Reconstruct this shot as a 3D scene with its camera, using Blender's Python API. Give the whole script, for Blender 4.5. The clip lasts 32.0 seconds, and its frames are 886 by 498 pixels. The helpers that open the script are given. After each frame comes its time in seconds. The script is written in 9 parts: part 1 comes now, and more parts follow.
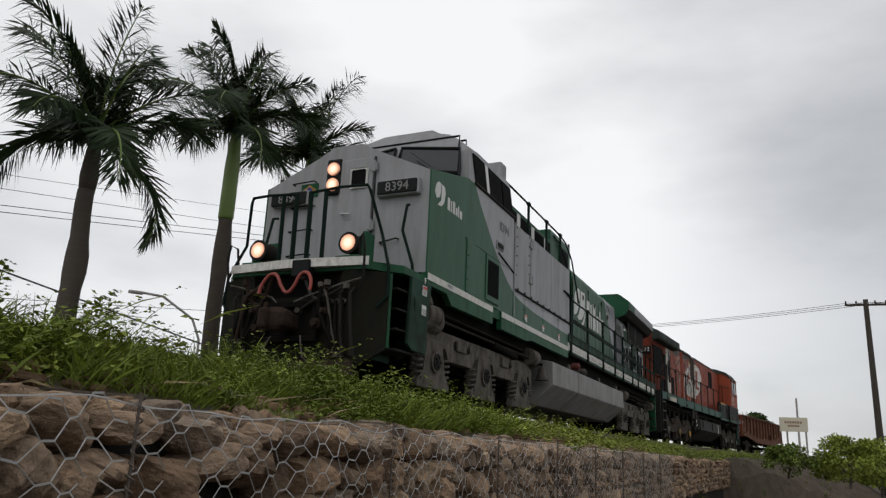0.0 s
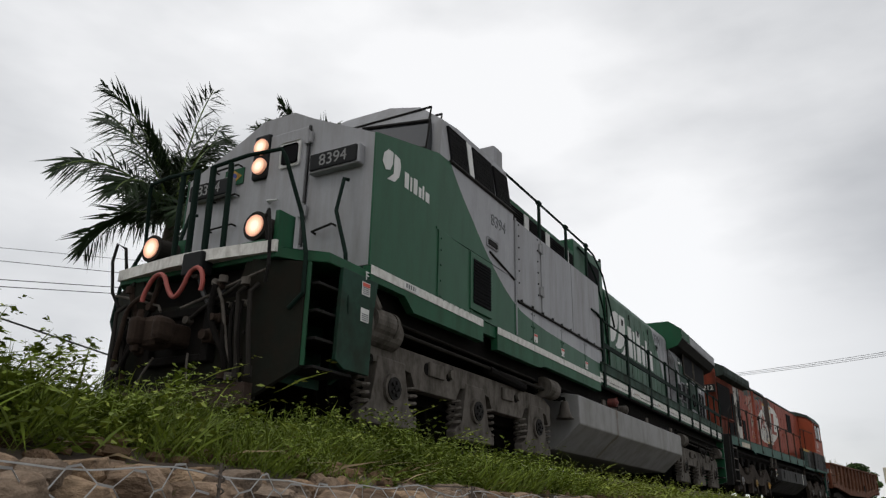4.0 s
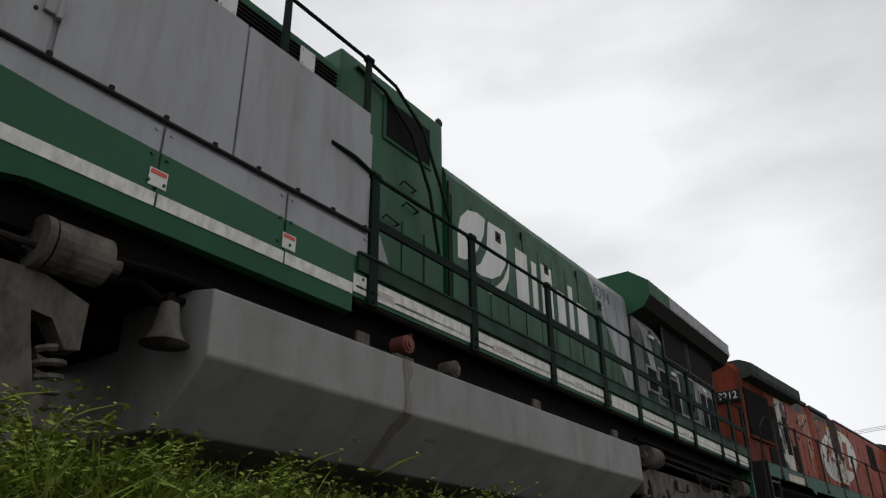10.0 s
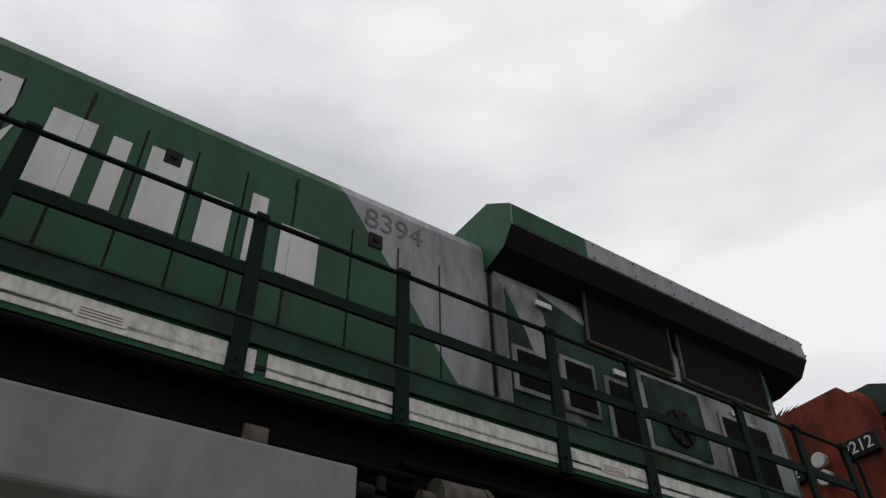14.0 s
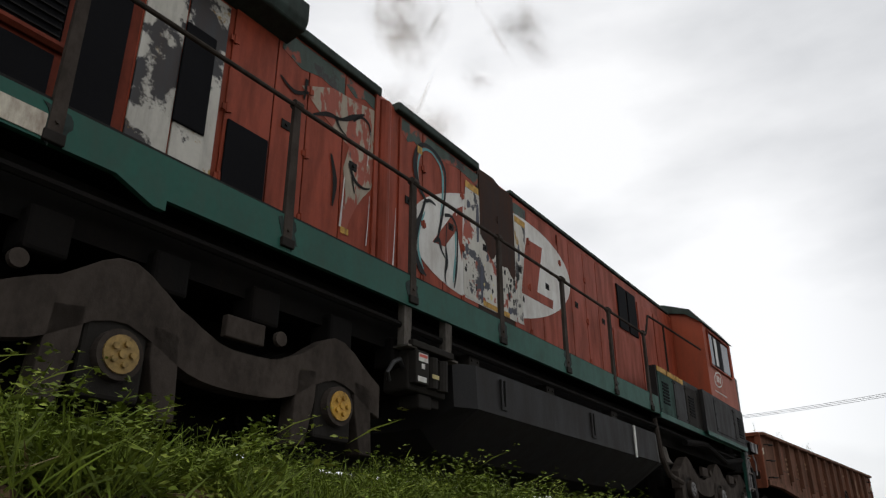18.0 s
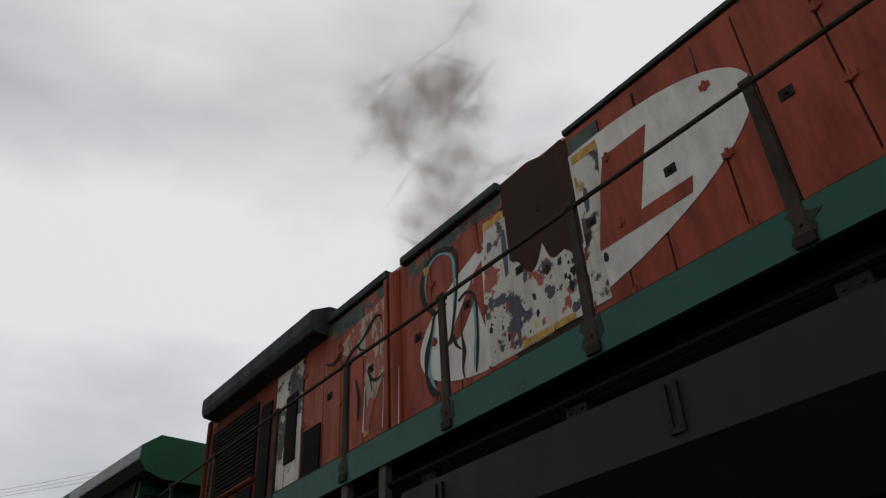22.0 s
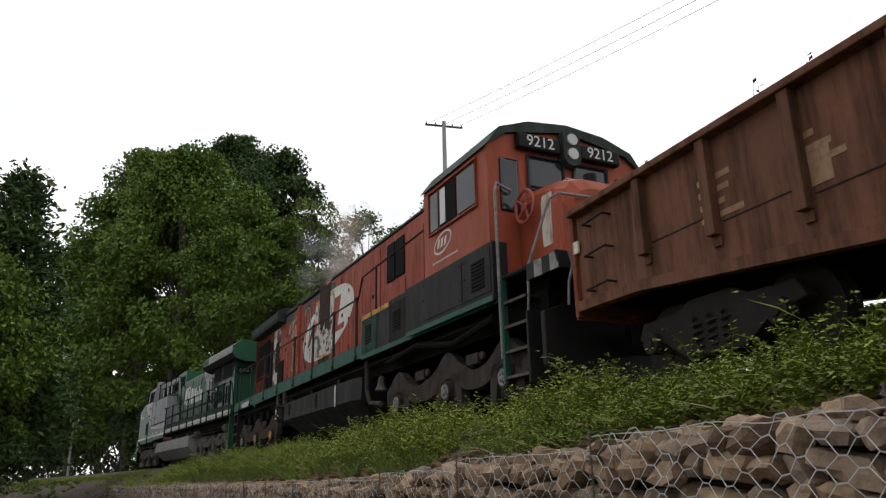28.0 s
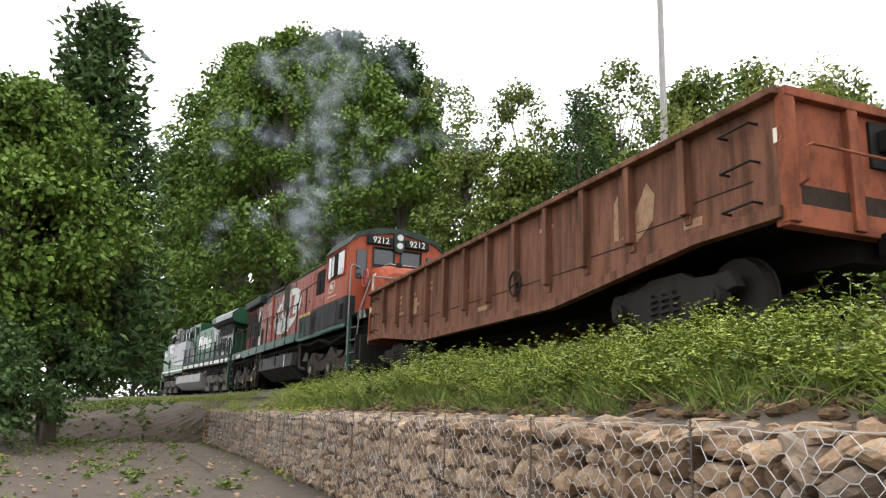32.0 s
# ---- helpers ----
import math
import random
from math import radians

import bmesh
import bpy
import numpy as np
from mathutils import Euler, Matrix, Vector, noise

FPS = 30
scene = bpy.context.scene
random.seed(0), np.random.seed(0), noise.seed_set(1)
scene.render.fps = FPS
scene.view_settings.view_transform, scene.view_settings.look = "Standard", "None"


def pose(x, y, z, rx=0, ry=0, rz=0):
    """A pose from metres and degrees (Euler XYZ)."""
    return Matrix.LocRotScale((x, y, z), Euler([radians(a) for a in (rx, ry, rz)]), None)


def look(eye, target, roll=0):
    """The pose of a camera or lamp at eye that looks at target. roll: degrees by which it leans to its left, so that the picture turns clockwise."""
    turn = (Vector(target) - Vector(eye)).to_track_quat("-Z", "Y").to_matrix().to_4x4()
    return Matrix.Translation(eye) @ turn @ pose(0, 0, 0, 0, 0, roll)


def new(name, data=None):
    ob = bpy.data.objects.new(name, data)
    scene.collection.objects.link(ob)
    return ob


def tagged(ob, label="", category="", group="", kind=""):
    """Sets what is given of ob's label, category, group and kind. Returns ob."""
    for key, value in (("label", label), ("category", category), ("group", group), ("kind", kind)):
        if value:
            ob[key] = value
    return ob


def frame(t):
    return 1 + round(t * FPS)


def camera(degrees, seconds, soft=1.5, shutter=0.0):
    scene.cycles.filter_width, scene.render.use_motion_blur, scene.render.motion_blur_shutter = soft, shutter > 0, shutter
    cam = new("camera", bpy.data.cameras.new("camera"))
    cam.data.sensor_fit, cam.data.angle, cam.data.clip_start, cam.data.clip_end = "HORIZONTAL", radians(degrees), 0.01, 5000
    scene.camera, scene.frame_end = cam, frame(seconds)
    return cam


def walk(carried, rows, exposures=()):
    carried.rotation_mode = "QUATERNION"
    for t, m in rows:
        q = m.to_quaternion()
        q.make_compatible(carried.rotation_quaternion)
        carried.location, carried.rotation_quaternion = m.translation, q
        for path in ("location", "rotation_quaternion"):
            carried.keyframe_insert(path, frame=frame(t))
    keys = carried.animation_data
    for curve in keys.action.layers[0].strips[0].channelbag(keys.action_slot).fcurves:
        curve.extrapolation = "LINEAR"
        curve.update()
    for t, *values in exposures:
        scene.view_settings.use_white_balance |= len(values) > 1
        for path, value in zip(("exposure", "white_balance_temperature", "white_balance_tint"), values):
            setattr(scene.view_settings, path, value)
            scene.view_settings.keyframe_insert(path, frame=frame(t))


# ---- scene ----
EYE = 1.6      # height of the eye over the road
RAIL = 2.33    # height of the rail's head over the road
R0 = 277.68    # radius of the track's curve; its middle lies on the road's side
CX = -5.5 + R0
KAP = 1 / 277.88
# t, x, y, z from the first standpoint (z from the eye), yaw, pitch, roll in degrees
PATH = [
    (0.0, 0.00, 0.00, 0.00, 21.34, 15.18, 2.58),
    (0.5, 0.00, 0.00, 0.00, 21.64, 15.04, 2.18),
    (1.0, 0.00, 0.00, 0.00, 22.42, 15.54, 1.68),
    (1.5, 0.00, 0.00, 0.00, 23.91, 16.37, 1.49),
    (2.0, 0.00, 0.00, 0.00, 25.32, 17.64, 1.87),
    (2.5, 0.00, 0.00, 0.00, 26.01, 18.31, 1.54),
    (4.5, 0.00, 0.00, 0.00, 27.41, 20.05, 0.90),
    (5.0, 0.00, 0.00, 0.00, 28.58, 20.63, 0.82),
    (5.5, 0.00, 0.00, 0.00, 29.24, 21.24, 0.31),
    (6.0, 0.00, 0.00, 0.00, 29.64, 21.52, -0.00),
    (6.5, 0.00, 0.00, 0.00, 30.36, 21.84, -0.62),
    (7.0, 0.00, 0.00, 0.00, 31.19, 22.02, -0.06),
    (7.5, 0.00, 0.00, 0.00, 31.33, 22.00, 0.85),
    (8.0, 0.00, 0.00, 0.00, 31.33, 22.03, 1.28),
    (8.5, 0.00, 0.00, 0.00, 31.95, 22.79, 0.26),
    (9.0, 0.00, 0.00, 0.00, 32.84, 23.64, -0.48),
    (9.5, 0.00, 0.00, 0.00, 33.40, 24.44, -0.13),
    (10.0, 0.00, 0.00, 0.00, 34.18, 25.13, -0.64),
    (10.5, 0.00, 0.00, 0.00, 35.92, 26.01, -0.88),
    (11.0, 0.00, 0.00, 0.00, 38.10, 27.42, -1.26),
    (11.5, 0.00, 0.00, 0.00, 41.47, 29.36, -1.47),
    (12.0, 0.00, 0.00, 0.00, 46.24, 31.30, -1.91),
    (12.5, 0.00, 0.00, 0.00, 51.51, 34.94, -2.15),
    (13.0, 0.00, 0.00, 0.00, 54.12, 37.75, -2.36),
    (13.5, 0.00, 0.00, 0.00, 54.74, 38.89, -2.14),
    (14.0, 0.00, 0.00, 0.00, 55.47, 39.66, -1.27),
    (14.5, 0.00, 0.00, 0.00, 57.03, 40.36, 0.04),
    (15.0, 0.00, 0.00, 0.00, 47.94, 33.70, -0.84),
    (15.5, 0.00, 0.00, 0.00, 37.58, 26.90, -1.07),
    (17.5, 0.00, 0.00, 0.00, 32.63, 23.70, 0.15),
    (18.0, 0.00, 0.00, 0.00, 32.18, 22.80, -0.27),
    (18.5, 0.00, 0.00, 0.00, 31.75, 22.33, -0.82),
    (19.0, 0.00, 0.00, 0.00, 37.82, 26.06, -2.78),
    (19.5, 0.00, 0.00, 0.00, 49.78, 32.35, -3.88),
    (20.0, 0.00, 0.00, 0.00, 65.01, 37.29, -1.82),
    (20.5, 0.00, 0.00, 0.00, 82.12, 38.00, -1.24),
    (21.0, 0.00, 0.00, 0.00, 104.64, 38.70, 0.06),
    (21.5, 0.00, 0.00, 0.00, 124.42, 37.37, -0.12),
    (22.0, 0.00, 0.00, 0.00, 141.40, 33.64, -3.56),
    (22.5, 0.00, 0.00, 0.00, 150.22, 29.02, -4.21),
    (23.0, 0.00, 0.00, 0.00, 154.25, 25.12, -3.50),
    (23.5, 0.00, 0.00, 0.00, 157.12, 22.75, -3.01),
    (24.0, 0.00, 0.00, 0.00, 159.43, 19.24, -2.29),
    (24.5, 0.00, 0.00, 0.00, 160.93, 17.47, -1.66),
    (25.0, 0.00, 0.00, 0.00, 161.45, 16.95, -1.23),
    (25.5, 0.00, 0.00, 0.00, 161.74, 16.86, -0.88),
    (26.0, 0.00, 0.00, 0.00, 162.18, 15.98, -1.31),
    (26.2, 0.02, -1.18, -0.00, 162.33, 16.00, -1.31),
    (26.4, 0.09, -4.11, -0.01, 162.69, 16.07, -1.31),
    (26.6, 0.27, -8.81, -0.03, 163.29, 16.18, -1.30),
    (26.8, 0.58, -14.28, -0.05, 163.95, 16.31, -1.30),
    (27.0, 1.02, -19.75, -0.07, 164.53, 16.46, -1.29),
    (27.3, 1.77, -26.75, -0.11, 165.10, 16.71, -1.28),
    (27.6, 2.51, -32.18, -0.14, 165.36, 16.95, -1.27),
    (27.9, 3.13, -36.04, -0.17, 165.41, 17.15, -1.26),
    (28.2, 3.57, -38.54, -0.19, 165.41, 17.30, -1.25),
    (28.5, 3.84, -40.18, -0.20, 165.55, 17.35, -1.25),
    (29.0, 4.15, -42.20, -0.20, 167.17, 15.87, -0.70),
    (29.5, 4.46, -44.13, -0.20, 167.76, 14.37, 0.12),
    (30.0, 4.75, -45.87, -0.20, 169.23, 14.01, 1.34),
    (30.5, 4.96, -47.02, -0.20, 170.75, 13.55, 1.57),
    (31.0, 5.09, -47.79, -0.20, 169.52, 13.76, 0.86),
    (31.5, 5.20, -48.37, -0.20, 171.24, 13.09, 1.19),
    (32.0, 5.30, -48.94, -0.20, 172.11, 12.80, 2.00),
]
# t, metres that the train has run
RUN = [(0.0, -0.00), (0.5, 0.22), (1.0, 0.49), (1.5, 0.84), (2.0, 1.24), (2.5, 1.67), (4.5, 3.81), (5.0, 4.43), (5.5, 5.10), (6.0, 5.82), (6.5, 6.59), (7.0, 7.39), (7.5, 8.20), (8.0, 9.05), (8.5, 9.93), (9.0, 10.85), (9.5, 11.80), (10.0, 12.78), (10.5, 13.78), (11.0, 14.79), (11.5, 15.82), (12.0, 16.90), (12.5, 17.95), (13.0, 19.01), (13.5, 20.11), (14.0, 21.31), (14.5, 22.57), (15.0, 23.83), (15.5, 25.11), (17.5, 29.99), (18.0, 31.47), (18.5, 32.97), (19.0, 34.45), (19.5, 35.93), (20.0, 37.46), (20.5, 39.08), (21.0, 40.77), (21.5, 42.49), (22.0, 44.19), (22.5, 45.90), (23.0, 47.70), (23.5, 49.54), (24.0, 51.40), (24.5, 53.26), (25.0, 55.12), (25.5, 56.97), (26.0, 58.84), (26.2, 60.67), (26.4, 64.10), (26.6, 69.16), (26.8, 74.88), (27.0, 80.51), (27.3, 87.64), (27.6, 93.15), (27.9, 97.16), (28.2, 100.00), (28.5, 102.28), (29.0, 105.84), (29.5, 109.53), (30.0, 113.12), (30.5, 116.12), (31.0, 118.62), (31.5, 120.71), (32.0, 122.49)]
cam = camera(61.7, 32.0, soft=1.3)
scene.cycles.transparent_max_bounces = 48


def cam_pose(x, y, z, yaw, pitch, roll):
    return pose(x, y, z + EYE, 0, 0, yaw) @ pose(0, 0, 0, 90 + pitch) @ pose(0, 0, 0, 0, 0, roll)


walk(cam, [(t, cam_pose(*p)) for t, *p in PATH],
     exposures=[(0.0, -0.22), (2.5, -0.22), (7.0, -0.1), (10.0, -0.22), (14.5, -0.3), (18.0, -0.12), (20.0, -0.2), (21.0, 0.12), (22.0, -0.55), (24.0, -0.36), (26.5, -0.25), (28.5, 0.4), (29.0, 0.55), (30.0, 1.25), (31.0, 1.6), (32.0, 1.6)])

# ---- light: bright overcast sky with a wide, weak sun behind it ----
SUN_UP, SUN_TURN = radians(58), radians(200)
world = bpy.data.worlds.new("overcast_sky")
scene.world = world
world.use_nodes = True
wn, wl = world.node_tree.nodes, world.node_tree.links
wn.clear()
w_out = wn.new("ShaderNodeOutputWorld")
w_bg = wn.new("ShaderNodeBackground")
w_add = wn.new("ShaderNodeAddShader")
w_sky = wn.new("ShaderNodeTexSky")
w_sky.sky_type, w_sky.sun_disc, w_sky.sun_elevation, w_sky.sun_rotation = "NISHITA", False, SUN_UP, SUN_TURN
w_blue = wn.new("ShaderNodeBackground")
w_blue.inputs["Strength"].default_value = 0.012
wl.new(w_sky.outputs[0], w_blue.inputs["Color"])
w_co = wn.new("ShaderNodeTexCoord")
w_map = wn.new("ShaderNodeMapping")
w_map.inputs["Scale"].default_value = (1.0, 1.0, 2.6)
w_no = wn.new("ShaderNodeTexNoise")
w_no.inputs["Scale"].default_value, w_no.inputs["Detail"].default_value, w_no.inputs["Roughness"].default_value = 1.5, 7, 0.48
w_ramp = wn.new("ShaderNodeValToRGB")
w_ramp.color_ramp.elements[0].position, w_ramp.color_ramp.elements[0].color = 0.34, (0.5, 0.51, 0.525, 1)
w_ramp.color_ramp.elements[1].position, w_ramp.color_ramp.elements[1].color = 0.6, (0.93, 0.93, 0.935, 1)
w_bg.inputs["Strength"].default_value = 1.14
wl.new(w_co.outputs["Generated"], w_map.inputs[0])
wl.new(w_map.outputs[0], w_no.inputs["Vector"])
wl.new(w_no.outputs["Fac"], w_ramp.inputs[0])
# a darker bank of cloud low over the far end of the line
w_dot = wn.new("ShaderNodeVectorMath")
w_dot.operation = "DOT_PRODUCT"
w_dot.inputs[1].default_value = Vector((0.42, 0.9, 0.13)).normalized()
wl.new(w_co.outputs["Generated"], w_dot.inputs[0])
w_rng = wn.new("ShaderNodeMapRange")
w_rng.interpolation_type = "SMOOTHSTEP"
w_rng.inputs["From Min"].default_value, w_rng.inputs["From Max"].default_value = 0.84, 0.985
wl.new(w_dot.outputs["Value"], w_rng.inputs["Value"])
w_brk = wn.new("ShaderNodeMath")
w_brk.operation = "MULTIPLY_ADD"
w_brk.inputs[1].default_value, w_brk.inputs[2].default_value = -1.1, 1.2
wl.new(w_no.outputs["Fac"], w_brk.inputs[0])
w_amt = wn.new("ShaderNodeMath")
w_amt.operation = "MULTIPLY"
w_amt.use_clamp = True
wl.new(w_rng.outputs[0], w_amt.inputs[0])
wl.new(w_brk.outputs[0], w_amt.inputs[1])
w_cloud = wn.new("ShaderNodeMix")
w_cloud.data_type = "RGBA"
w_cloud.inputs["B"].default_value = (0.26, 0.27, 0.29, 1)
wl.new(w_amt.outputs[0], w_cloud.inputs["Factor"])
wl.new(w_ramp.outputs[0], w_cloud.inputs["A"])
wl.new(w_cloud.outputs["Result"], w_bg.inputs["Color"])
wl.new(w_bg.outputs[0], w_add.inputs[0])
wl.new(w_blue.outputs[0], w_add.inputs[1])
wl.new(w_add.outputs[0], w_out.inputs[0])
sun = new("sun", bpy.data.lights.new("sun", "SUN"))
sun.data.energy, sun.data.angle, sun.data.color = 0.55, radians(25), (1.0, 0.96, 0.9)
sun.matrix_basis = look((0, 0, 100), Vector((0, 0, 100)) - Vector((math.cos(SUN_UP) * math.sin(SUN_TURN), math.cos(SUN_UP) * math.cos(SUN_TURN), math.sin(SUN_UP))))

# ---- materials ----
def mat(name, col, rough=0.6, metal=0.0, var=0.18, scale=1.3, dirt=None, dirt_amt=0.4, dirt_scale=(2.5, 2.5, 0.5), bump=0.08, bump_scale=35.0, base=None, island=0.0, rand=0.0, emit=0.0, alpha=1.0, spec=0.5):
    """A surface with coarse and fine variation, dirt that runs down it, and fine relief. base(nt, coord) may give the clean colour."""
    m = bpy.data.materials.new(name)
    m.use_nodes = True
    nt = m.node_tree
    n, l = nt.nodes, nt.links
    p = n["Principled BSDF"]
    co = n.new("ShaderNodeTexCoord").outputs["Object"]
    if base:
        c0 = base(nt, co)
    else:
        rgb = n.new("ShaderNodeRGB")
        rgb.outputs[0].default_value = (*col, 1)
        c0 = rgb.outputs[0]

    def noise_tex(s, detail, vec=None, ro=0.55):
        t = n.new("ShaderNodeTexNoise")
        t.inputs["Scale"].default_value, t.inputs["Detail"].default_value, t.inputs["Roughness"].default_value = s, detail, ro
        l.new(vec or co, t.inputs["Vector"])
        return t.outputs["Fac"]

    def math2(op, a, b):
        t = n.new("ShaderNodeMath")
        t.operation = op
        for k, v in enumerate((a, b)):
            if isinstance(v, (int, float)):
                t.inputs[k].default_value = v
            else:
                l.new(v, t.inputs[k])
        return t.outputs[0]

    bright = math2("ADD", math2("MULTIPLY", noise_tex(scale, 4), 2 * var), 1 - var)
    bright = math2("MULTIPLY", bright, math2("ADD", math2("MULTIPLY", noise_tex(scale * 14, 3), var), 1 - var / 2))
    if island:
        g = n.new("ShaderNodeNewGeometry")
        bright = math2("MULTIPLY", bright, math2("ADD", math2("MULTIPLY", g.outputs["Random Per Island"], 2 * island), 1 - island))
    if rand:
        g = n.new("ShaderNodeObjectInfo")
        bright = math2("MULTIPLY", bright, math2("ADD", math2("MULTIPLY", g.outputs["Random"], 2 * rand), 1 - rand))
    hs = n.new("ShaderNodeHueSaturation")
    l.new(c0, hs.inputs["Color"])
    l.new(bright, hs.inputs["Value"])
    colour = hs.outputs[0]
    rough_s = None
    if dirt:
        mp = n.new("ShaderNodeMapping")
        mp.inputs["Scale"].default_value = dirt_scale
        l.new(co, mp.inputs[0])
        rp = n.new("ShaderNodeValToRGB")
        rp.color_ramp.elements[0].position, rp.color_ramp.elements[1].position = 0.42, 0.75
        l.new(noise_tex(2.2, 8, mp.outputs[0], 0.65), rp.inputs[0])
        fac = math2("MULTIPLY", rp.outputs[0], dirt_amt)
        mx = n.new("ShaderNodeMix")
        mx.data_type = "RGBA"
        l.new(fac, mx.inputs["Factor"])
        l.new(colour, mx.inputs["A"])
        mx.inputs["B"].default_value = (*dirt, 1)
        colour = mx.outputs["Result"]
        rough_s = math2("ADD", math2("MULTIPLY", fac, 0.4), rough)
    l.new(colour, p.inputs["Base Color"])
    p.inputs["Roughness"].default_value = rough
    if rough_s:
        l.new(rough_s, p.inputs["Roughness"])
    p.inputs["Metallic"].default_value = metal
    p.inputs["Specular IOR Level"].default_value = spec
    p.inputs["Alpha"].default_value = alpha
    if emit:
        p.inputs["Emission Color"].default_value = (*col, 1)
        p.inputs["Emission Strength"].default_value = emit
    if bump:
        b = n.new("ShaderNodeBump")
        b.inputs["Strength"].default_value, b.inputs["Distance"].default_value = bump, 0.02
        l.new(noise_tex(bump_scale, 6), b.inputs["Height"])
        l.new(b.outputs[0], p.inputs["Normal"])
    return m


def parting(y0, y1, z0, z1, stops, below, above):
    """Clean colour for a livery: below or above a line z(y), given as stops (y, z)."""
    def base(nt, co):
        n, l = nt.nodes, nt.links
        s = n.new("ShaderNodeSeparateXYZ")
        l.new(co, s.inputs[0])
        mr = n.new("ShaderNodeMapRange")
        mr.inputs["From Min"].default_value, mr.inputs["From Max"].default_value = y0, y1
        l.new(s.outputs["Y"], mr.inputs["Value"])
        rp = n.new("ShaderNodeValToRGB")
        rp.color_ramp.interpolation = "B_SPLINE" if len(stops) > 2 else "LINEAR"
        el = rp.color_ramp.elements
        while len(el) < len(stops):
            el.new(0.5)
        for e, (y, z) in zip(el, stops):
            e.position = (y - y0) / (y1 - y0)
        for e, (y, z) in zip(el, stops):
            v = (z - z0) / (z1 - z0)
            e.color = (v, v, v, 1)
        l.new(mr.outputs[0], rp.inputs[0])
        mz = n.new("ShaderNodeMapRange")
        mz.inputs["From Min"].default_value, mz.inputs["From Max"].default_value = z0, z1
        l.new(s.outputs["Z"], mz.inputs["Value"])
        gt = n.new("ShaderNodeMath")
        gt.operation = "GREATER_THAN"
        l.new(mz.outputs[0], gt.inputs[0])
        l.new(rp.outputs[0], gt.inputs[1])
        mx = n.new("ShaderNodeMix")
        mx.data_type = "RGBA"
        l.new(gt.outputs[0], mx.inputs["Factor"])
        mx.inputs["A"].default_value, mx.inputs["B"].default_value = (*below, 1), (*above, 1)
        return mx.outputs["Result"]
    return base


GREEN, GREY = (0.013, 0.078, 0.036), (0.3, 0.303, 0.315)
GRIME = (0.035, 0.03, 0.025)
green = mat("green_paint", GREEN, 0.5, spec=0.15, var=0.16, dirt=GRIME, dirt_amt=0.42, bump=0.03)
grey = mat("grey_paint", GREY, 0.5, spec=0.15, var=0.1, dirt=(0.15, 0.138, 0.122), dirt_amt=0.5, dirt_scale=(2.5, 2.5, 0.35), bump=0.03)
livery_cab = mat("cab_livery", GREEN, 0.42, spec=0.2, var=0.12, dirt=GRIME, dirt_amt=0.25, bump=0.03,
                 base=parting(-9, 0, 1, 5, [(-6.9, 4.4), (-6.6, 3.55), (-6.0, 3.05), (-5.5, 2.66), (-5.0, 2.36), (-4.4, 2.12), (-3.4, 2.06), (-0.6, 1.98)], GREEN, GREY))
livery_hood = mat("hood_livery", GREEN, 0.42, spec=0.2, var=0.2, dirt=GRIME, dirt_amt=0.6, bump=0.03,
                  base=parting(0, 8, 1, 5, [(5.05, 4.4), (6.65, 2.2)], GREEN, GREY))
livery_mid = mat("mid_hood_livery", GREEN, 0.42, spec=0.2, var=0.15, dirt=GRIME, dirt_amt=0.4, bump=0.03,
                 base=parting(-1, 1, 1, 5, [(-0.55, 3.95), (0.6, 1.9)], GREY, GREEN))
cream = mat("off_white_paint", (0.62, 0.61, 0.57), 0.5, var=0.08, dirt=(0.16, 0.13, 0.1), dirt_amt=0.6, dirt_scale=(6, 6, 3))
white = mat("white_paint", (0.6, 0.6, 0.58), 0.5, var=0.06, dirt=(0.3, 0.29, 0.27), dirt_amt=0.4)
# grimed steel; also the painted-in shade of wing undersides and wall gaps
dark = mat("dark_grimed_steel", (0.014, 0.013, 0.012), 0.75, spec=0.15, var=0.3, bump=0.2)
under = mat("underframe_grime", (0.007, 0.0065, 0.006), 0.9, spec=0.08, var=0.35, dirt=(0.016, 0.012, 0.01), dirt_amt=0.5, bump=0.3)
rail_green = mat("dark_green_handrail", (0.006, 0.015, 0.011), 0.75, spec=0.08, var=0.3)
pilot_green = mat("grimed_green_paint", (0.008, 0.04, 0.024), 0.6, spec=0.2, var=0.25, dirt=(0.02, 0.0155, 0.012), dirt_amt=0.95, dirt_scale=(1.0, 1.0, 0.8), bump=0.06)
pilot_grime = mat("thick_grime_over_green", (0.013, 0.0145, 0.011), 0.8, spec=0.06, var=0.4, dirt=(0.02, 0.0155, 0.012), dirt_amt=0.95, dirt_scale=(2.2, 2.2, 1.6), bump=0.15)
grimed_rust = mat("grimed_rust", (0.032, 0.021, 0.015), 0.85, spec=0.15, var=0.4, scale=3, dirt=(0.016, 0.012, 0.01), dirt_amt=0.7, dirt_scale=(3, 3, 2), bump=0.4)
bogie_grey = mat("dusty_cast_steel", (0.105, 0.093, 0.08), 0.8, spec=0.2, var=0.35, dirt=(0.022, 0.018, 0.014), dirt_amt=0.9, dirt_scale=(3, 3, 1.5), bump=0.15)
bogie_dust = mat("dusty_brown_cast_steel", (0.05, 0.04, 0.033), 0.85, spec=0.12, var=0.35, dirt=(0.016, 0.013, 0.011), dirt_amt=0.8, dirt_scale=(2.5, 2.5, 1.5), bump=0.2)
# darker copy of the grey: overhang shade put into the colour as sooty noise
sooty_shaded_grey = mat("sooty_grey_paint", GREY, 0.6, spec=0.12, var=0.2, dirt=(0.03, 0.027, 0.024), dirt_amt=0.95, dirt_scale=(1.2, 1.2, 0.5), bump=0.05)
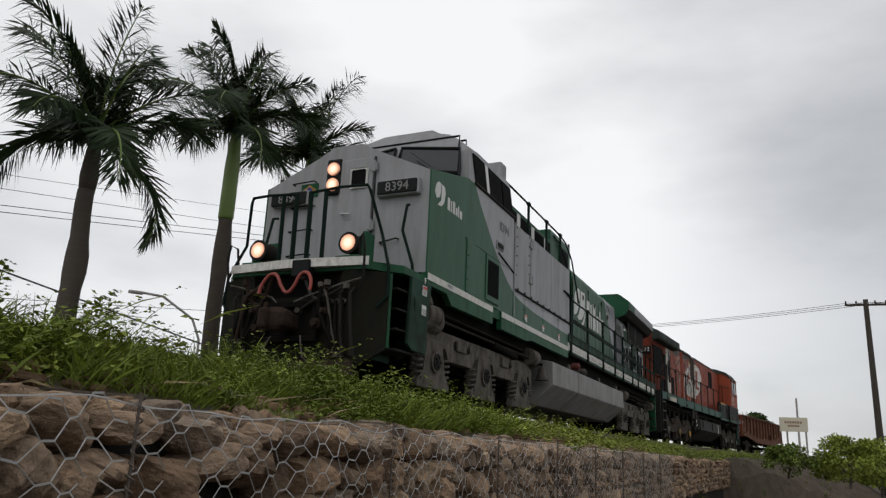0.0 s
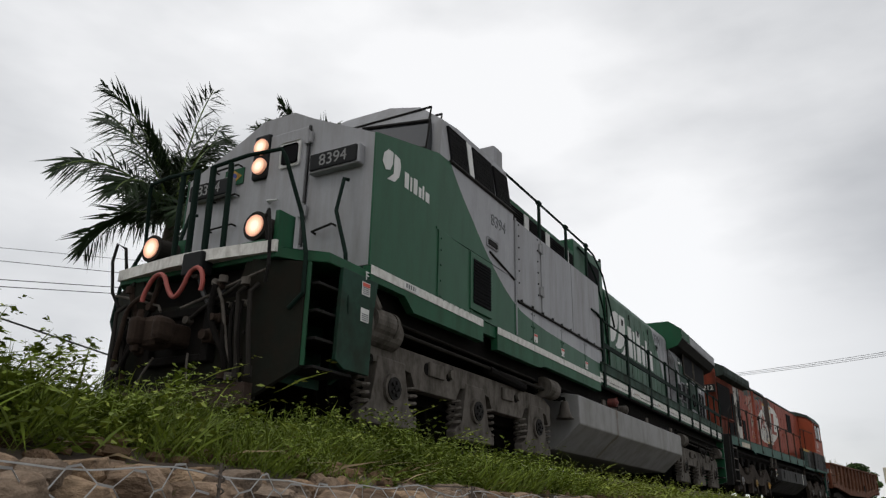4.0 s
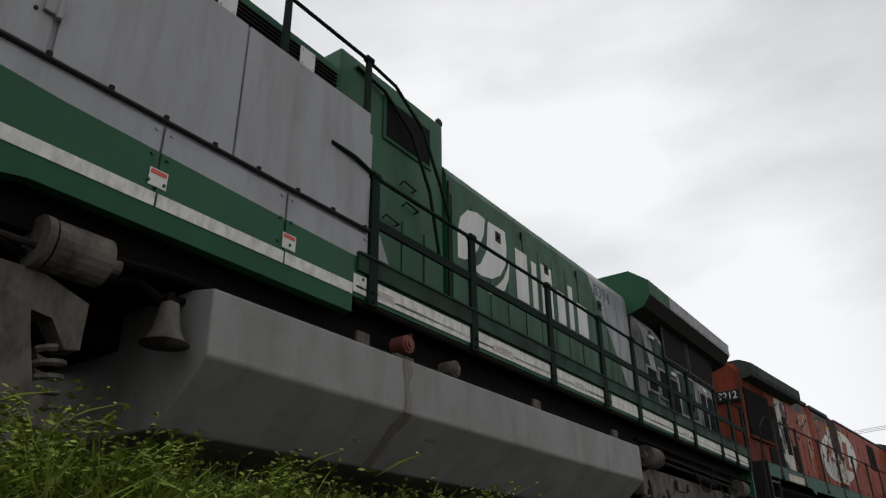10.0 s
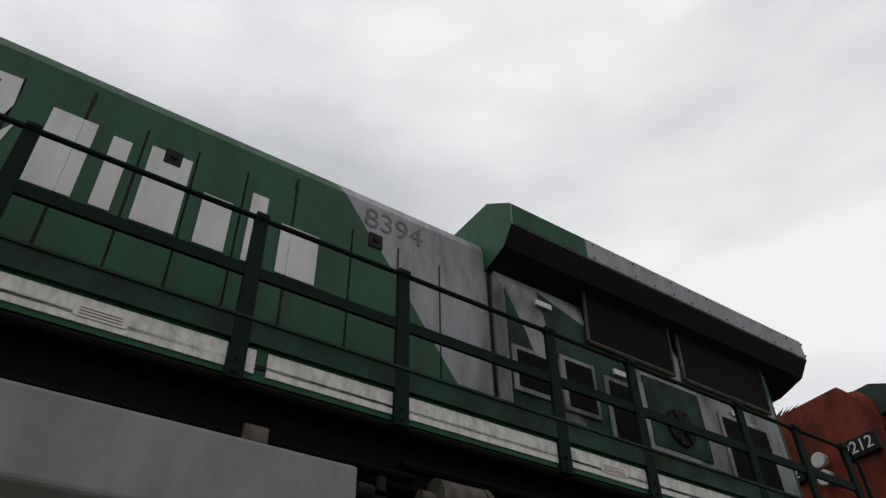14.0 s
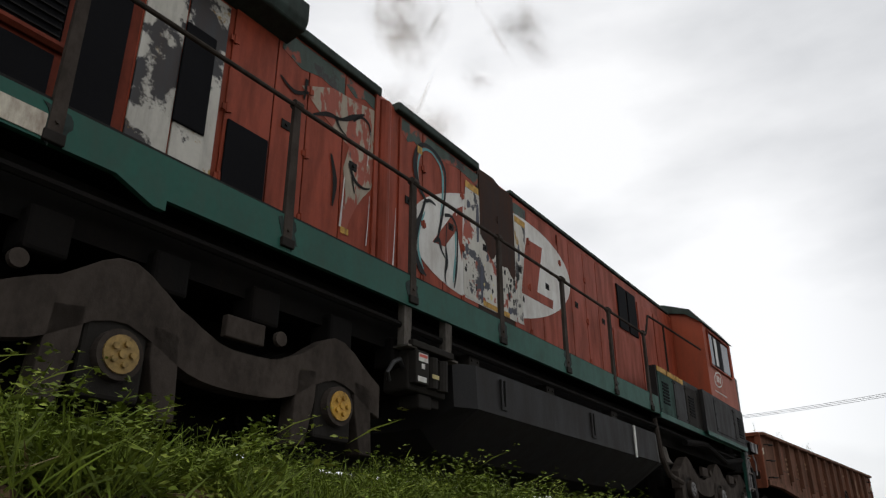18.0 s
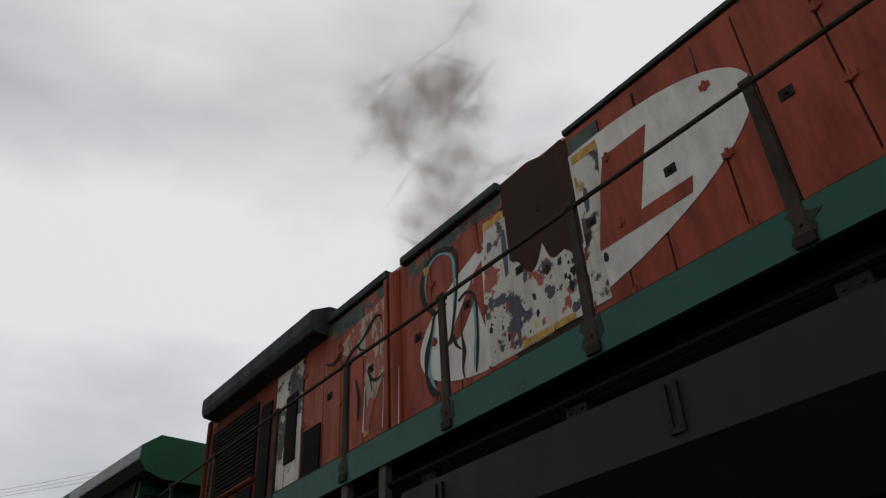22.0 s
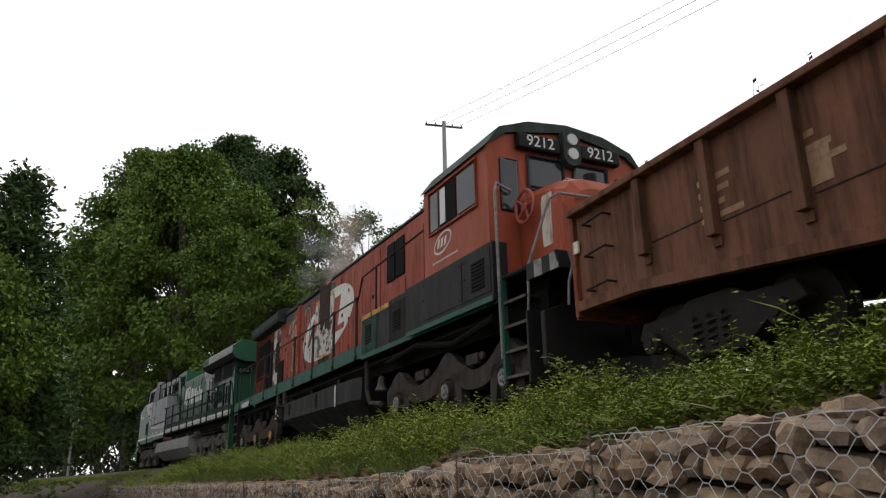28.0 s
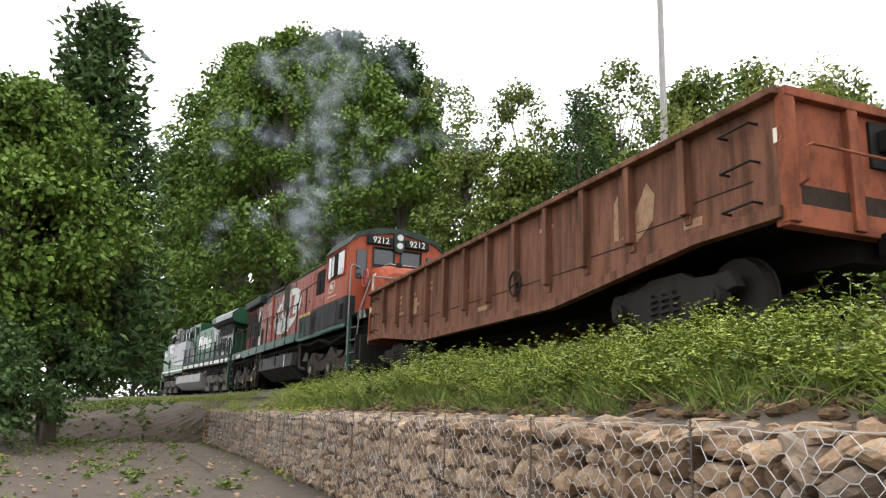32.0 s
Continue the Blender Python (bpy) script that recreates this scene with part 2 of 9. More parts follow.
stained_teal = mat("grease_stained_teal", (0.02, 0.032, 0.028), 0.6, spec=0.15, var=0.4, dirt=(0.012, 0.011, 0.01), dirt_amt=0.8, dirt_scale=(6, 6, 4))
soot = mat("greasy_soot", (0.014, 0.012, 0.011), 0.75, spec=0.15, var=0.4, bump=0.1)
navy_paint = mat("old_blue_paint", (0.03, 0.036, 0.06), 0.6, var=0.3)
smear_yellow = mat("yellowed_paint", (0.5, 0.42, 0.17), 0.6, var=0.2, dirt=(0.1, 0.07, 0.04), dirt_amt=0.5)
sprayed_teal = mat("sprayed_turquoise", (0.1, 0.27, 0.27), 0.6, var=0.25)
bogie_dark = mat("sooty_cast_steel", (0.021, 0.0185, 0.016), 0.8, spec=0.12, var=0.3, dirt=(0.02, 0.018, 0.015), dirt_amt=0.6, bump=0.15)
tank_grey = mat("tank_grey_paint", (0.225, 0.222, 0.216), 0.5, spec=0.15, var=0.13, scale=0.9, dirt=(0.11, 0.1, 0.088), dirt_amt=0.55, dirt_scale=(1.2, 1.2, 0.5), bump=0.03)
tank_black = mat("tank_black_paint", (0.0125, 0.012, 0.012), 0.6, spec=0.2, var=0.3, dirt=(0.028, 0.024, 0.021), dirt_amt=0.7, dirt_scale=(1.5, 1.5, 0.5), bump=0.1)
mesh_black = mat("black_screen", (0.006, 0.006, 0.007), 0.8, spec=0.08, var=0.3)
rubber = mat("black_rubber", (0.015, 0.015, 0.015), 0.6)
red_hose = mat("red_brake_hose", (0.34, 0.065, 0.05), 0.55, var=0.25, dirt=(0.06, 0.04, 0.03), dirt_amt=0.7)
yellow = mat("yellow_paint", (0.5, 0.28, 0.035), 0.6, var=0.3, dirt=(0.06, 0.035, 0.018), dirt_amt=0.9, dirt_scale=(5, 5, 4))
steel = mat("worn_steel", (0.1, 0.07, 0.05), 0.6, 0.3, var=0.2)
bare = mat("light_grey_pipe", (0.42, 0.42, 0.41), 0.45, 0.2, var=0.15)


def lamp_lens():
    """A lit lens: bright in its middle, warmer and dimmer towards the rim, with fine ribs."""
    m = mat("lit_lamp", (1.0, 0.56, 0.36), 0.3, emit=1.0, bump=0)
    n, l = m.node_tree.nodes, m.node_tree.links
    mp = n.new("ShaderNodeMapping")
    mp.inputs["Location"].default_value = (-1.0, 0, -1.0)
    mp.inputs["Scale"].default_value = (2, 0, 2)
    l.new(n.new("ShaderNodeTexCoord").outputs["Generated"], mp.inputs[0])
    g = n.new("ShaderNodeTexGradient")
    g.gradient_type = "SPHERICAL"
    l.new(mp.outputs[0], g.inputs[0])
    rp = n.new("ShaderNodeValToRGB")
    rp.color_ramp.elements[0].position, rp.color_ramp.elements[0].color = 0.02, (0.3, 0.13, 0.08, 1)
    rp.color_ramp.elements[1].position, rp.color_ramp.elements[1].color = 0.75, (1.3, 1.05, 0.8, 1)
    e = rp.color_ramp.elements.new(0.3)
    e.color = (0.85, 0.45, 0.3, 1)
    l.new(g.outputs["Fac"], rp.inputs[0])
    w = n.new("ShaderNodeTexWave")
    w.inputs["Scale"].default_value = 3.0
    l.new(n.new("ShaderNodeTexCoord").outputs["Generated"], w.inputs["Vector"])
    k = n.new("ShaderNodeMath")
    k.operation = "MULTIPLY_ADD"
    k.inputs[1].default_value, k.inputs[2].default_value = 0.35, 0.8
    l.new(w.outputs["Fac"], k.inputs[0])
    l.new(rp.outputs[0], n["Principled BSDF"].inputs["Emission Color"])
    l.new(k.outputs[0], n["Principled BSDF"].inputs["Emission Strength"])
    return m


lamp_glow = lamp_lens()
filler_red = mat("dull_red_cap", (0.16, 0.03, 0.022), 0.6, var=0.3, dirt=(0.03, 0.02, 0.015), dirt_amt=0.7)
fuel_stain = mat("brown_fuel_stain", (0.135, 0.112, 0.085), 0.6, spec=0.2, var=0.35, scale=3, dirt=(0.2, 0.195, 0.185), dirt_amt=0.8, dirt_scale=(4, 6, 1.5), bump=0.02)
label_red = mat("red_label", (0.5, 0.06, 0.03), 0.5)
board_black = mat("number_board_black", (0.009, 0.0095, 0.01), 0.6, spec=0.15)
board_text = mat("number_grey", (0.2, 0.2, 0.195), 0.6)
number_dark = mat("number_dark_grey", (0.09, 0.095, 0.1), 0.5)
glass = mat("dark_cab_glass", (0.02, 0.022, 0.025), 0.08, var=0.1, bump=0)
flag_blue = mat("flag_blue", (0.02, 0.03, 0.2), 0.5)
ORANGE, TEAL = (0.27, 0.045, 0.018), (0.015, 0.08, 0.058)
orange = mat("faded_orange_red_paint", ORANGE, 0.5, spec=0.2, var=0.2, dirt=(0.045, 0.018, 0.011), dirt_amt=0.75, dirt_scale=(2, 2, 0.35), bump=0.06)
orange_soot = mat("sooty_orange_paint", (0.15, 0.03, 0.015), 0.7, spec=0.12, var=0.35, dirt=(0.02, 0.014, 0.011), dirt_amt=0.95, dirt_scale=(1.2, 1.2, 0.5), bump=0.06)
orange_pale = mat("pale_orange_cab_paint", (0.3, 0.062, 0.027), 0.5, spec=0.2, var=0.15, dirt=(0.07, 0.04, 0.025), dirt_amt=0.45)
teal = mat("weathered_teal_paint", TEAL, 0.5, spec=0.2, var=0.25, dirt=(0.05, 0.06, 0.05), dirt_amt=0.5, dirt_scale=(2, 2, 1), bump=0.04)
burnt = mat("burnt_brown_panel", (0.026, 0.015, 0.011), 0.8, spec=0.2, var=0.4, dirt=(0.09, 0.035, 0.02), dirt_amt=0.5)


def chipped(tones, scale, stretch=(1, 1, 1)):
    """Hard-edged chips of several paints, one over the other."""
    def base(nt, co):
        n, l = nt.nodes, nt.links
        mp = n.new("ShaderNodeMapping")
        mp.inputs["Scale"].default_value = stretch
        l.new(co, mp.inputs[0])
        out = None
        for k, (col, cut) in enumerate(tones):
            if out is None:
                rgb = n.new("ShaderNodeRGB")
                rgb.outputs[0].default_value = (*col, 1)
                out = rgb.outputs[0]
                continue
            t = n.new("ShaderNodeTexNoise")
            t.noise_dimensions = "4D"
            t.inputs["W"].default_value = 3.1 * k
            t.inputs["Scale"].default_value, t.inputs["Detail"].default_value, t.inputs["Roughness"].default_value = scale, 9, 0.62
            l.new(mp.outputs[0], t.inputs["Vector"])
            mr = n.new("ShaderNodeMapRange")
            mr.inputs["From Min"].default_value, mr.inputs["From Max"].default_value = cut, cut + 0.025
            l.new(t.outputs["Fac"], mr.inputs["Value"])
            mx = n.new("ShaderNodeMix")
            mx.data_type = "RGBA"
            l.new(mr.outputs[0], mx.inputs["Factor"])
            l.new(out, mx.inputs["A"])
            mx.inputs["B"].default_value = (*col, 1)
            out = mx.outputs["Result"]
        return out
    return base


CREAM, NAVY = (0.5, 0.48, 0.42), (0.03, 0.034, 0.045)
chip_mix = mat("flaking_layered_paint", CREAM, 0.6, var=0.15, dirt=(0.06, 0.04, 0.03), dirt_amt=0.35, base=chipped(((CREAM, 0), (ORANGE, 0.56), (NAVY, 0.55)), 3.2))
chip_black = mat("scorched_white_paint", CREAM, 0.6, var=0.2, dirt=(0.06, 0.04, 0.03), dirt_amt=0.5, base=chipped(((CREAM, 0), ((0.3, 0.18, 0.03), 0.6), ((0.02, 0.02, 0.022), 0.5)), 1.6))
chip_drip = mat("scraped_paint", CREAM, 0.6, var=0.15, dirt=(0.1, 0.05, 0.03), dirt_amt=0.5, base=chipped((((0.31, 0.26, 0.19), 0), (ORANGE, 0.5), ((0.05, 0.04, 0.035), 0.62)), 3.0, (1, 1.6, 0.55)))
soot_band = mat("sooty_green_smear", ORANGE, 0.65, var=0.3, dirt=GRIME, dirt_amt=0.6, base=chipped((((0.03, 0.055, 0.04), 0), (ORANGE, 0.53), ((0.02, 0.018, 0.016), 0.57)), 2.2))
brass_cap = mat("dull_ochre_hub", (0.3, 0.19, 0.05), 0.6, var=0.3, dirt=(0.03, 0.025, 0.02), dirt_amt=0.8, dirt_scale=(6, 6, 6))
hub_grey = mat("worn_grey_hub", (0.2, 0.195, 0.19), 0.5, var=0.3, dirt=(0.03, 0.025, 0.02), dirt_amt=0.8, dirt_scale=(6, 6, 6))
peeled = mat("peeled_white_paint", (0.56, 0.52, 0.42), 0.6, var=0.12, dirt=(0.1, 0.028, 0.014), dirt_amt=0.95, dirt_scale=(3.2, 3.2, 1.1), bump=0.12)
teal_grimed = mat("grimed_teal_paint", (TEAL[0] * 0.6, TEAL[1] * 0.55, TEAL[2] * 0.55), 0.6, spec=0.15, var=0.3, dirt=(0.016, 0.014, 0.012), dirt_amt=0.9, dirt_scale=(1.5, 1.5, 0.8), bump=0.05)
oval_white = mat("chipped_white_emblem", (0.6, 0.59, 0.55), 0.55, var=0.08, dirt=(0.2, 0.13, 0.09), dirt_amt=0.45, dirt_scale=(2.2, 2.2, 0.9))
roof_dark = mat("sooty_green_roof", (0.03, 0.045, 0.038), 0.7, spec=0.2, var=0.35, dirt=(0.02, 0.016, 0.013), dirt_amt=0.7)
wagon_red = mat("rusty_oxide_red_paint", (0.145, 0.062, 0.036), 0.75, spec=0.2, var=0.38, scale=0.9, dirt=(0.03, 0.019, 0.012), dirt_amt=0.95, dirt_scale=(2.6, 2.6, 0.35), bump=0.12)
wagon_end = mat("orange_rust_paint", (0.22, 0.066, 0.033), 0.75, spec=0.15, var=0.3, dirt=(0.045, 0.026, 0.019), dirt_amt=0.85, dirt_scale=(2, 2, 1), bump=0.1)
stencil = mat("faded_ochre_stencil", (0.25, 0.15, 0.08), 0.7, var=0.25, dirt=(0.14, 0.05, 0.03), dirt_amt=0.7, dirt_scale=(6, 6, 5))


def stone_tones(source):
    """Tan, brown and grey stones, one tone to a stone."""
    def base(nt, co):
        n, l = nt.nodes, nt.links
        g = n.new("ShaderNodeObjectInfo" if source == "object" else "ShaderNodeNewGeometry")
        rp = n.new("ShaderNodeValToRGB")
        el = rp.color_ramp.elements
        tones = ((0.0, (0.12, 0.083, 0.058)), (0.2, (0.25, 0.165, 0.105)), (0.4, (0.34, 0.235, 0.15)), (0.55, (0.2, 0.155, 0.118)), (0.75, (0.3, 0.215, 0.15)), (0.9, (0.4, 0.285, 0.185)), (1.0, (0.23, 0.185, 0.148)))
        while len(el) < len(tones):
            el.new(0.5)
        for e, (p, c) in zip(el, tones):
            e.position = p
        for e, (p, c) in zip(el, tones):
            e.color = (*c, 1)
        l.new(g.outputs["Random" if source == "object" else "Random Per Island"], rp.inputs[0])
        return rp.outputs[0]
    return base


stone_m = mat("quarry_stone", (0.26, 0.165, 0.1), 0.9, spec=0.15, var=0.6, scale=2.2, dirt=(0.045, 0.032, 0.023), dirt_amt=0.85, dirt_scale=(0.75, 0.75, 0.75), bump=1.0, bump_scale=4, base=stone_tones("object"))
stone_far = mat("quarry_stone_far", (0.27, 0.2, 0.14), 0.9, spec=0.2, var=0.45, scale=5.0, dirt=(0.07, 0.05, 0.035), dirt_amt=0.6, dirt_scale=(6, 6, 6), bump=0.6, bump_scale=28, base=stone_tones("island"))
seam_m = mat("rusted_seam_wire", (0.11, 0.09, 0.075), 0.7, 0.3, var=0.3)
wire_m = mat("galvanised_wire", (0.42, 0.42, 0.41), 0.6, 0.2, var=0.2)
earth = mat("brown_earth", (0.05, 0.036, 0.025), 0.95, var=0.35, scale=0.8, dirt=(0.12, 0.095, 0.065), dirt_amt=0.6, dirt_scale=(1.5, 1.5, 1.5), bump=0.7, bump_scale=9)
gravel = mat("grey_ballast", (0.11, 0.1, 0.09), 0.95, var=0.4, scale=14, dirt=(0.08, 0.065, 0.05), dirt_amt=0.5, dirt_scale=(8, 8, 8), bump=1.0, bump_scale=18)
asphalt = mat("old_asphalt", (0.055, 0.053, 0.05), 0.9, var=0.35, scale=6, dirt=(0.13, 0.1, 0.07), dirt_amt=0.8, dirt_scale=(0.5, 0.5, 0.5), bump=0.8, bump_scale=45)
leaf_weed = mat("weed_leaves", (0.185, 0.225, 0.033), 0.6, spec=0.2, var=0.3, scale=0.7, bump=0, island=0.4)
leaf_deep = mat("deep_green_weed_leaves", (0.11, 0.15, 0.016), 0.6, spec=0.2, var=0.35, scale=0.7, bump=0, island=0.45)
leaf_dry = mat("dry_stalks", (0.27, 0.2, 0.11), 0.8, var=0.3, bump=0)
leaf_palm = mat("palm_leaflets", (0.022, 0.042, 0.013), 0.5, spec=0.3, var=0.3, bump=0, island=0.3)
leaf_tree = mat("tree_leaves", (0.095, 0.15, 0.024), 0.6, spec=0.15, var=0.45, scale=0.25, bump=0, island=0.45)
leaf_dark = mat("dark_tree_leaves", (0.05, 0.085, 0.026), 0.65, spec=0.15, var=0.3, scale=0.25, bump=0, island=0.45)
leaf_light = mat("light_shrub_leaves", (0.11, 0.15, 0.03), 0.6, spec=0.15, var=0.25, scale=0.3, bump=0, island=0.4)
leaf_bamboo = mat("bamboo_leaves", (0.16, 0.17, 0.03), 0.6, spec=0.15, var=0.3, scale=0.4, bump=0, island=0.45)
leaf_cane = mat("pale_cane", (0.2, 0.22, 0.09), 0.6, spec=0.2, var=0.3, scale=0.6, bump=0, island=0.35)
leaf_red = mat("dark_red_leaves", (0.08, 0.02, 0.02), 0.6, spec=0.15, var=0.3, scale=0.6, bump=0, island=0.4)
bark = mat("grey_bark", (0.11, 0.09, 0.07), 0.9, var=0.3, scale=3, bump=0.6, bump_scale=14)
palm_bark = mat("ringed_palm_bark", (0.066, 0.054, 0.043), 0.85, var=0.25, scale=3, dirt=(0.07, 0.055, 0.04), dirt_amt=0.7, dirt_scale=(0.6, 0.6, 9), bump=0.4)
palm_green = mat("palm_crownshaft", (0.12, 0.18, 0.035), 0.5, var=0.2)
concrete = mat("pole_concrete", (0.33, 0.32, 0.3), 0.85, var=0.15, dirt=(0.15, 0.14, 0.12), dirt_amt=0.4)
wood_pole = mat("dark_wooden_pole", (0.05, 0.04, 0.032), 0.9, var=0.3, bump=0.3)
sign_cream = mat("cream_sign_board", (0.6, 0.56, 0.44), 0.6, var=0.08)

# ---- building helpers ----
Y_OFF = [0.0]


def part(name, bm, material, parent=None, label="", smooth=False, at=None):
    """Links a bmesh as one mesh object under a thing or a part. Mesh coordinates are along the train; at: the part's own origin."""
    o = Vector(at) if at else Vector((0, 0, 0))
    bmesh.ops.translate(bm, vec=Vector((0, -Y_OFF[0], 0)) - o if not at else -o, verts=bm.verts)
    bmesh.ops.recalc_face_normals(bm, faces=bm.faces)
    me = bpy.data.meshes.new(name)
    bm.to_mesh(me)
    bm.free()
    for m in material if isinstance(material, (list, tuple)) else [material]:
        me.materials.append(m)
    if smooth:
        me.polygons.foreach_set("use_smooth", [True] * len(me.polygons))
    ob = new(name, me)
    if at:
        ob.location = o - Vector((0, Y_OFF[0], 0))
    if parent:
        ob.parent = parent
    if label:
        ob["label"] = label
    return ob


def thing(name, label, category, group="", at=(0, 0, 0), rz=0):
    ob = new(name)
    ob.empty_display_size = 0.3
    ob.matrix_basis = pose(*at, 0, 0, rz)
    return tagged(ob, label, category, group)


def B():
    return bmesh.new()


def box(bm, x0, x1, y0, y1, z0, z1, bev=0.0):
    c = bmesh.ops.create_cube(bm, size=1, matrix=Matrix.Translation(((x0 + x1) / 2, (y0 + y1) / 2, (z0 + z1) / 2)) @ Matrix.Diagonal((abs(x1 - x0), abs(y1 - y0), abs(z1 - z0), 1)))
    if bev:
        es = list({e for v in c["verts"] for e in v.link_edges})
        bmesh.ops.bevel(bm, geom=es, offset=bev, segments=2, affect="EDGES", profile=0.5)
    return bm


def prism(bm, pts, a0, a1, axis="x", bev=0.0):
    """A polygon, (y, z) along x or (x, z) along y or (x, y) along z, drawn out from a0 to a1."""
    def co(p, a):
        return {"x": (a, p[0], p[1]), "y": (p[0], a, p[1]), "z": (p[0], p[1], a)}[axis]
    lo = [bm.verts.new(co(p, a0)) for p in pts]
    hi = [bm.verts.new(co(p, a1)) for p in pts]
    fs = [bm.faces.new(lo), bm.faces.new(list(reversed(hi)))]
    for i in range(len(pts)):
        j = (i + 1) % len(pts)
        fs.append(bm.faces.new((lo[j], lo[i], hi[i], hi[j])))
    if bev:
        bmesh.ops.bevel(bm, geom=list({e for f in fs for e in f.edges}), offset=bev, segments=2, affect="EDGES", profile=0.5)
    return bm


def loft(bm, rings, closed=True, caps=True):
    vs = [[bm.verts.new(p) for p in r] for r in rings]
    for a, b in zip(vs, vs[1:]):
        for i in range(len(a) if closed else len(a) - 1):
            j = (i + 1) % len(a)
            bm.faces.new((a[i], a[j], b[j], b[i]))
    if caps:
        bm.faces.new(list(reversed(vs[0])))
        bm.faces.new(vs[-1])
    return bm


def tube(bm, pts, r, sides=8, taper=None):
    pts = [Vector(p) for p in pts]
    rings = []
    side = None
    for i, p in enumerate(pts):
        d = (pts[min(i + 1, len(pts) - 1)] - pts[max(i - 1, 0)]).normalized()
        if side is None:
            side = d.orthogonal().normalized()
        side = (side - d * side.dot(d)).normalized()
        up = d.cross(side)
        rr = r if taper is None else r + (taper - r) * i / max(1, len(pts) - 1)
        rings.append([p + side * rr * math.cos(a) + up * rr * math.sin(a) for a in (2 * math.pi * k / sides for k in range(sides))])
    return loft(bm, rings)


def disc(bm, c, r, depth, axis="x", sides=20, r2=None):
    """A round plate or drum whose middle is c."""
    q = {"x": Matrix.Rotation(radians(90), 4, "Y"), "y": Matrix.Rotation(radians(90), 4, "X"), "z": Matrix.Identity(4)}[axis]
    bmesh.ops.create_cone(bm, cap_ends=True, segments=sides, radius1=r, radius2=r if r2 is None else r2, depth=depth, matrix=Matrix.Translation(c) @ q)
    return bm


def bolts(bm, pts, r=0.014, axis="x", d=0.02):
    for p in pts:
        disc(bm, p, r, d, axis, 6)
    return bm


def text_mesh(body, size, material, m, parent, name="number"):
    cu = bpy.data.curves.new(name, "FONT")
    cu.body, cu.size, cu.extrude, cu.align_x, cu.align_y = body, size, 0.003, "CENTER", "CENTER"
    tmp = bpy.data.objects.new(name, cu)
    me = bpy.data.meshes.new_from_object(tmp)
    bpy.data.objects.remove(tmp)
    me.materials.append(material)
    ob = new(name, me)
    ob.matrix_basis = Matrix.Translation((0, -Y_OFF[0], 0)) @ m
    ob.parent = parent
    return ob


def side_text(x, y, z, s=1):
    """Pose of writing on a side that faces +x; it reads towards +y."""
    return Matrix.Translation((x, y, z)) @ Matrix(((0, 0, 1, 0), (1, 0, 0, 0), (0, 1, 0, 0), (0, 0, 0, 1)))


def shape(bm, pts, x, t=0.004):
    """A flat painted shape on a side that faces +x, (y, z) points."""
    return prism(bm, pts, x, x + t)


def ribbon(bm, pts, widths, x, t=0.003):
    """A flat painted line along (y, z) points whose width changes on the way."""
    n = len(pts)
    w = np.interp(np.linspace(0, 1, n), np.linspace(0, 1, len(widths)), widths) / 2
    left, right = [], []
    for k in range(n):
        a, b = pts[max(0, k - 1)], pts[min(n - 1, k + 1)]
        d = math.hypot(b[0] - a[0], b[1] - a[1]) or 1
        ny, nz = -(b[1] - a[1]) / d * w[k], (b[0] - a[0]) / d * w[k]
        left.append(bm.verts.new((x + t, pts[k][0] + ny, pts[k][1] + nz)))
        right.append(bm.verts.new((x + t, pts[k][0] - ny, pts[k][1] - nz)))
    for k in range(n - 1):
        bm.faces.new((right[k], right[k + 1], left[k + 1], left[k]))


def bent(pts, n=28):
    """Smooth curve of n (y, z) points through a few given ones."""
    p = [pts[0], *pts, pts[-1]]
    out = []
    for q in np.linspace(0, len(pts) - 1.001, n):
        i, f = int(q), q - int(q)
        a, b, c, d = (np.array(p[i + j]) for j in range(4))
        out.append(tuple(0.5 * (2 * b + (c - a) * f + (2 * a - 5 * b + 4 * c - d) * f * f + (3 * b - a - 3 * c + d) * f ** 3)))
    return out


def on_arc(off, u, z):
    """Place at off metres from the track's middle towards the road, u metres along the curve, z over the road."""
    th = u * KAP
    return Vector((CX - (R0 - off) * math.cos(th), (R0 - off) * math.sin(th), z))


def arc_pose(u, z=RAIL):
    p = on_arc(0, u, z)
    return Matrix.Translation(p) @ Matrix.Rotation(-u * KAP, 4, "Z")

# ---- setting: ground, embankment, track, gabion wall ----
def strip(name, profile, us, material, label):
    """A cross-section, (off, z) points that may depend on u, swept along the curve."""
    bm = B()
    rows = [[bm.verts.new(on_arc(o, u, z)) for o, z in (profile(u) if callable(profile) else profile)] for u in us]
    for a, b in zip(rows, rows[1:]):
        for i in range(len(a) - 1):
            bm.faces.new((a[i], a[i + 1], b[i + 1], b[i]))
    return tagged(part(name, bm, material), label, kind="structure")


def bump1(u, k):
    return noise.noise(Vector((u * 0.35, k * 3.7, 0.0)))


WALL_A, WALL_B = -84.0, 31.0
WALL_TOP = 1.71


def wall_top(u):
    """The wall steps down towards the far end of the curve."""
    k = min(1.0, max(0.0, (-38.0 - u) / 11.0))
    return WALL_TOP - 0.3 * k * k * (3 - 2 * k)


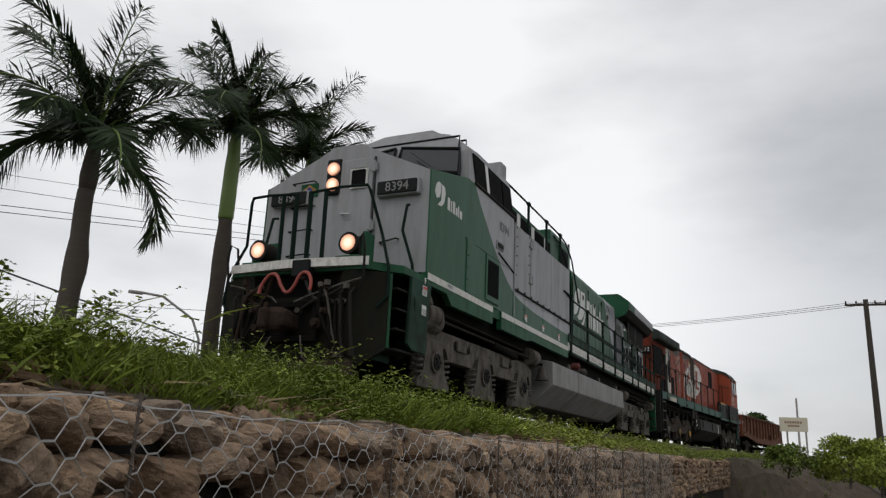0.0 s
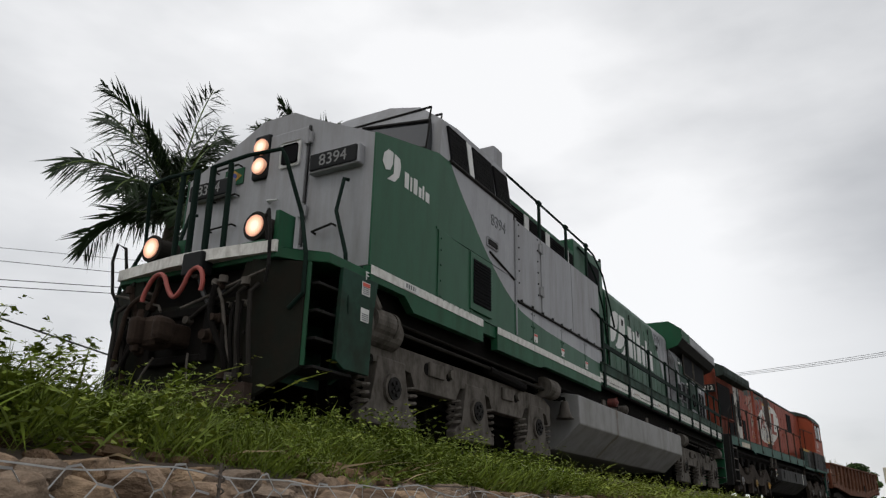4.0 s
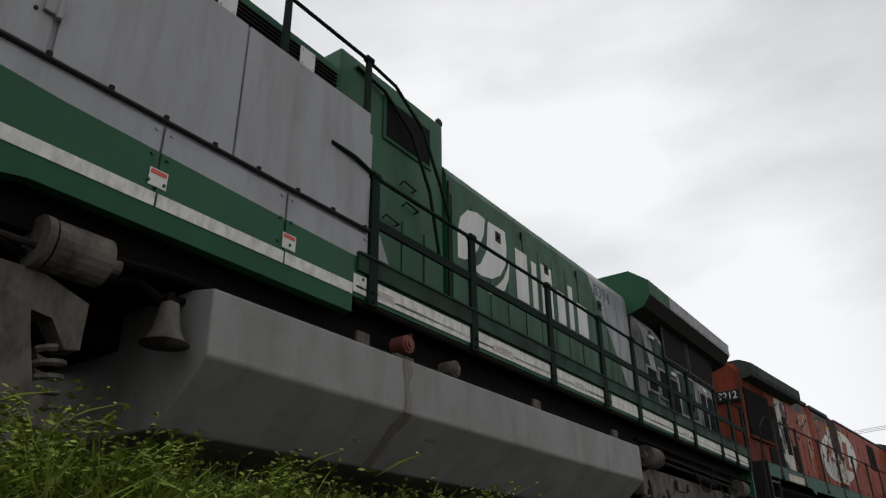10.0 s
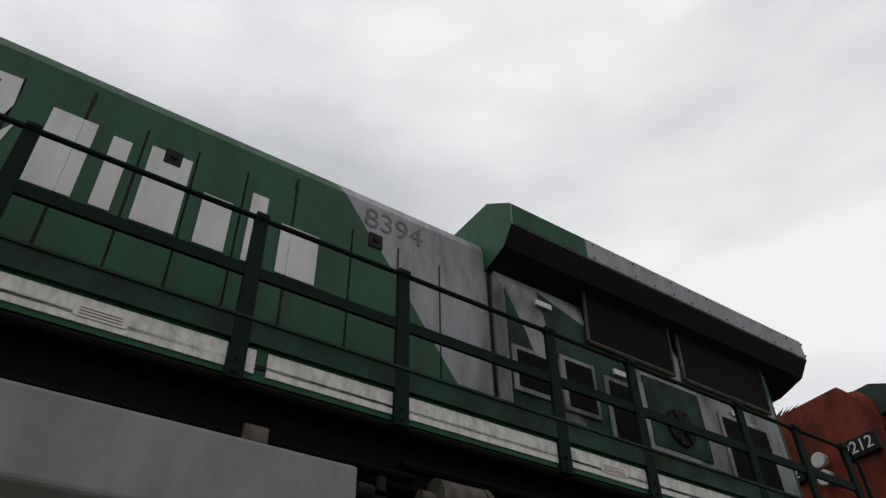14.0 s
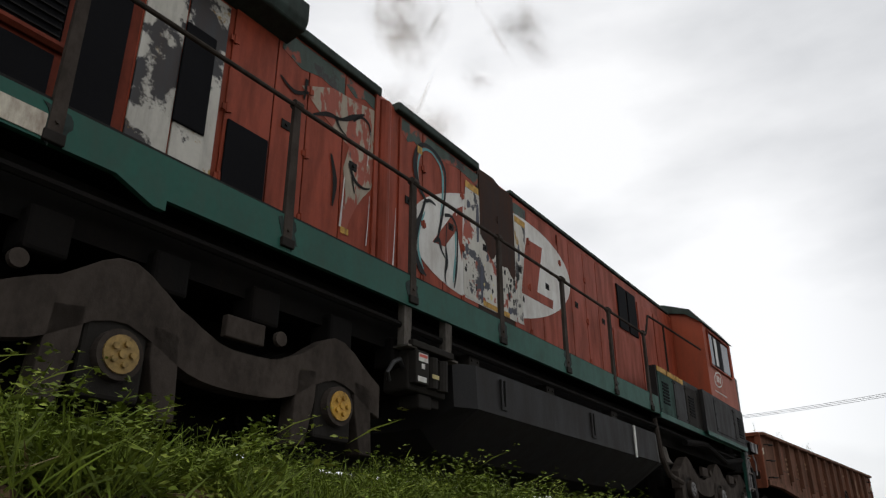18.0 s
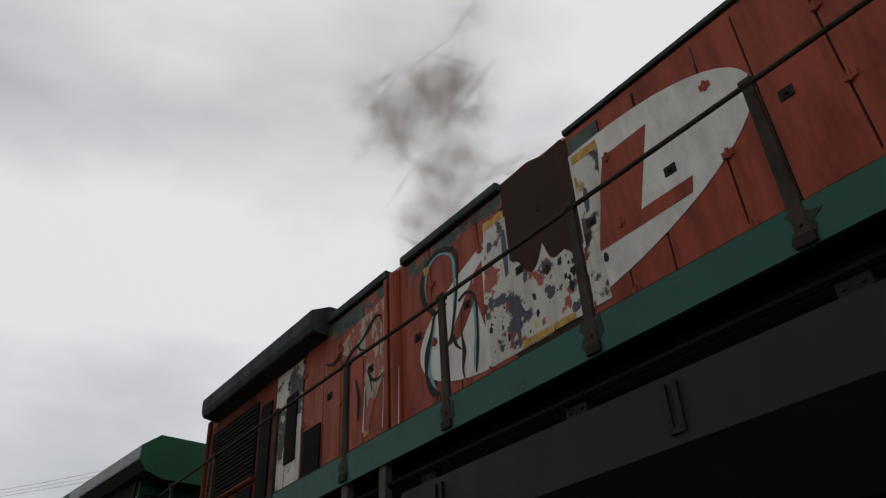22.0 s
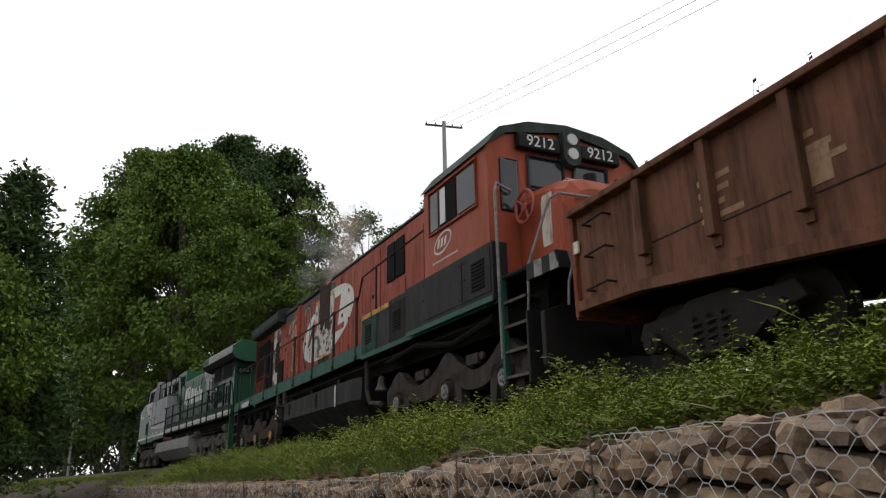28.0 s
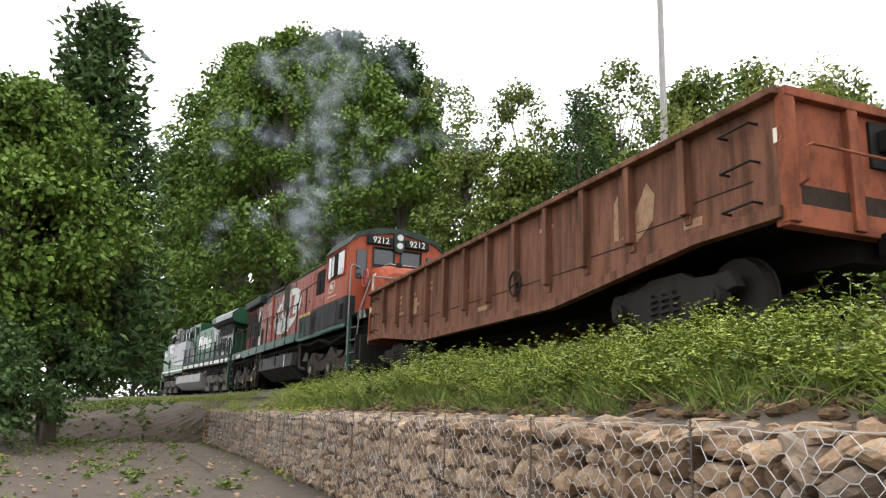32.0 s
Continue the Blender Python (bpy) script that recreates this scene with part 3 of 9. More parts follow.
bm = B()
n_ring = 64
g_in = [bm.verts.new((900 * math.cos(a), 900 * math.sin(a), -0.02)) for a in (k * 2 * math.pi / n_ring for k in range(n_ring))]
bm.faces.new(g_in)
tagged(part("ground", bm, earth), "brown earth ground that reaches the horizon", kind="structure")
us_long = [float(u) for u in np.arange(-230, 231, 4.0)]
us_near = [float(u) for u in np.arange(-190, 70, 0.5)]
strip("road", lambda u: [(k + 0.9 * max(0, -40 - u) + 0.45 * max(0, u - 10), 0.005) for k in (5.0, 12.0)], us_long, asphalt, "old grey asphalt road below the wall")
strip("road_verge", lambda u: [(3.4, 0.05 + 0.03 * bump1(u, 1)), (4.2, 0.03), (5.05, 0.0)], us_long, earth, "earth verge at the foot of the wall")


def bank(u):
    inside = WALL_A < u < WALL_B
    w = [1.0 + 0.09 * bump1(u, k) / 1.0 for k in range(6)]
    if inside:
        wt = wall_top(u)
        return [(3.3, 0.3), (3.34, wt - 0.03), (3.15, wt + 0.03 + 0.06 * bump1(u, 1)), (2.7, 1.99 - (1.99 - wt) * 0.46 + 0.1 * bump1(u, 2)), (2.2, 1.99 + 0.08 * bump1(u, 3)), (1.75, 2.06), (1.6, 2.08)]
    if u <= WALL_A:
        e = min(1.0, (WALL_A - u) / 10)
        return [(3.5 + 14 * e, -0.05), (3.45 + 9 * e, 0.55 + 0.3 * bump1(u, 4)), (3.3 + 4 * e, 1.2 + 0.2 * bump1(u, 5)), (2.8 + e, 1.75 + 0.1 * bump1(u, 2)), (2.2, 1.95), (1.75, 2.06), (1.6, 2.08)]
    e = min(1.0, (u - WALL_B) / 7)
    return [(3.5 + 6.6 * e, -0.03), (3.5 + 5.2 * e, 0.55 + 0.3 * bump1(u * 2, 4)), (3.5 + 4.2 * e, 1.2 + 0.25 * bump1(u * 2, 5)), (3.4 + 2.8 * e, 1.75 + 0.15 * bump1(u * 2, 6)), (2.9, 1.85 + 0.1 * bump1(u, 2)), (2.2, 1.95), (1.75, 2.06), (1.6, 2.08)]


strip("bank", bank, us_near, earth, "uneven brown earth bank under the weeds")
strip("ballast", lambda u: [(2.5, 1.9), (1.9, 2.06 + 0.04 * bump1(u * 4, 7)), (1.5, 2.17 + 0.03 * bump1(u * 5, 8)), (-1.5, 2.17), (-2.2, 2.05), (-3.0, 2.0)], us_near, gravel, "grey stone ballast under the rails")
strip("terrace", lambda u: [(-2.6, 2.02), (-6, 2.2), (-14, 2.4 + 0.2 * bump1(u, 9)), (-40, 2.6), (-90, 2.0), (-140, 0.0)], us_long, earth, "flat earth ground behind the track")
for s in (1, -1):
    rails = B()
    prof = [(-0.036, 0.0), (0.036, 0.0), (0.036, -0.04), (0.012, -0.055), (0.012, -0.14), (0.07, -0.165), (-0.07, -0.165), (-0.012, -0.14), (-0.012, -0.055), (-0.036, -0.04)]
    loft(rails, [[on_arc(s * 0.835 + a, u, RAIL + b) for a, b in prof] for u in np.arange(-190, 110, 2.0)])
    tagged(part("rail", rails, steel), "worn steel running rail on sleepers", "rail", "rails", "structure")
bm = B()
for u in np.arange(-150, 90, 0.62):
    m = arc_pose(float(u), 0) @ Matrix.Translation((0, 0, 2.1)) @ Matrix.Diagonal((2.7, 0.24, 0.16, 1))
    bmesh.ops.create_cube(bm, size=1, matrix=m)
tagged(part("sleepers", bm, wood_pole), "dark timber sleepers half sunk in ballast", "sleepers", kind="stuff")

# gabion wall: baskets of quarry stone behind hexagonal wire
wall = thing("gabion_wall", "gabion retaining wall of brown stones behind hexagonal wire", "wall")
wall["kind"] = "structure"
# added dark sheet behind the stones, coloured as the shade in their gaps
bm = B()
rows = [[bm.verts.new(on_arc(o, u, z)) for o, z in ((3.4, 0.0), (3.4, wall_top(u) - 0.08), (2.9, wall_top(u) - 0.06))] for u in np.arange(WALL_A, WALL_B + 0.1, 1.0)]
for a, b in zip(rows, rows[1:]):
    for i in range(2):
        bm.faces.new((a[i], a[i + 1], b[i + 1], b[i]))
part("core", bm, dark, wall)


def stone_shape(seed, cuts=2):
    """An angular quarry stone: a rounded block whose corners are broken off along flat cleavage planes."""
    r = random.Random(seed)
    bm = B()
    bmesh.ops.create_cube(bm, size=2)
    bmesh.ops.subdivide_edges(bm, edges=bm.edges[:], cuts=cuts, use_grid_fill=True)
    planes = []
    for _ in range(9):
        p = Vector((r.gauss(0, 1), r.gauss(0, 1), r.gauss(0, 1))).normalized()
        planes.append((p, r.uniform(0.72, 0.98)))
    for v in bm.verts:
        k = (abs(v.co.x) ** 3.2 + abs(v.co.y) ** 3.2 + abs(v.co.z) ** 3.2) ** (1 / 3.2)
        q = v.co / k * 1.12
        for p, d in planes:
            e = q.dot(p) - d
            if e > 0:
                q = q - p * e
        v.co = q * (1 + 0.09 * noise.noise(q * 1.9 + Vector((seed, 3, 1))) + 0.05 * noise.noise(q * 5 + Vector((seed, 7, 2))))
    bmesh.ops.triangulate(bm, faces=bm.faces)
    return bm


def stone_spots(u0, u1, z0, seed):
    r = random.Random(seed)
    z = z0
    while z < WALL_TOP - 0.05:
        h = r.uniform(0.12, 0.2)
        u = u0 + r.uniform(0, 0.2)
        while u < u1:
            w = r.choice((0.12, 0.15, 0.18, 0.22, 0.27, 0.33)) * r.uniform(0.85, 1.15)
            if z + 0.4 * h < wall_top(u) - 0.04:
                k = r.uniform(0.9, 1.15)
                yield u + w / 2, min(z + h / 2 + r.uniform(-0.035, 0.035), wall_top(u) - 0.09), w * r.uniform(0.47, 0.56) * k, h * r.uniform(0.46, 0.6) / k, r
            u += w
        z += h * 0.96


NEAR = (-4.6, 5.2)
def stone_array(bm):
    bm.verts.ensure_lookup_table()
    out = (np.array([v.co for v in bm.verts]), np.array([[v.index for v in f.verts] for f in bm.faces]))
    bm.free()
    return out


arrays = [stone_array(stone_shape(k, 1)) for k in range(14)]
fine_arrays = [stone_array(stone_shape(k, 3)) for k in range(14)]


def join_mesh(name, pieces, material, parent=None, smooth=False):
    """One mesh out of many (verts, faces) arrays with faces of one size."""
    vs, fs, n = [], [], 0
    for v, f in pieces:
        vs.append(v)
        fs.append(f + n)
        n += len(v)
    v, f = np.concatenate(vs), np.concatenate(fs)
    me = bpy.data.meshes.new(name)
    me.vertices.add(len(v))
    me.vertices.foreach_set("co", v.astype(np.float32).ravel())
    k = f.shape[1]
    me.loops.add(f.size)
    me.loops.foreach_set("vertex_index", f.astype(np.int32).ravel())
    me.polygons.add(len(f))
    me.polygons.foreach_set("loop_start", np.arange(0, f.size, k, dtype=np.int32))
    me.update(calc_edges=True)
    if not smooth:
        me.shade_flat()
    me.materials.append(material)
    ob = new(name, me)
    if parent:
        ob.parent = parent
    return ob


def stone_matrix(u, z, a, b, r):
    m = arc_pose(u, 0) @ Matrix.Translation((3.5 + r.uniform(-0.045, 0.03), 0, z)) @ Matrix.Rotation(r.gauss(0, 0.3), 4, "X") @ Matrix.Diagonal((0.15, a, b, 1)) @ Matrix.Rotation(r.choice((0, 1.57, 3.14, 4.71)) + r.gauss(0, 0.25), 4, "X") @ Matrix.Rotation(r.choice((0, 1.57, 3.14)), 4, "Z")
    return m


far_stones = []
for u0, u1, z0, sd in ((WALL_A, -40.0, 0.05, 3), (-40.0, NEAR[0], 0.75, 5), (NEAR[1], WALL_B, 0.75, 4)):
    for u, z, a, b, r in stone_spots(u0, u1, z0, sd):
        v, f = (fine_arrays if -66 < u < -48 or 5 < u < 9 or -9 < u < -4 else arrays)[r.randrange(14)]
        m = np.array(stone_matrix(u, z, a, b, r))
        far_stones.append((v @ m[:3, :3].T + m[:3, 3], f))
r = random.Random(77)
for _ in range(1500):
    u = r.uniform(WALL_A, WALL_B)
    if NEAR[0] < u < NEAR[1]:
        continue
    v, f = arrays[r.randrange(14)]
    m = np.array(arc_pose(u, 0) @ Matrix.Translation((r.uniform(3.15, 3.52), 0, wall_top(u) - 0.03 + r.uniform(-0.02, 0.02))) @ Matrix.Rotation(r.uniform(0, 6.28), 4, "Z") @ Matrix.Diagonal((r.uniform(0.05, 0.12), r.uniform(0.05, 0.13), r.uniform(0.04, 0.07), 1)))
    far_stones.append((v @ m[:3, :3].T + m[:3, 3], f))
ob = join_mesh("far_stones", far_stones, stone_far, wall)
ob["kind"] = "stuff"

# ---- hexagonal wire, basket by basket ----
def hex_wire(u0, u1, z0, z1):
    """Wire hexagons whose twisted pairs lie level."""
    tl, dx, w = 0.046, 0.056, 0.112
    segs = []
    ni, nj = int((u1 - u0) / (tl + dx)), int((z1 - z0) / w)
    for i in range(ni + 1):
        for j in range(nj + 1):
            cu, cz = u0 + i * (tl + dx), z1 - (j + 0.5 * (i % 2)) * w
            segs += [((cu, cz), (cu + tl, cz)), ((cu + tl, cz), (cu + tl + dx, cz - w / 2)), ((cu + tl, cz), (cu + tl + dx, cz + w / 2))]
    pieces = []
    t = 0.0025
    for (ua, za), (ub, zb) in segs:
        if ua < u0 or ub < u0 or ua > u1 or ub > u1 or max(za, zb) > z1 + 0.001:
            continue
        level = za == zb
        ua, za, ub, zb = ua + 0.05 * noise.noise(Vector((ua * 4, za * 4, 7))), za + 0.05 * noise.noise(Vector((ua * 4, za * 4, 9))), ub + 0.05 * noise.noise(Vector((ub * 4, zb * 4, 7))), zb + 0.05 * noise.noise(Vector((ub * 4, zb * 4, 9)))
        oa = 3.668 + 0.03 * noise.noise(Vector((ua * 5, za * 5, 1)))
        ob_ = 3.668 + 0.03 * noise.noise(Vector((ub * 5, zb * 5, 1)))
        a, b = on_arc(oa, ua, za), on_arc(ob_, ub, zb)
        d = (b - a).normalized()
        s1 = d.orthogonal().normalized() * t
        s2 = d.cross(s1).normalized() * t
        k = 1.7 if level else 1.0
        ring = [s1 * k, (-0.5 * s1 + 0.87 * s2) * k, (-0.5 * s1 - 0.87 * s2) * k]
        v = np.array([a + q for q in ring] + [b + q for q in ring])
        pieces.append((v, np.array([[0, 1, 4, 3], [1, 2, 5, 4], [2, 0, 3, 5]])))
    return pieces


for k in range(50):
    u0 = WALL_A + 1.88 + 0.14 + 2.0 * k - 0.02
    if u0 + 2 > WALL_B:
        break
    z0 = 0.9 if u0 > -40 else 0.2
    top = wall_top(u0 + 1)
    ob = join_mesh("wire_mesh", hex_wire(u0, u0 + 2.0, z0, top - 0.01), wire_m, wall)
    bm = B()
    pts = [on_arc(3.685 + 0.012 * math.cos(a), u0 + 0.012 * math.sin(a), top + 0.02 - 0.9 * a / 150) for a in np.arange(0, 150, 1.1)]
    tube(bm, pts, 0.0035, 4)
    tube(bm, [on_arc(3.68, u0, top + 0.03), on_arc(3.68, u0, 0.8)], 0.006, 5)
    tube(bm, [on_arc(3.66, u0, top + 0.02), on_arc(3.2, u0, top + 0.04)], 0.005, 4)
    part("seam_wire", bm, seam_m, wall)
    bm = B()
    tube(bm, [on_arc(3.66 + 0.03 * noise.noise(Vector((u * 3, 0, 2))), u, top - 0.01 + 0.035 * noise.noise(Vector((u * 2.5, 5, 2)))) for u in np.arange(u0, u0 + 2.01, 0.1)], 0.0035, 4)
    part("edge_wire", bm, wire_m, wall)

# ---- running gear shared by the locomotives ----
WHEELS = []


def helix(bm, c, r, h, turns, wire):
    pts = [(c[0] + r * math.cos(a), c[1] + r * math.sin(a), c[2] + h * a / (2 * math.pi * turns)) for a in np.linspace(0, 2 * math.pi * turns, int(turns * 10))]
    return tube(bm, pts, wire, 5)


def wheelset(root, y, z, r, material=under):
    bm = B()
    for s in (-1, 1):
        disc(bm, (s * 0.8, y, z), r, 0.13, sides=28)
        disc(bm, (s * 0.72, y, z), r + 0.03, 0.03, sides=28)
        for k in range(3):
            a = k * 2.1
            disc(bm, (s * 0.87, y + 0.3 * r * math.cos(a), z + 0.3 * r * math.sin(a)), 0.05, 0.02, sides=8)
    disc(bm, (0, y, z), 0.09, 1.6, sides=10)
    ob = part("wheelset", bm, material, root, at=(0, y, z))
    WHEELS.append((ob, r))
    return ob


def bogie(root, ys, zh, xs, material, cap, style, reverse=False):
    """Side frames, axle boxes, springs and wheelsets of one three-axle bogie."""
    for y in ys:
        wheelset(root, y, zh, 0.53)
    y0, y1 = ys[0], ys[-1]
    for y in ys:
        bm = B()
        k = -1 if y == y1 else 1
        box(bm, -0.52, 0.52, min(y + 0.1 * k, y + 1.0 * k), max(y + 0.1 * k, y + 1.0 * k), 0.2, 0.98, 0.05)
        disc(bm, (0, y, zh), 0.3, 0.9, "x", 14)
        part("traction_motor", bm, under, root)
    for s in (1, -1):
        xa, xb = (s * xs, s * (xs - 0.16))
        bm = B()
        if style == "box":
            pts = [(y0 - 0.62, 0.62), (y0 - 0.62, 0.92), (y0 - 0.3, 1.03), (y1 + 0.3, 1.03), (y1 + 0.62, 0.92), (y1 + 0.62, 0.62)]
            for y in reversed(ys):
                pts += [(y + 0.52, 0.6), (y + 0.42, 0.78), (y + 0.2, 0.8), (y - 0.2, 0.8), (y - 0.42, 0.78), (y - 0.52, 0.6)]
            pts = [p for i, p in enumerate(pts) if i == 0 or p != pts[i - 1]]
            prism(bm, pts, min(xa, xb), max(xa, xb), bev=0.012)
        else:
            top, low = [], []
            for y in np.linspace(y0 - 0.6, y1 + 0.6, 44):
                near = min(abs(y - a) for a in ys)
                hump = math.exp(-(near / 0.42) ** 2)
                top.append((y, 0.72 + 0.36 * hump + (0.06 if abs(y - (y0 + y1) / 2) < 0.8 else 0)))
                low.append((y, 0.42 + 0.3 * hump))
            prism(bm, top + low[::-1], min(xa, xb), max(xa, xb), bev=0.015)
            for y in ys:
                for d in (-1, 1):
                    prism(bm, [(y + d * 0.24, 0.75), (y + d * 0.46, 0.72), (y + d * 0.5, 0.12), (y + d * 0.34, 0.12), (y + d * 0.25, 0.5)], min(xa, xb), max(xa, xb), bev=0.01)
        part("side_frame", bm, material, root)
        if style == "box":
            for y in ys:
                bm = B()
                prism(bm, [(y - 0.27, 0.86), (y + 0.27, 0.86), (y + 0.36, 0.36), (y + 0.56, 0.24), (y + 0.56, 0.13), (y - 0.56, 0.13), (y - 0.56, 0.24), (y - 0.36, 0.36)], s * (xs + 0.015) if s > 0 else s * (xs + 0.015) , s * (xs - 0.12), bev=0.02)
                part("axle_box", bm, material, root)
                for d in (-1, 1):
                    bm = B()
                    helix(bm, (s * (xs - 0.06), y + d * 0.47, 0.26), 0.085, 0.34, 4, 0.022)
                    part("coil_spring", bm, material, root)
        else:
            for y in ys:
                bm = B()
                box(bm, min(xa, xb) + 0.02, max(xa, xb) - 0.02, y - 0.23, y + 0.23, 0.2, 0.74, 0.03)
                part("axle_box", bm, bogie_dark, root)
        for y, c in zip(ys, cap):
            bm = B()
            disc(bm, (s * (xs + 0.02), y, zh), 0.165, 0.07, sides=24)
            ring = part("hub_ring", bm, material, root)
            bm = B()
            disc(bm, (s * (xs + 0.045), y, zh), 0.125, 0.05, sides=20)
            for k in range(5):
                a = k * 2 * math.pi / 5
                disc(bm, (s * (xs + 0.08), y + 0.07 * math.cos(a), zh + 0.07 * math.sin(a)), 0.022, 0.03, sides=8)
            disc(bm, (s * (xs + 0.075), y, zh), 0.03, 0.03, sides=8)
            part("hub_cap", bm, c, root)
        bm = B()
        for k, y in enumerate(((ys[0] + ys[1]) / 2, (ys[1] + ys[2]) / 2)):
            box(bm, s * xs - 0.03, s * xs + 0.035, y - 0.22, y + 0.16, 0.8, 0.97, 0.01)
            disc(bm, (s * (xs + 0.03), y + 0.32, 0.9), 0.06, 0.04, sides=14)
        part("bracket", bm, material, root)
        if style == "box":
            for y, z, q in ((y0 + 0.78, 0.88, 0.075), (y0 + 1.3, 0.86, 0.05), (y1 - 0.75, 0.87, 0.06), (y0 - 0.4, 0.8, 0.05)):
                bm = B()
                disc(bm, (s * (xs + 0.001), y, z), q, 0.012, sides=16)
                part("frame_hole", bm, under, root)
    bm = B()
    box(bm, -1.0, 1.0, y0 - 0.5, y1 + 0.5, 0.5, 0.85, 0.03)
    part("bolster", bm, under, root)


def brake_gear(root, y0, y1, z, x):
    bm = B()
    tube(bm, [(x, y0, z), (x, y1, z - 0.02)], 0.024, 8)
    tube(bm, [(x - 0.05, y0 + 0.3, z + 0.12), (x - 0.05, y1 - 0.5, z + 0.1)], 0.018, 6)
    part("brake_pipe", bm, bogie_dark, root)
    for y, d in ((y0, 1), (y1, -1)):
        bm = B()
        disc(bm, (x - 0.02, y + d * 0.02, z + 0.02), 0.16, 0.36, "y", 20)
        disc(bm, (x - 0.02, y + d * 0.24, z + 0.02), 0.165, 0.05, "y", 20)
        disc(bm, (x - 0.02, y - d * 0.2, z + 0.02), 0.06, 0.14, "y", 12)
        part("brake_cylinder", bm, bogie_grey, root)


def bell(root, x, y, z):
    bm = B()
    prof = [(0.02, 0.3), (0.06, 0.28), (0.075, 0.2), (0.09, 0.1), (0.13, 0.02), (0.165, 0.0)]
    loft(bm, [[(x + r * math.cos(a), y + r * math.sin(a), z + h) for a in (k * math.pi / 8 for k in range(16))] for r, h in prof])
    part("bell", bm, bogie_grey, root, "dusty grey cast bell", smooth=True)
    bm = B()
    tube(bm, [(x - 0.2, y, z + 0.34), (x, y, z + 0.34), (x, y, z + 0.27)], 0.03, 8)
    part("bell_bracket", bm, under, root)


def handrail(root, ys, x, z0, z1, material, mids=(), base=0.18, wide=0.04):
    """Flat posts on the sill with a tube through their heads and bars between them."""
    for y in ys:
        bm = B()
        w = wide
        prism(bm, [(y - w, z0 - base), (y + w, z0 - base), (y + w * 0.8, z1), (y - w * 0.8, z1)], x - 0.012, x + 0.03, bev=0.004)
        disc(bm, (x + 0.01, y, z1 + 0.005), 0.045, 0.09, "y", 10)
        bolts(bm, [(x + 0.035, y, z0 - base + 0.04), (x + 0.035, y, z0 - base + 0.13)])
        part("post", bm, material, root)
    bm = B()
    tube(bm, [(x + 0.01, y, z1) for y in ys], 0.021, 8)
    part("top_rail", bm, material, root)
    for z in mids:
        bm = B()
        box(bm, x - 0.01, x + 0.02, ys[0], ys[-1], z - 0.045, z + 0.045)
        part("middle_rail", bm, material, root)


# ---- green and grey locomotive ----
Y_OFF[0] = 18.0
loco_a = thing("diesel_locomotive", "green and grey six-axle freight locomotive with lit headlights, leading the train", "locomotive", "train vehicles")
LA = loco_a
SX = 1.51
for s in (1, -1):
    bm = B()
    a, b = sorted((s * SX, s * (SX - 0.1)))
    prism(bm, [(9.66, 1.72), (9.66, 1.55), (10.34, 1.55), (10.54, 1.4), (12.3, 1.42), (12.3, 1.72)], a, b)
    prism(bm, [(12.3, 1.72), (12.3, 1.56), (12.74, 1.56), (12.74, 1.72)], a + 0.004 * (s < 0), b - 0.03 * (s > 0))
    prism(bm, [(12.74, 1.72), (12.74, 1.4), (14.2, 1.4), (14.5, 1.46), (17.25, 1.46), (17.25, 1.72)], a, b)
    prism(bm, [(17.25, 2.0), (17.25, 1.62), (29.85, 1.62), (29.85, 2.0)], a + 0.02, b - 0.02)
    part("side_sill", bm, green, LA)
    for y0, y1 in ((9.66, 12.3), (12.74, 13.42), (13.43, 14.05), (14.06, 15.3), (15.31, 16.45), (16.46, 17.25)):
        bm = B()
        box(bm, s * (SX + 0.002), s * (SX + 0.007), y0, y1 - 0.008, 1.62, 1.72)
        part("stripe", bm, cream, LA)
    for y0, y1 in zip((17.27, 19.2, 20.96, 22.68, 23.72, 25.24, 26.24, 27.8), (19.12, 20.88, 22.6, 23.64, 25.16, 26.16, 27.74, 29.8)):
        bm = B()
        box(bm, s * (SX - 0.018), s * (SX - 0.01), y0, y1, 1.66, 1.83)
        part("stripe", bm, cream, LA)
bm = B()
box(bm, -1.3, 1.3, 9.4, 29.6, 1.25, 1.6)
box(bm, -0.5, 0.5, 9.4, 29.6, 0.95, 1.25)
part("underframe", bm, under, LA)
bm = B()
box(bm, -1.5, 1.5, 17.3, 29.95, 1.7, 1.735, 0.006)
part("walkway", bm, dark, LA)
for s in (1, -1):
    bm = B()
    tube(bm, [(s * 1.47, 17.3, 1.585), (s * 1.47, 29.8, 1.585)], 0.03, 8)
    part("deck_conduit", bm, under, LA)
    for y, w in ((17.5, 0.34), (19.55, 0.4), (21.5, 0.3), (25.6, 0.3)):
        bm = B()
        box(bm, s * (SX - 0.01), s * (SX - 0.004), y, y + w, 1.7, 1.78)
        st = part("sticker", bm, white, LA)
        bm = B()
        for k in range(3):
            box(bm, s * (SX - 0.004), s * (SX - 0.002), y + 0.03, y + w - 0.03, 1.715 + 0.02 * k, 1.722 + 0.02 * k)
        part("print", bm, stencil, st)
# nose: a lofted hull, grey in front and on top
bm = B()
def nose_ring(y, zs, zm, zc, w):
    return [(w, y, 1.73), (w, y, zs), (0.55, y, zm), (0.25, y, zc), (-0.25, y, zc), (-0.55, y, zm), (-w, y, zs), (-w, y, 1.73)]
loft(bm, [nose_ring(9.66, 3.3, 3.72, 3.88, 1.47), nose_ring(11.1, 3.68, 4.0, 4.08, 1.48)])
part("nose", bm, grey, LA)
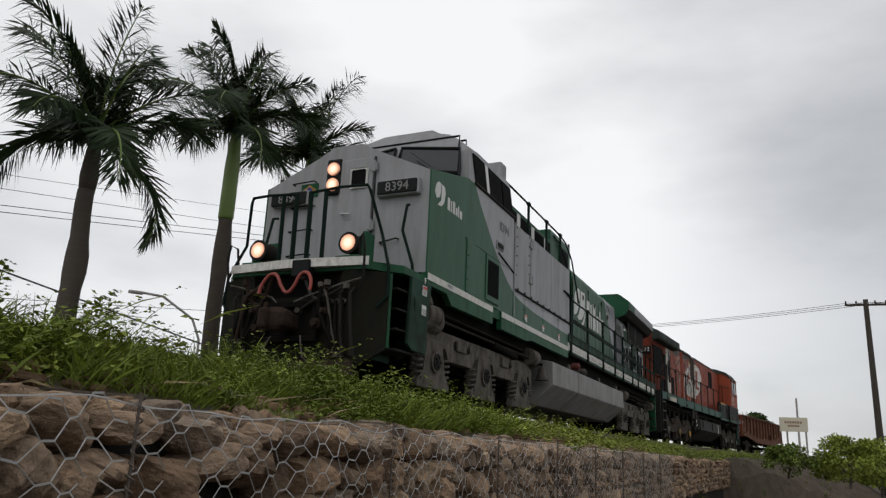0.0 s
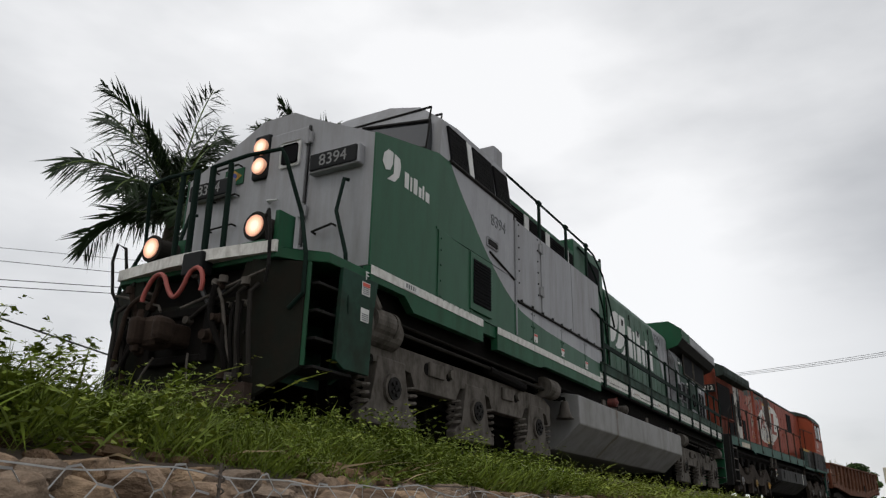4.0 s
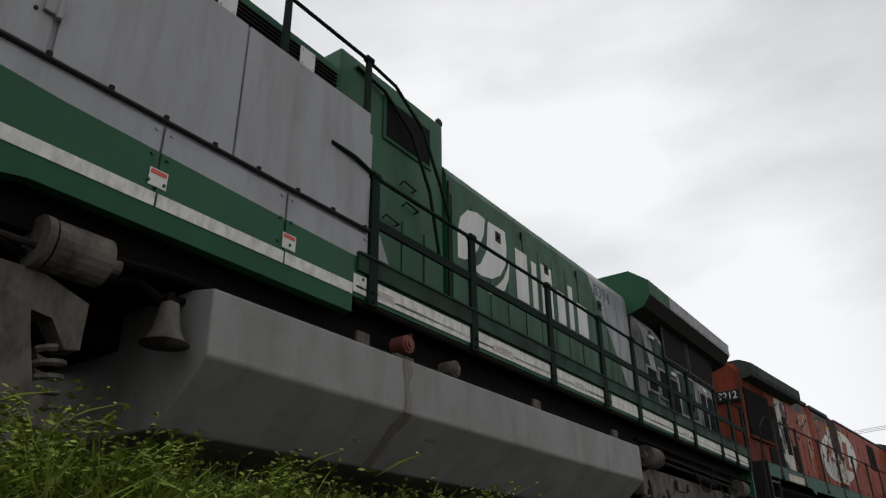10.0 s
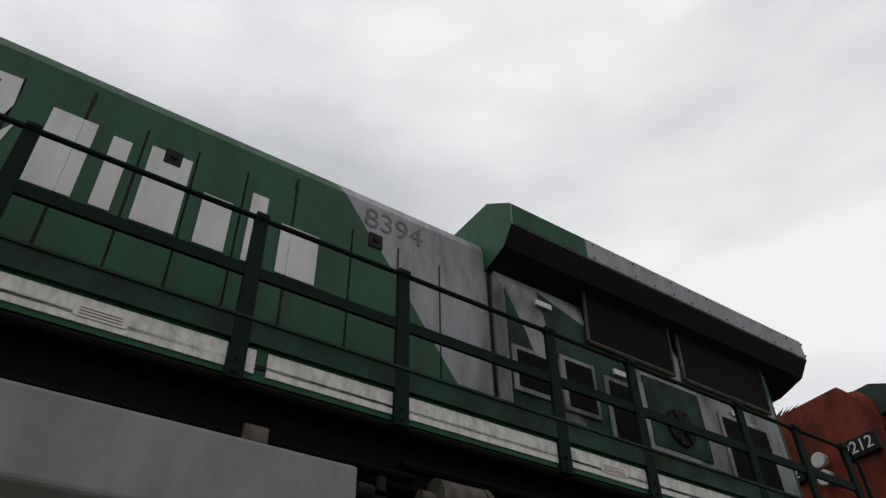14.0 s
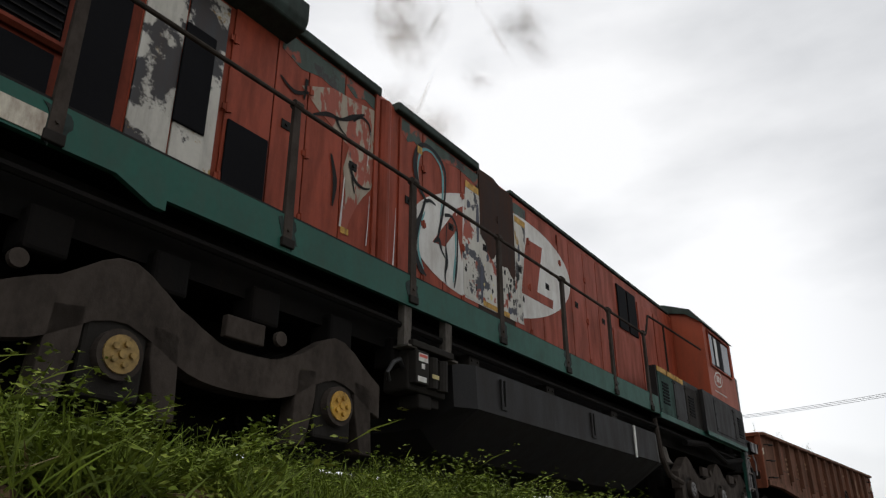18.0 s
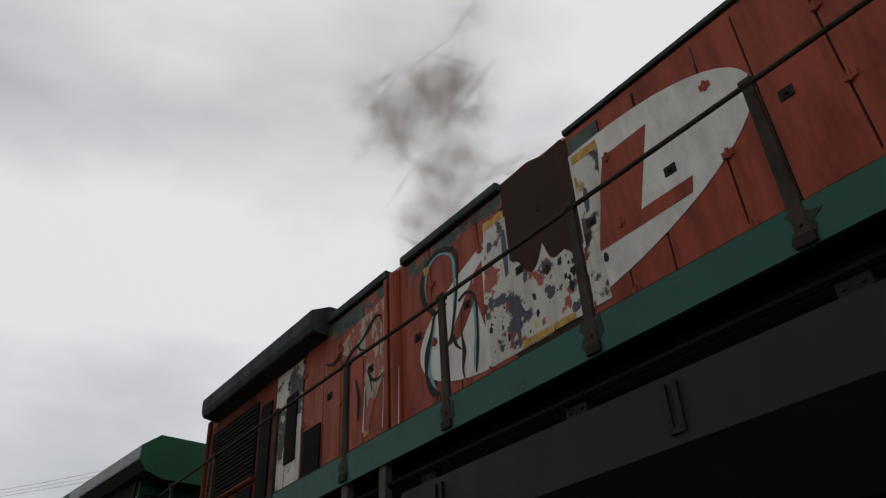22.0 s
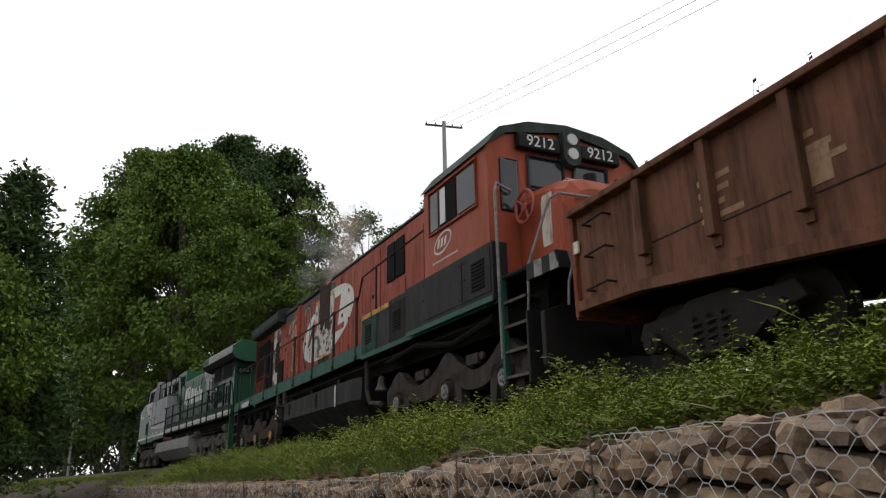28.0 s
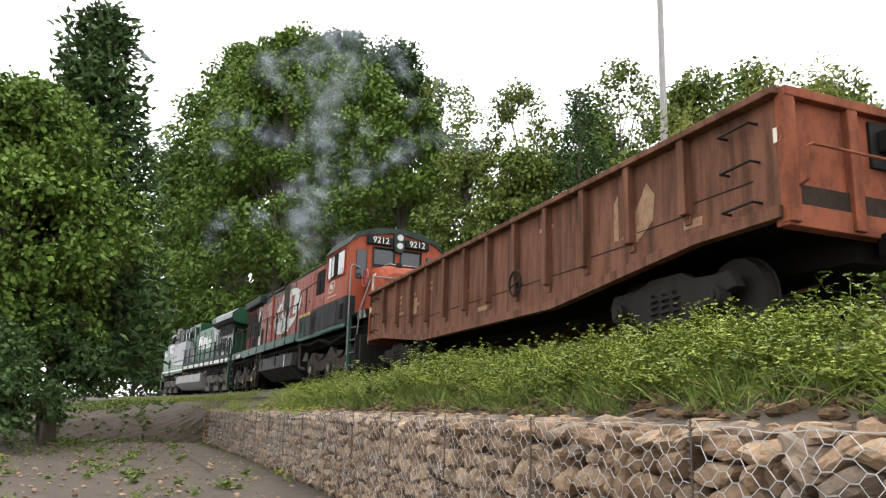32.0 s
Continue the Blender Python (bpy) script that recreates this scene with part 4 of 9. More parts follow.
for s in (1, -1):
    bm = B()
    prism(bm, [(9.655, 1.722), (13.36, 1.722), (13.36, 3.66), (11.05, 3.66), (9.655, 3.3)], s * 1.472, s * 1.496)
    part("cab_side", bm, livery_cab, LA)
# cab
bm = B()
def cab_ring(y, dz=0.0, k=1.0):
    return [(1.48, y, 2.6), (1.48, y, 3.66), (1.38, y, 4.38 + dz), (0.95 * k, y, 4.74 + dz), (0.4, y, 4.9 + dz), (-0.4, y, 4.9 + dz), (-0.95 * k, y, 4.74 + dz), (-1.38, y, 4.38 + dz), (-1.48, y, 3.66), (-1.48, y, 2.6)]
r0 = [(x, 11.1 if z < 3.7 else 11.1 + (z - 3.66) * 0.32, z) for x, y, z in cab_ring(0, -0.06)]
loft(bm, [r0, cab_ring(11.75), cab_ring(13.36)])
part("cab", bm, grey, LA)
for s in (1, -1):
    bm = B()
    prism(bm, [(s * 0.06, 3.98), (s * 1.28, 3.78), (s * 1.22, 4.3), (s * 0.06, 4.5)], 11.06, 11.17, "y")
    for v in bm.verts:
        v.co.y += (v.co.z - 3.66) * 0.3
    w = part("windscreen", bm, glass, LA)
    bm = B()
    tube(bm, [(s * 0.06, 11.12, 4.0), (s * 1.28, 11.07, 3.8), (s * 1.23, 11.24, 4.31), (s * 0.06, 11.3, 4.5), (s * 0.06, 11.12, 4.0)], 0.025, 6)
    part("windscreen_frame", bm, dark, w)
    bm = B()
    tube(bm, [(s * 0.9, 11.02, 3.86), (s * 0.35, 11.12, 4.3)], 0.012, 5)
    part("wiper", bm, rubber, w)
    for y0, y1 in ((11.4, 11.92), (12.12, 12.74), (12.8, 13.3)):
        bm = B()
        prism(bm, [(y0, 3.7), (y1, 3.7), (y1, 4.26), (y0, 4.26)], s * 1.44, s * 1.5, bev=0.008)
        for v in bm.verts:
            v.co.x -= s * (v.co.z - 3.66) * 0.12
        win = part("side_window", bm, mesh_black, LA)
        bm = B()
        for k in range(8):
            z = 3.74 + k * 0.07
            box(bm, s * 1.5 - s * (z - 3.66) * 0.12, s * 1.506 - s * (z - 3.66) * 0.12, y0 + 0.02, y1 - 0.02, z, z + 0.008)
        for k in range(9):
            y = y0 + 0.03 + k * (y1 - y0 - 0.06) / 8
            tube(bm, [(s * 1.502, y, 3.71), (s * 1.432, y, 4.25)], 0.004, 4)
        part("guard_mesh", bm, dark, win)
    bm = B()
    prism(bm, [(11.95, 3.7), (12.09, 3.7), (12.09, 4.26), (11.95, 4.26)], s * 1.45, s * 1.495, bev=0.01)
    for v in bm.verts:
        v.co.x -= s * (v.co.z - 3.66) * 0.12
    part("window_pillar", bm, white, LA)
    bm = B()
    tube(bm, [(s * 1.5, 11.35, 3.67), (s * 1.5, 13.38, 3.67)], 0.03, 6)
    part("window_rail", bm, dark, LA)
bm = B()
for z, y in ((4.62, 11.6), (4.66, 11.9)):
    tube(bm, [(1.2, y - 0.35, z - 0.35), (1.15, y - 0.2, z), (-1.15, y - 0.2, z), (-1.2, y - 0.35, z - 0.35)], 0.018, 6)
for k in range(7):
    x = -0.9 + 0.3 * k
    tube(bm, [(x, 11.4, 4.56), (x, 11.75, 4.7)], 0.014, 5)
part("roof_guard", bm, dark, LA)
bm = B()
box(bm, 0.95, 1.3, 13.1, 13.42, 4.4, 4.78, 0.03)
part("roof_box", bm, grey, LA)
# louvred cooling unit on the roof's front slope
for k in range(6):
    y = 11.72 + 0.2 * k
    bm = B()
    prism(bm, [(-0.9, 4.66), (-0.45, 4.9), (0.45, 4.9), (0.9, 4.66), (0.9, 4.7), (0.45, 4.965), (-0.45, 4.965), (-0.9, 4.7)], y, y + 0.11, "y")
    part("roof_louvre", bm, grey, LA)
bm = B()
for k in range(3):
    disc(bm, (-0.2 + 0.2 * k, 13.1, 5.04), 0.07, 0.3, "y", 12, 0.04)
box(bm, -0.4, 0.4, 13.0, 13.2, 4.88, 5.0, 0.02)
part("horn", bm, bare, LA)
# nose front: door, lamps, boards, grab irons
YF = 9.655
bm = B()
box(bm, -0.1, 0.5, YF - 0.02, YF + 0.01, 1.85, 3.62, 0.012)
door = part("nose_door", bm, grey, LA)
bm = B()
box(bm, 0.1, 0.42, YF - 0.035, YF - 0.015, 3.12, 3.46, 0.03)
part("door_window_frame", bm, white, door)
bm = B()
box(bm, 0.14, 0.38, YF - 0.042, YF - 0.03, 3.16, 3.42, 0.025)
part("door_window", bm, mesh_black, door)
bm = B()
tube(bm, [(0.0, YF - 0.02, 2.72), (0.0, YF - 0.07, 2.72), (0.16, YF - 0.07, 2.7)], 0.016, 6)
part("door_handle", bm, bare, door)
for z in (1.98, 2.5, 3.45):
    bm = B()
    box(bm, 0.47, 0.58, YF - 0.05, YF, z - 0.07, z + 0.07, 0.01)
    disc(bm, (0.53, YF - 0.05, z), 0.025, 0.18, "z", 8)
    part("hinge", bm, grey, door)
bm = B()
box(bm, 0.515, 0.54, YF - 0.03, YF, 1.85, 3.62)
part("door_seal", bm, rubber, door)
bm = B()
box(bm, -0.34, -0.08, YF - 0.05, YF + 0.02, 3.06, 3.66, 0.03)
hl = part("headlight_housing", bm, board_black, LA)
for z in (3.22, 3.48):
    bm = B()
    disc(bm, (-0.2, YF - 0.06, z), 0.105, 0.05, "y", 20)
    part("headlight", bm, lamp_glow, hl, "lit warm headlight")
for s in (1, -1):
    bm = B()
    cx = 0.98 * s
    prism(bm, [(cx - 0.36, 2.92 + (0.03 if s < 0 else 0)), (cx + 0.36, 2.92), (cx + 0.36, 3.17), (cx - 0.36, 3.17)], YF - 0.1, YF + 0.02, "y", bev=0.02)
    nb = part("number_board", bm, grey, LA)
    bm = B()
    box(bm, cx - 0.335, cx + 0.335, YF - 0.112, YF - 0.09, 2.94, 3.15, 0.02)
    part("board_face", bm, board_black, nb)
    text_mesh("8394", 0.2, board_text, Matrix.Translation((cx, YF - 0.115, 3.045)) @ Matrix.Rotation(radians(90), 4, "X"), nb)
bm = B()
box(bm, -0.82, -0.5, YF - 0.012, YF, 3.08, 3.3)
fl = part("flag", bm, green, LA, "small green flag with yellow diamond")
bm = B()
prism(bm, [(-0.79, 3.19), (-0.66, 3.1), (-0.53, 3.19), (-0.66, 3.28)], YF - 0.018, YF - 0.012, "y")
part("diamond", bm, yellow, fl)
bm = B()
disc(bm, (-0.66, YF - 0.02, 3.19), 0.05, 0.006, "y", 16)
part("disc", bm, flag_blue, fl)
for z in (2.1, 2.5, 2.9, 3.3):
    bm = B()
    tube(bm, [(-0.95, YF, z), (-0.95, YF - 0.07, z), (-0.55, YF - 0.07, z + 0.02), (-0.55, YF, z + 0.02)], 0.013, 6)
    part("grab_iron", bm, dark, LA)
bm = B()
tube(bm, [(0.72, YF, 2.2), (0.72, YF - 0.07, 2.2), (1.0, YF - 0.07, 2.25), (1.0, YF, 2.25)], 0.014, 6)
part("grab_iron", bm, dark, LA)
# end platform, lamps, pilot, steps
bm = B()
prism(bm, [(-1.12, 8.62), (1.12, 8.62), (1.25, 8.8), (1.48, 9.0), (1.48, 9.66), (-1.48, 9.66), (-1.48, 9.0), (-1.25, 8.8)], 1.55, 1.66, "z", bev=0.01)
part("front_platform", bm, green, LA)
bm = B()
prism(bm, [(-1.14, 8.6), (-0.2, 8.5), (0.2, 8.5), (1.14, 8.6), (1.14, 8.63), (-1.14, 8.63)], 1.6, 1.72, "z")
part("platform_edge", bm, cream, LA)
for s in (1, -1):
    bm = B()
    box(bm, s * 0.6, s * 0.98, 8.62, 9.05, 1.68, 1.76, 0.01)
    box(bm, s * 0.9, s * 0.96, 8.8, 9.05, 1.7, 2.14, 0.01)
    box(bm, s * 0.62, s * 0.96, 9.0, 9.05, 1.7, 2.14, 0.01)
    part("lamp_bracket", bm, green, LA)
    bm = B()
    disc(bm, (s * 0.76, 8.82, 1.95), 0.15, 0.26, "y", 20, 0.12)
    disc(bm, (s * 0.76, 8.69, 1.95), 0.155, 0.03, "y", 20)
    dl = part("ditch_light", bm, bogie_dark, LA)
    bm = B()
    disc(bm, (s * 0.76, 8.672, 1.95), 0.115, 0.02, "y", 20)
    part("lens", bm, lamp_glow, dl, "lit warm lamp")
    # hand rails
    bm = B()
    tube(bm, [(s * 0.12, 8.64, 1.7), (s * 0.12, 8.62, 2.72)], 0.035, 8)
    tube(bm, [(s * 0.36, 8.66, 1.7), (s * 0.36, 8.64, 2.72)], 0.03, 8)
    part("handrail_post", bm, rail_green, LA)
    bm = B()
    tube(bm, [(s * 0.1, 8.62, 2.72), (s * 0.6, 8.64, 2.76), (s * 0.98, 8.72, 2.78), (s * 1.02, 8.74, 2.7), (s * 1.16, 8.9, 2.1), (s * 1.35, 8.8, 1.6), (s * 1.37, 8.78, 1.2), (s * 1.24, 8.74, 1.05)], 0.022, 8)
    part("front_handrail", bm, rail_green, LA)
    bm = B()
    tube(bm, [(s * 1.18, 9.6, 2.75), (s * 1.2, 9.5, 2.72), (s * 1.2, 9.4, 2.3), (s * 1.44, 9.3, 1.75), (s * 1.5, 9.3, 1.2), (s * 1.46, 9.35, 0.8)], 0.022, 8)
    part("step_handrail", bm, rail_green, LA)
    bm = B()
    prism(bm, [(s * 1.16, 0.45), (s * 1.45, 0.62), (s * 1.45, 1.56), (s * 1.16, 1.56)], 9.5, 9.56, "y", bev=0.01)
    part("well_back", bm, pilot_green, LA)
    bm = B()
    prism(bm, [(9.16, 0.62), (9.3, 0.55), (9.72, 0.55), (9.74, 1.2), (9.82, 1.56), (9.2, 1.56)], s * 1.46, s * 1.51, bev=0.008)
    part("well_side", bm, pilot_green, LA)
    bm = B()
    box(bm, s * 1.03, s * 1.06, 8.88, 9.5, 0.4, 1.55, 0.004)
    part("well_lining", bm, pilot_green, LA)
    bm = B()
    prism(bm, [(s * 0.86, 8.6), (s * 1.37, 8.8), (s * 1.37, 8.86), (s * 0.86, 8.65)], 0.16, 1.56, "z")
    for v in bm.verts:
        if abs(v.co.x) > 1.3:
            v.co.z += 0.34 if v.co.z < 0.5 else -0.04
    part("corner_plate", bm, pilot_grime, LA)
    bm = B()
    tube(bm, [(s * 1.37, 8.84, 0.52), (s * 1.37, 8.84, 1.52)], 0.028, 6)
    part("corner_edge", bm, green, LA)
    for k in range(4):
        bm = B()
        box(bm, s * 1.05, s * 1.46, 8.9, 9.5, 0.5 + 0.27 * k, 0.53 + 0.27 * k, 0.006)
        part("step", bm, dark, LA)
    bm = B()
    tube(bm, [(s * 1.02, 8.6, 1.72), (s * 1.02, 8.55, 1.95), (s * 1.1, 8.5, 2.0), (s * 1.14, 8.5, 1.8), (s * 1.12, 8.55, 1.45), (s * 1.05, 8.6, 1.3)], 0.018, 7)
    part("uncoupling_lever", bm, dark, LA)
bm = B()
prism(bm, [(-0.93, 1.56), (-0.93, 0.9), (-0.93, 0.2), (-0.5, 0.1), (0.5, 0.1), (0.93, 0.2), (0.93, 0.9), (0.93, 1.56), (0.74, 1.56), (0.66, 1.2), (-0.66, 1.2), (-0.74, 1.56)], 8.63, 8.75, "y", bev=0.01)
part("pilot", bm, pilot_grime, LA, "green pilot plate under thick brown grime")
bm = B()
prism(bm, [(-1.02, 0.34), (1.02, 0.34), (1.08, 0.14), (0.6, 0.05), (-0.6, 0.05), (-1.08, 0.14)], 8.52, 8.62, "y")
for v in bm.verts:
    v.co.y -= 0.3 * (0.4 - v.co.z)
part("plough", bm, grimed_rust, LA, "brown dented lower pilot plate")
bm = B()
box(bm, -0.72, 0.72, 8.76, 8.98, 0.5, 1.55, 0.02)
part("drawgear_box", bm, under, LA)
bm = B()
for x0, x1, z0, z1 in ((-0.46, -0.36, 0.58, 1.14), (0.36, 0.46, 0.58, 1.14), (-0.36, 0.36, 1.05, 1.14), (-0.36, 0.36, 0.58, 0.66)):
    box(bm, x0, x1, 8.53, 8.64, z0, z1, 0.015)
box(bm, -0.36, 0.36, 8.6, 8.635, 0.66, 1.05)
part("striker_casting", bm, under, LA)
for s in (1, -1):
    for k in range(3):
        x = s * (0.62 + 0.1 * k)
        bm = B()
        tube(bm, [(x, 8.64, 1.12), (x, 8.56, 1.12), (x + s * 0.02, 8.52, 0.98), (x + s * 0.06, 8.5, 0.72), (x + s * 0.1, 8.52, 0.5 - 0.04 * k), (x + s * 0.1, 8.56, 0.42 - 0.04 * k)], 0.021, 8)
        hb = part("brake_hose", bm, under, LA)
        bm = B()
        disc(bm, (x, 8.6, 1.12), 0.034, 0.06, "y", 10)
        disc(bm, (x + s * 0.1, 8.57, 0.4 - 0.04 * k), 0.04, 0.06, "y", 10)
        part("fitting", bm, bogie_grey, hb)
    bm = B()
    tube(bm, [(s * 0.14, 8.42, 1.1), (s * 0.3, 8.52, 1.2), (s * 0.75, 8.56, 1.34), (s * 1.1, 8.57, 1.42)], 0.014, 7)
    part("uncoupling_rod", bm, bogie_grey, LA)
    bm = B()
    tube(bm, [(s * 0.24, 8.5, 0.66), (s * 0.3, 8.45, 0.5), (s * 0.36, 8.42, 0.36), (s * 0.4, 8.5, 0.3)], 0.012, 6)
    part("safety_cable", bm, bogie_grey, LA)
    for q in range(5):
        bm = B()
        disc(bm, (s * 0.82, 8.625, 0.36 + 0.24 * q), 0.016, 0.02, "y", 6)
        part("bolt", bm, bogie_dark, LA)
bm = B()
box(bm, -0.13, 0.13, 8.4, 8.8, 0.74, 0.96, 0.04)
box(bm, -0.19, 0.12, 8.2, 8.44, 0.69, 1.01, 0.07)
box(bm, -0.2, -0.06, 8.1, 8.28, 0.71, 0.99, 0.05)
box(bm, 0.08, 0.22, 8.14, 8.36, 0.73, 0.97, 0.06)
tube(bm, [(-0.12, 8.18, 0.66), (-0.12, 8.18, 1.06)], 0.03, 8)
part("coupler", bm, grimed_rust, LA)
bm = B()
hose = [(-0.62, 1.1), (-0.6, 1.3), (-0.42, 1.52), (-0.24, 1.5), (-0.14, 1.28), (0.0, 1.14), (0.14, 1.26), (0.24, 1.48), (0.42, 1.52), (0.52, 1.32), (0.46, 1.12)]
for _ in range(2):
    hose = [q for p, n_ in zip(hose, hose[1:]) for q in ((0.75 * p[0] + 0.25 * n_[0], 0.75 * p[1] + 0.25 * n_[1]), (0.25 * p[0] + 0.75 * n_[0], 0.25 * p[1] + 0.75 * n_[1]))]
tube(bm, [(x * 0.76, 8.44, 1.52 - 0.8 * (1.52 - z)) for x, z in hose], 0.024, 8)
part("brake_hose", bm, red_hose, LA, "red rubber brake hose")
for x0 in (-0.95, -0.8, 0.8, 0.95):
    bm = B()
    tube(bm, [(x0, 8.62, 1.3), (x0, 8.52, 1.2), (x0 + 0.05, 8.5, 0.8), (x0 + 0.1, 8.5, 0.45)], 0.022, 7)
    disc(bm, (x0 + 0.1, 8.5, 0.43), 0.035, 0.1, "z", 8)
    part("air_hose", bm, bogie_dark, LA)
# control cables, cocks and the black socket box under the platform's edge
bm = B()
box(bm, 0.02, 0.3, 8.46, 8.62, 1.46, 1.7, 0.02)
part("socket_box", bm, board_black, LA)
for k, pts in enumerate(([(0.5, 1.34), (0.62, 1.18), (0.66, 0.92), (0.7, 0.7), (0.78, 0.52), (0.82, 0.4)], [(0.56, 1.3), (0.52, 1.05), (0.6, 0.8), (0.7, 0.6), (0.72, 0.42)], [(-0.5, 1.34), (-0.7, 1.2), (-0.74, 0.9), (-0.8, 0.6)], [(-0.42, 1.2), (-0.5, 0.9), (-0.62, 0.66), (-0.7, 0.5)], [(0.2, 1.46), (0.34, 1.2), (0.5, 1.16), (0.6, 1.36)], [(-0.3, 1.5), (-0.5, 1.1), (-0.66, 1.16), (-0.76, 1.42)], [(0.16, 1.0), (0.4, 1.12), (0.66, 1.2), (0.9, 1.3)])):
    bm = B()
    tube(bm, [(x, 8.5 + 0.05 * math.sin(3 * z + k), z) for x, z in bent(pts, 14)], (0.018, 0.03, 0.026, 0.022, 0.026, 0.03, 0.02)[k], 7)
    cb = part("control_cable", bm, (bogie_grey, under, grimed_rust, under, rubber, grimed_rust, bogie_dark)[k], LA)
    bm = B()
    x, z = pts[-1]
    disc(bm, (x, 8.5, z), 0.045, 0.07, "z", 10)
    disc(bm, (pts[0][0], 8.52, pts[0][1]), 0.04, 0.08, "y", 10)
    part("fitting", bm, (bogie_grey, grimed_rust)[k % 2], cb)
for x, z, q in ((0.46, 0.82, 0.07), (-0.5, 0.78, 0.07), (0.56, 0.98, 0.05), (-0.58, 1.02, 0.05)):
    bm = B()
    box(bm, x - q, x + q, 8.5, 8.64, z - q, z + q, 0.02)
    disc(bm, (x, 8.48, z), q * 0.7, 0.08, "y", 12)
    part("angle_cock", bm, grimed_rust, LA)
# side details by the step and on the cab side
for z, m_ in ((1.36, label_red), (1.08, white)):
    bm = B()
    box(bm, 1.512, 1.516, 9.52, 9.66, z, z + 0.14)
    st = part("sticker", bm, white, LA)
    if m_ is label_red:
        bm = B()
        box(bm, 1.517, 1.52, 9.53, 9.65, z + 0.09, z + 0.13)
        part("heading_bar", bm, label_red, st)
    bm = B()
    for k in range(4):
        box(bm, 1.517, 1.519, 9.535, 9.645, z + 0.015 + 0.02 * k, z + 0.023 + 0.02 * k)
    part("print", bm, number_dark, st)
text_mesh("F", 0.13, white, side_text(1.514, 9.6, 1.57), LA, "letter")
bm = B()
box(bm, 1.518, 1.521, 10.3, 10.62, 1.63, 1.715)
pl = part("plate", bm, white, LA)
bm = B()
for k, w in enumerate((0.03, 0.03, 0.025, 0.025, 0.01)):
    box(bm, 1.522, 1.524, 10.34 + 0.05 * k, 10.34 + 0.05 * k + w, 1.65, 1.7)
part("print", bm, number_dark, pl)
bm = B()
prism(bm, [(11.07, 1.66), (12.0, 1.66), (12.0, 2.56), (11.07, 2.62)], 1.497, 1.509, bev=0.004)
bolts(bm, [(1.51, y, z) for y in (11.13, 11.94) for z in (1.75, 1.95, 2.15, 2.35, 2.5)])
bolts(bm, [(1.51, y, 1.72) for y in np.arange(11.2, 11.95, 0.14)])
part("access_panel", bm, livery_cab, LA)
bm = B()
box(bm, 1.497, 1.506, 11.02, 13.36, 2.6, 2.63)
part("drip_strip", bm, livery_cab, LA)
bm = B()
box(bm, 1.5, 1.525, 11.9, 12.56, 1.78, 2.58, 0.01)
vf = part("vent_frame", bm, livery_cab, LA)
bm = B()
box(bm, 1.526, 1.53, 11.98, 12.5, 1.88, 2.5)
for k in range(14):
    box(bm, 1.53, 1.54, 11.98, 12.5, 1.9 + k * 0.043, 1.91 + k * 0.043)
part("vent_screen", bm, mesh_black, vf)
bm = B()
box(bm, 1.499, 1.51, 12.42, 12.78, 2.83, 2.97, 0.015)
rc = part("recess_handle", bm, grey, LA)
bm = B()
box(bm, 1.511, 1.514, 12.46, 12.74, 2.86, 2.94, 0.01)
part("recess", bm, dark, rc)
text_mesh("8394", 0.25, number_dark, side_text(1.5, 12.82, 3.28), LA)
bm = B()
tube(bm, [(1.505, 12.52, 2.76), (1.505, 13.36, 2.58)], 0.018, 6)
part("drip_rail", bm, dark, LA)
bm = B()
shape(bm, [(9.79, 3.0), (9.82, 3.12), (9.9, 3.19), (10.0, 3.19), (10.0, 3.05), (9.95, 2.95), (9.86, 2.92)], 1.497)
shape(bm, [(10.03, 3.19), (10.14, 3.17), (10.17, 3.08), (10.14, 2.94), (10.05, 2.84), (9.9, 2.82), (10.02, 2.93)], 1.497)
part("leaf_emblem", bm, white, LA, "white two-leaf emblem")
for k, (w, h) in enumerate(((0.09, 0.2), (0.04, 0.18), (0.085, 0.2), (0.06, 0.13), (0.04, 0.18), (0.09, 0.13))):
    y = 10.26 + sum((0.125, 0.075, 0.12, 0.085, 0.075, 0.1)[:k])
    bm = B()
    box(bm, 1.497, 1.5, y, y + w, 2.86, 2.86 + h)
    part("letter_bar", bm, white, LA)
bm = B()
tube(bm, [(1.45, 9.72, 1.5), (1.46, 9.9, 1.3)], 0.05, 8)
disc(bm, (1.28, 10.1, 1.12), 0.19, 0.62, "y", 20)
disc(bm, (1.28, 9.77, 1.12), 0.2, 0.05, "y", 20)
part("air_reservoir", bm, bogie_grey, LA)
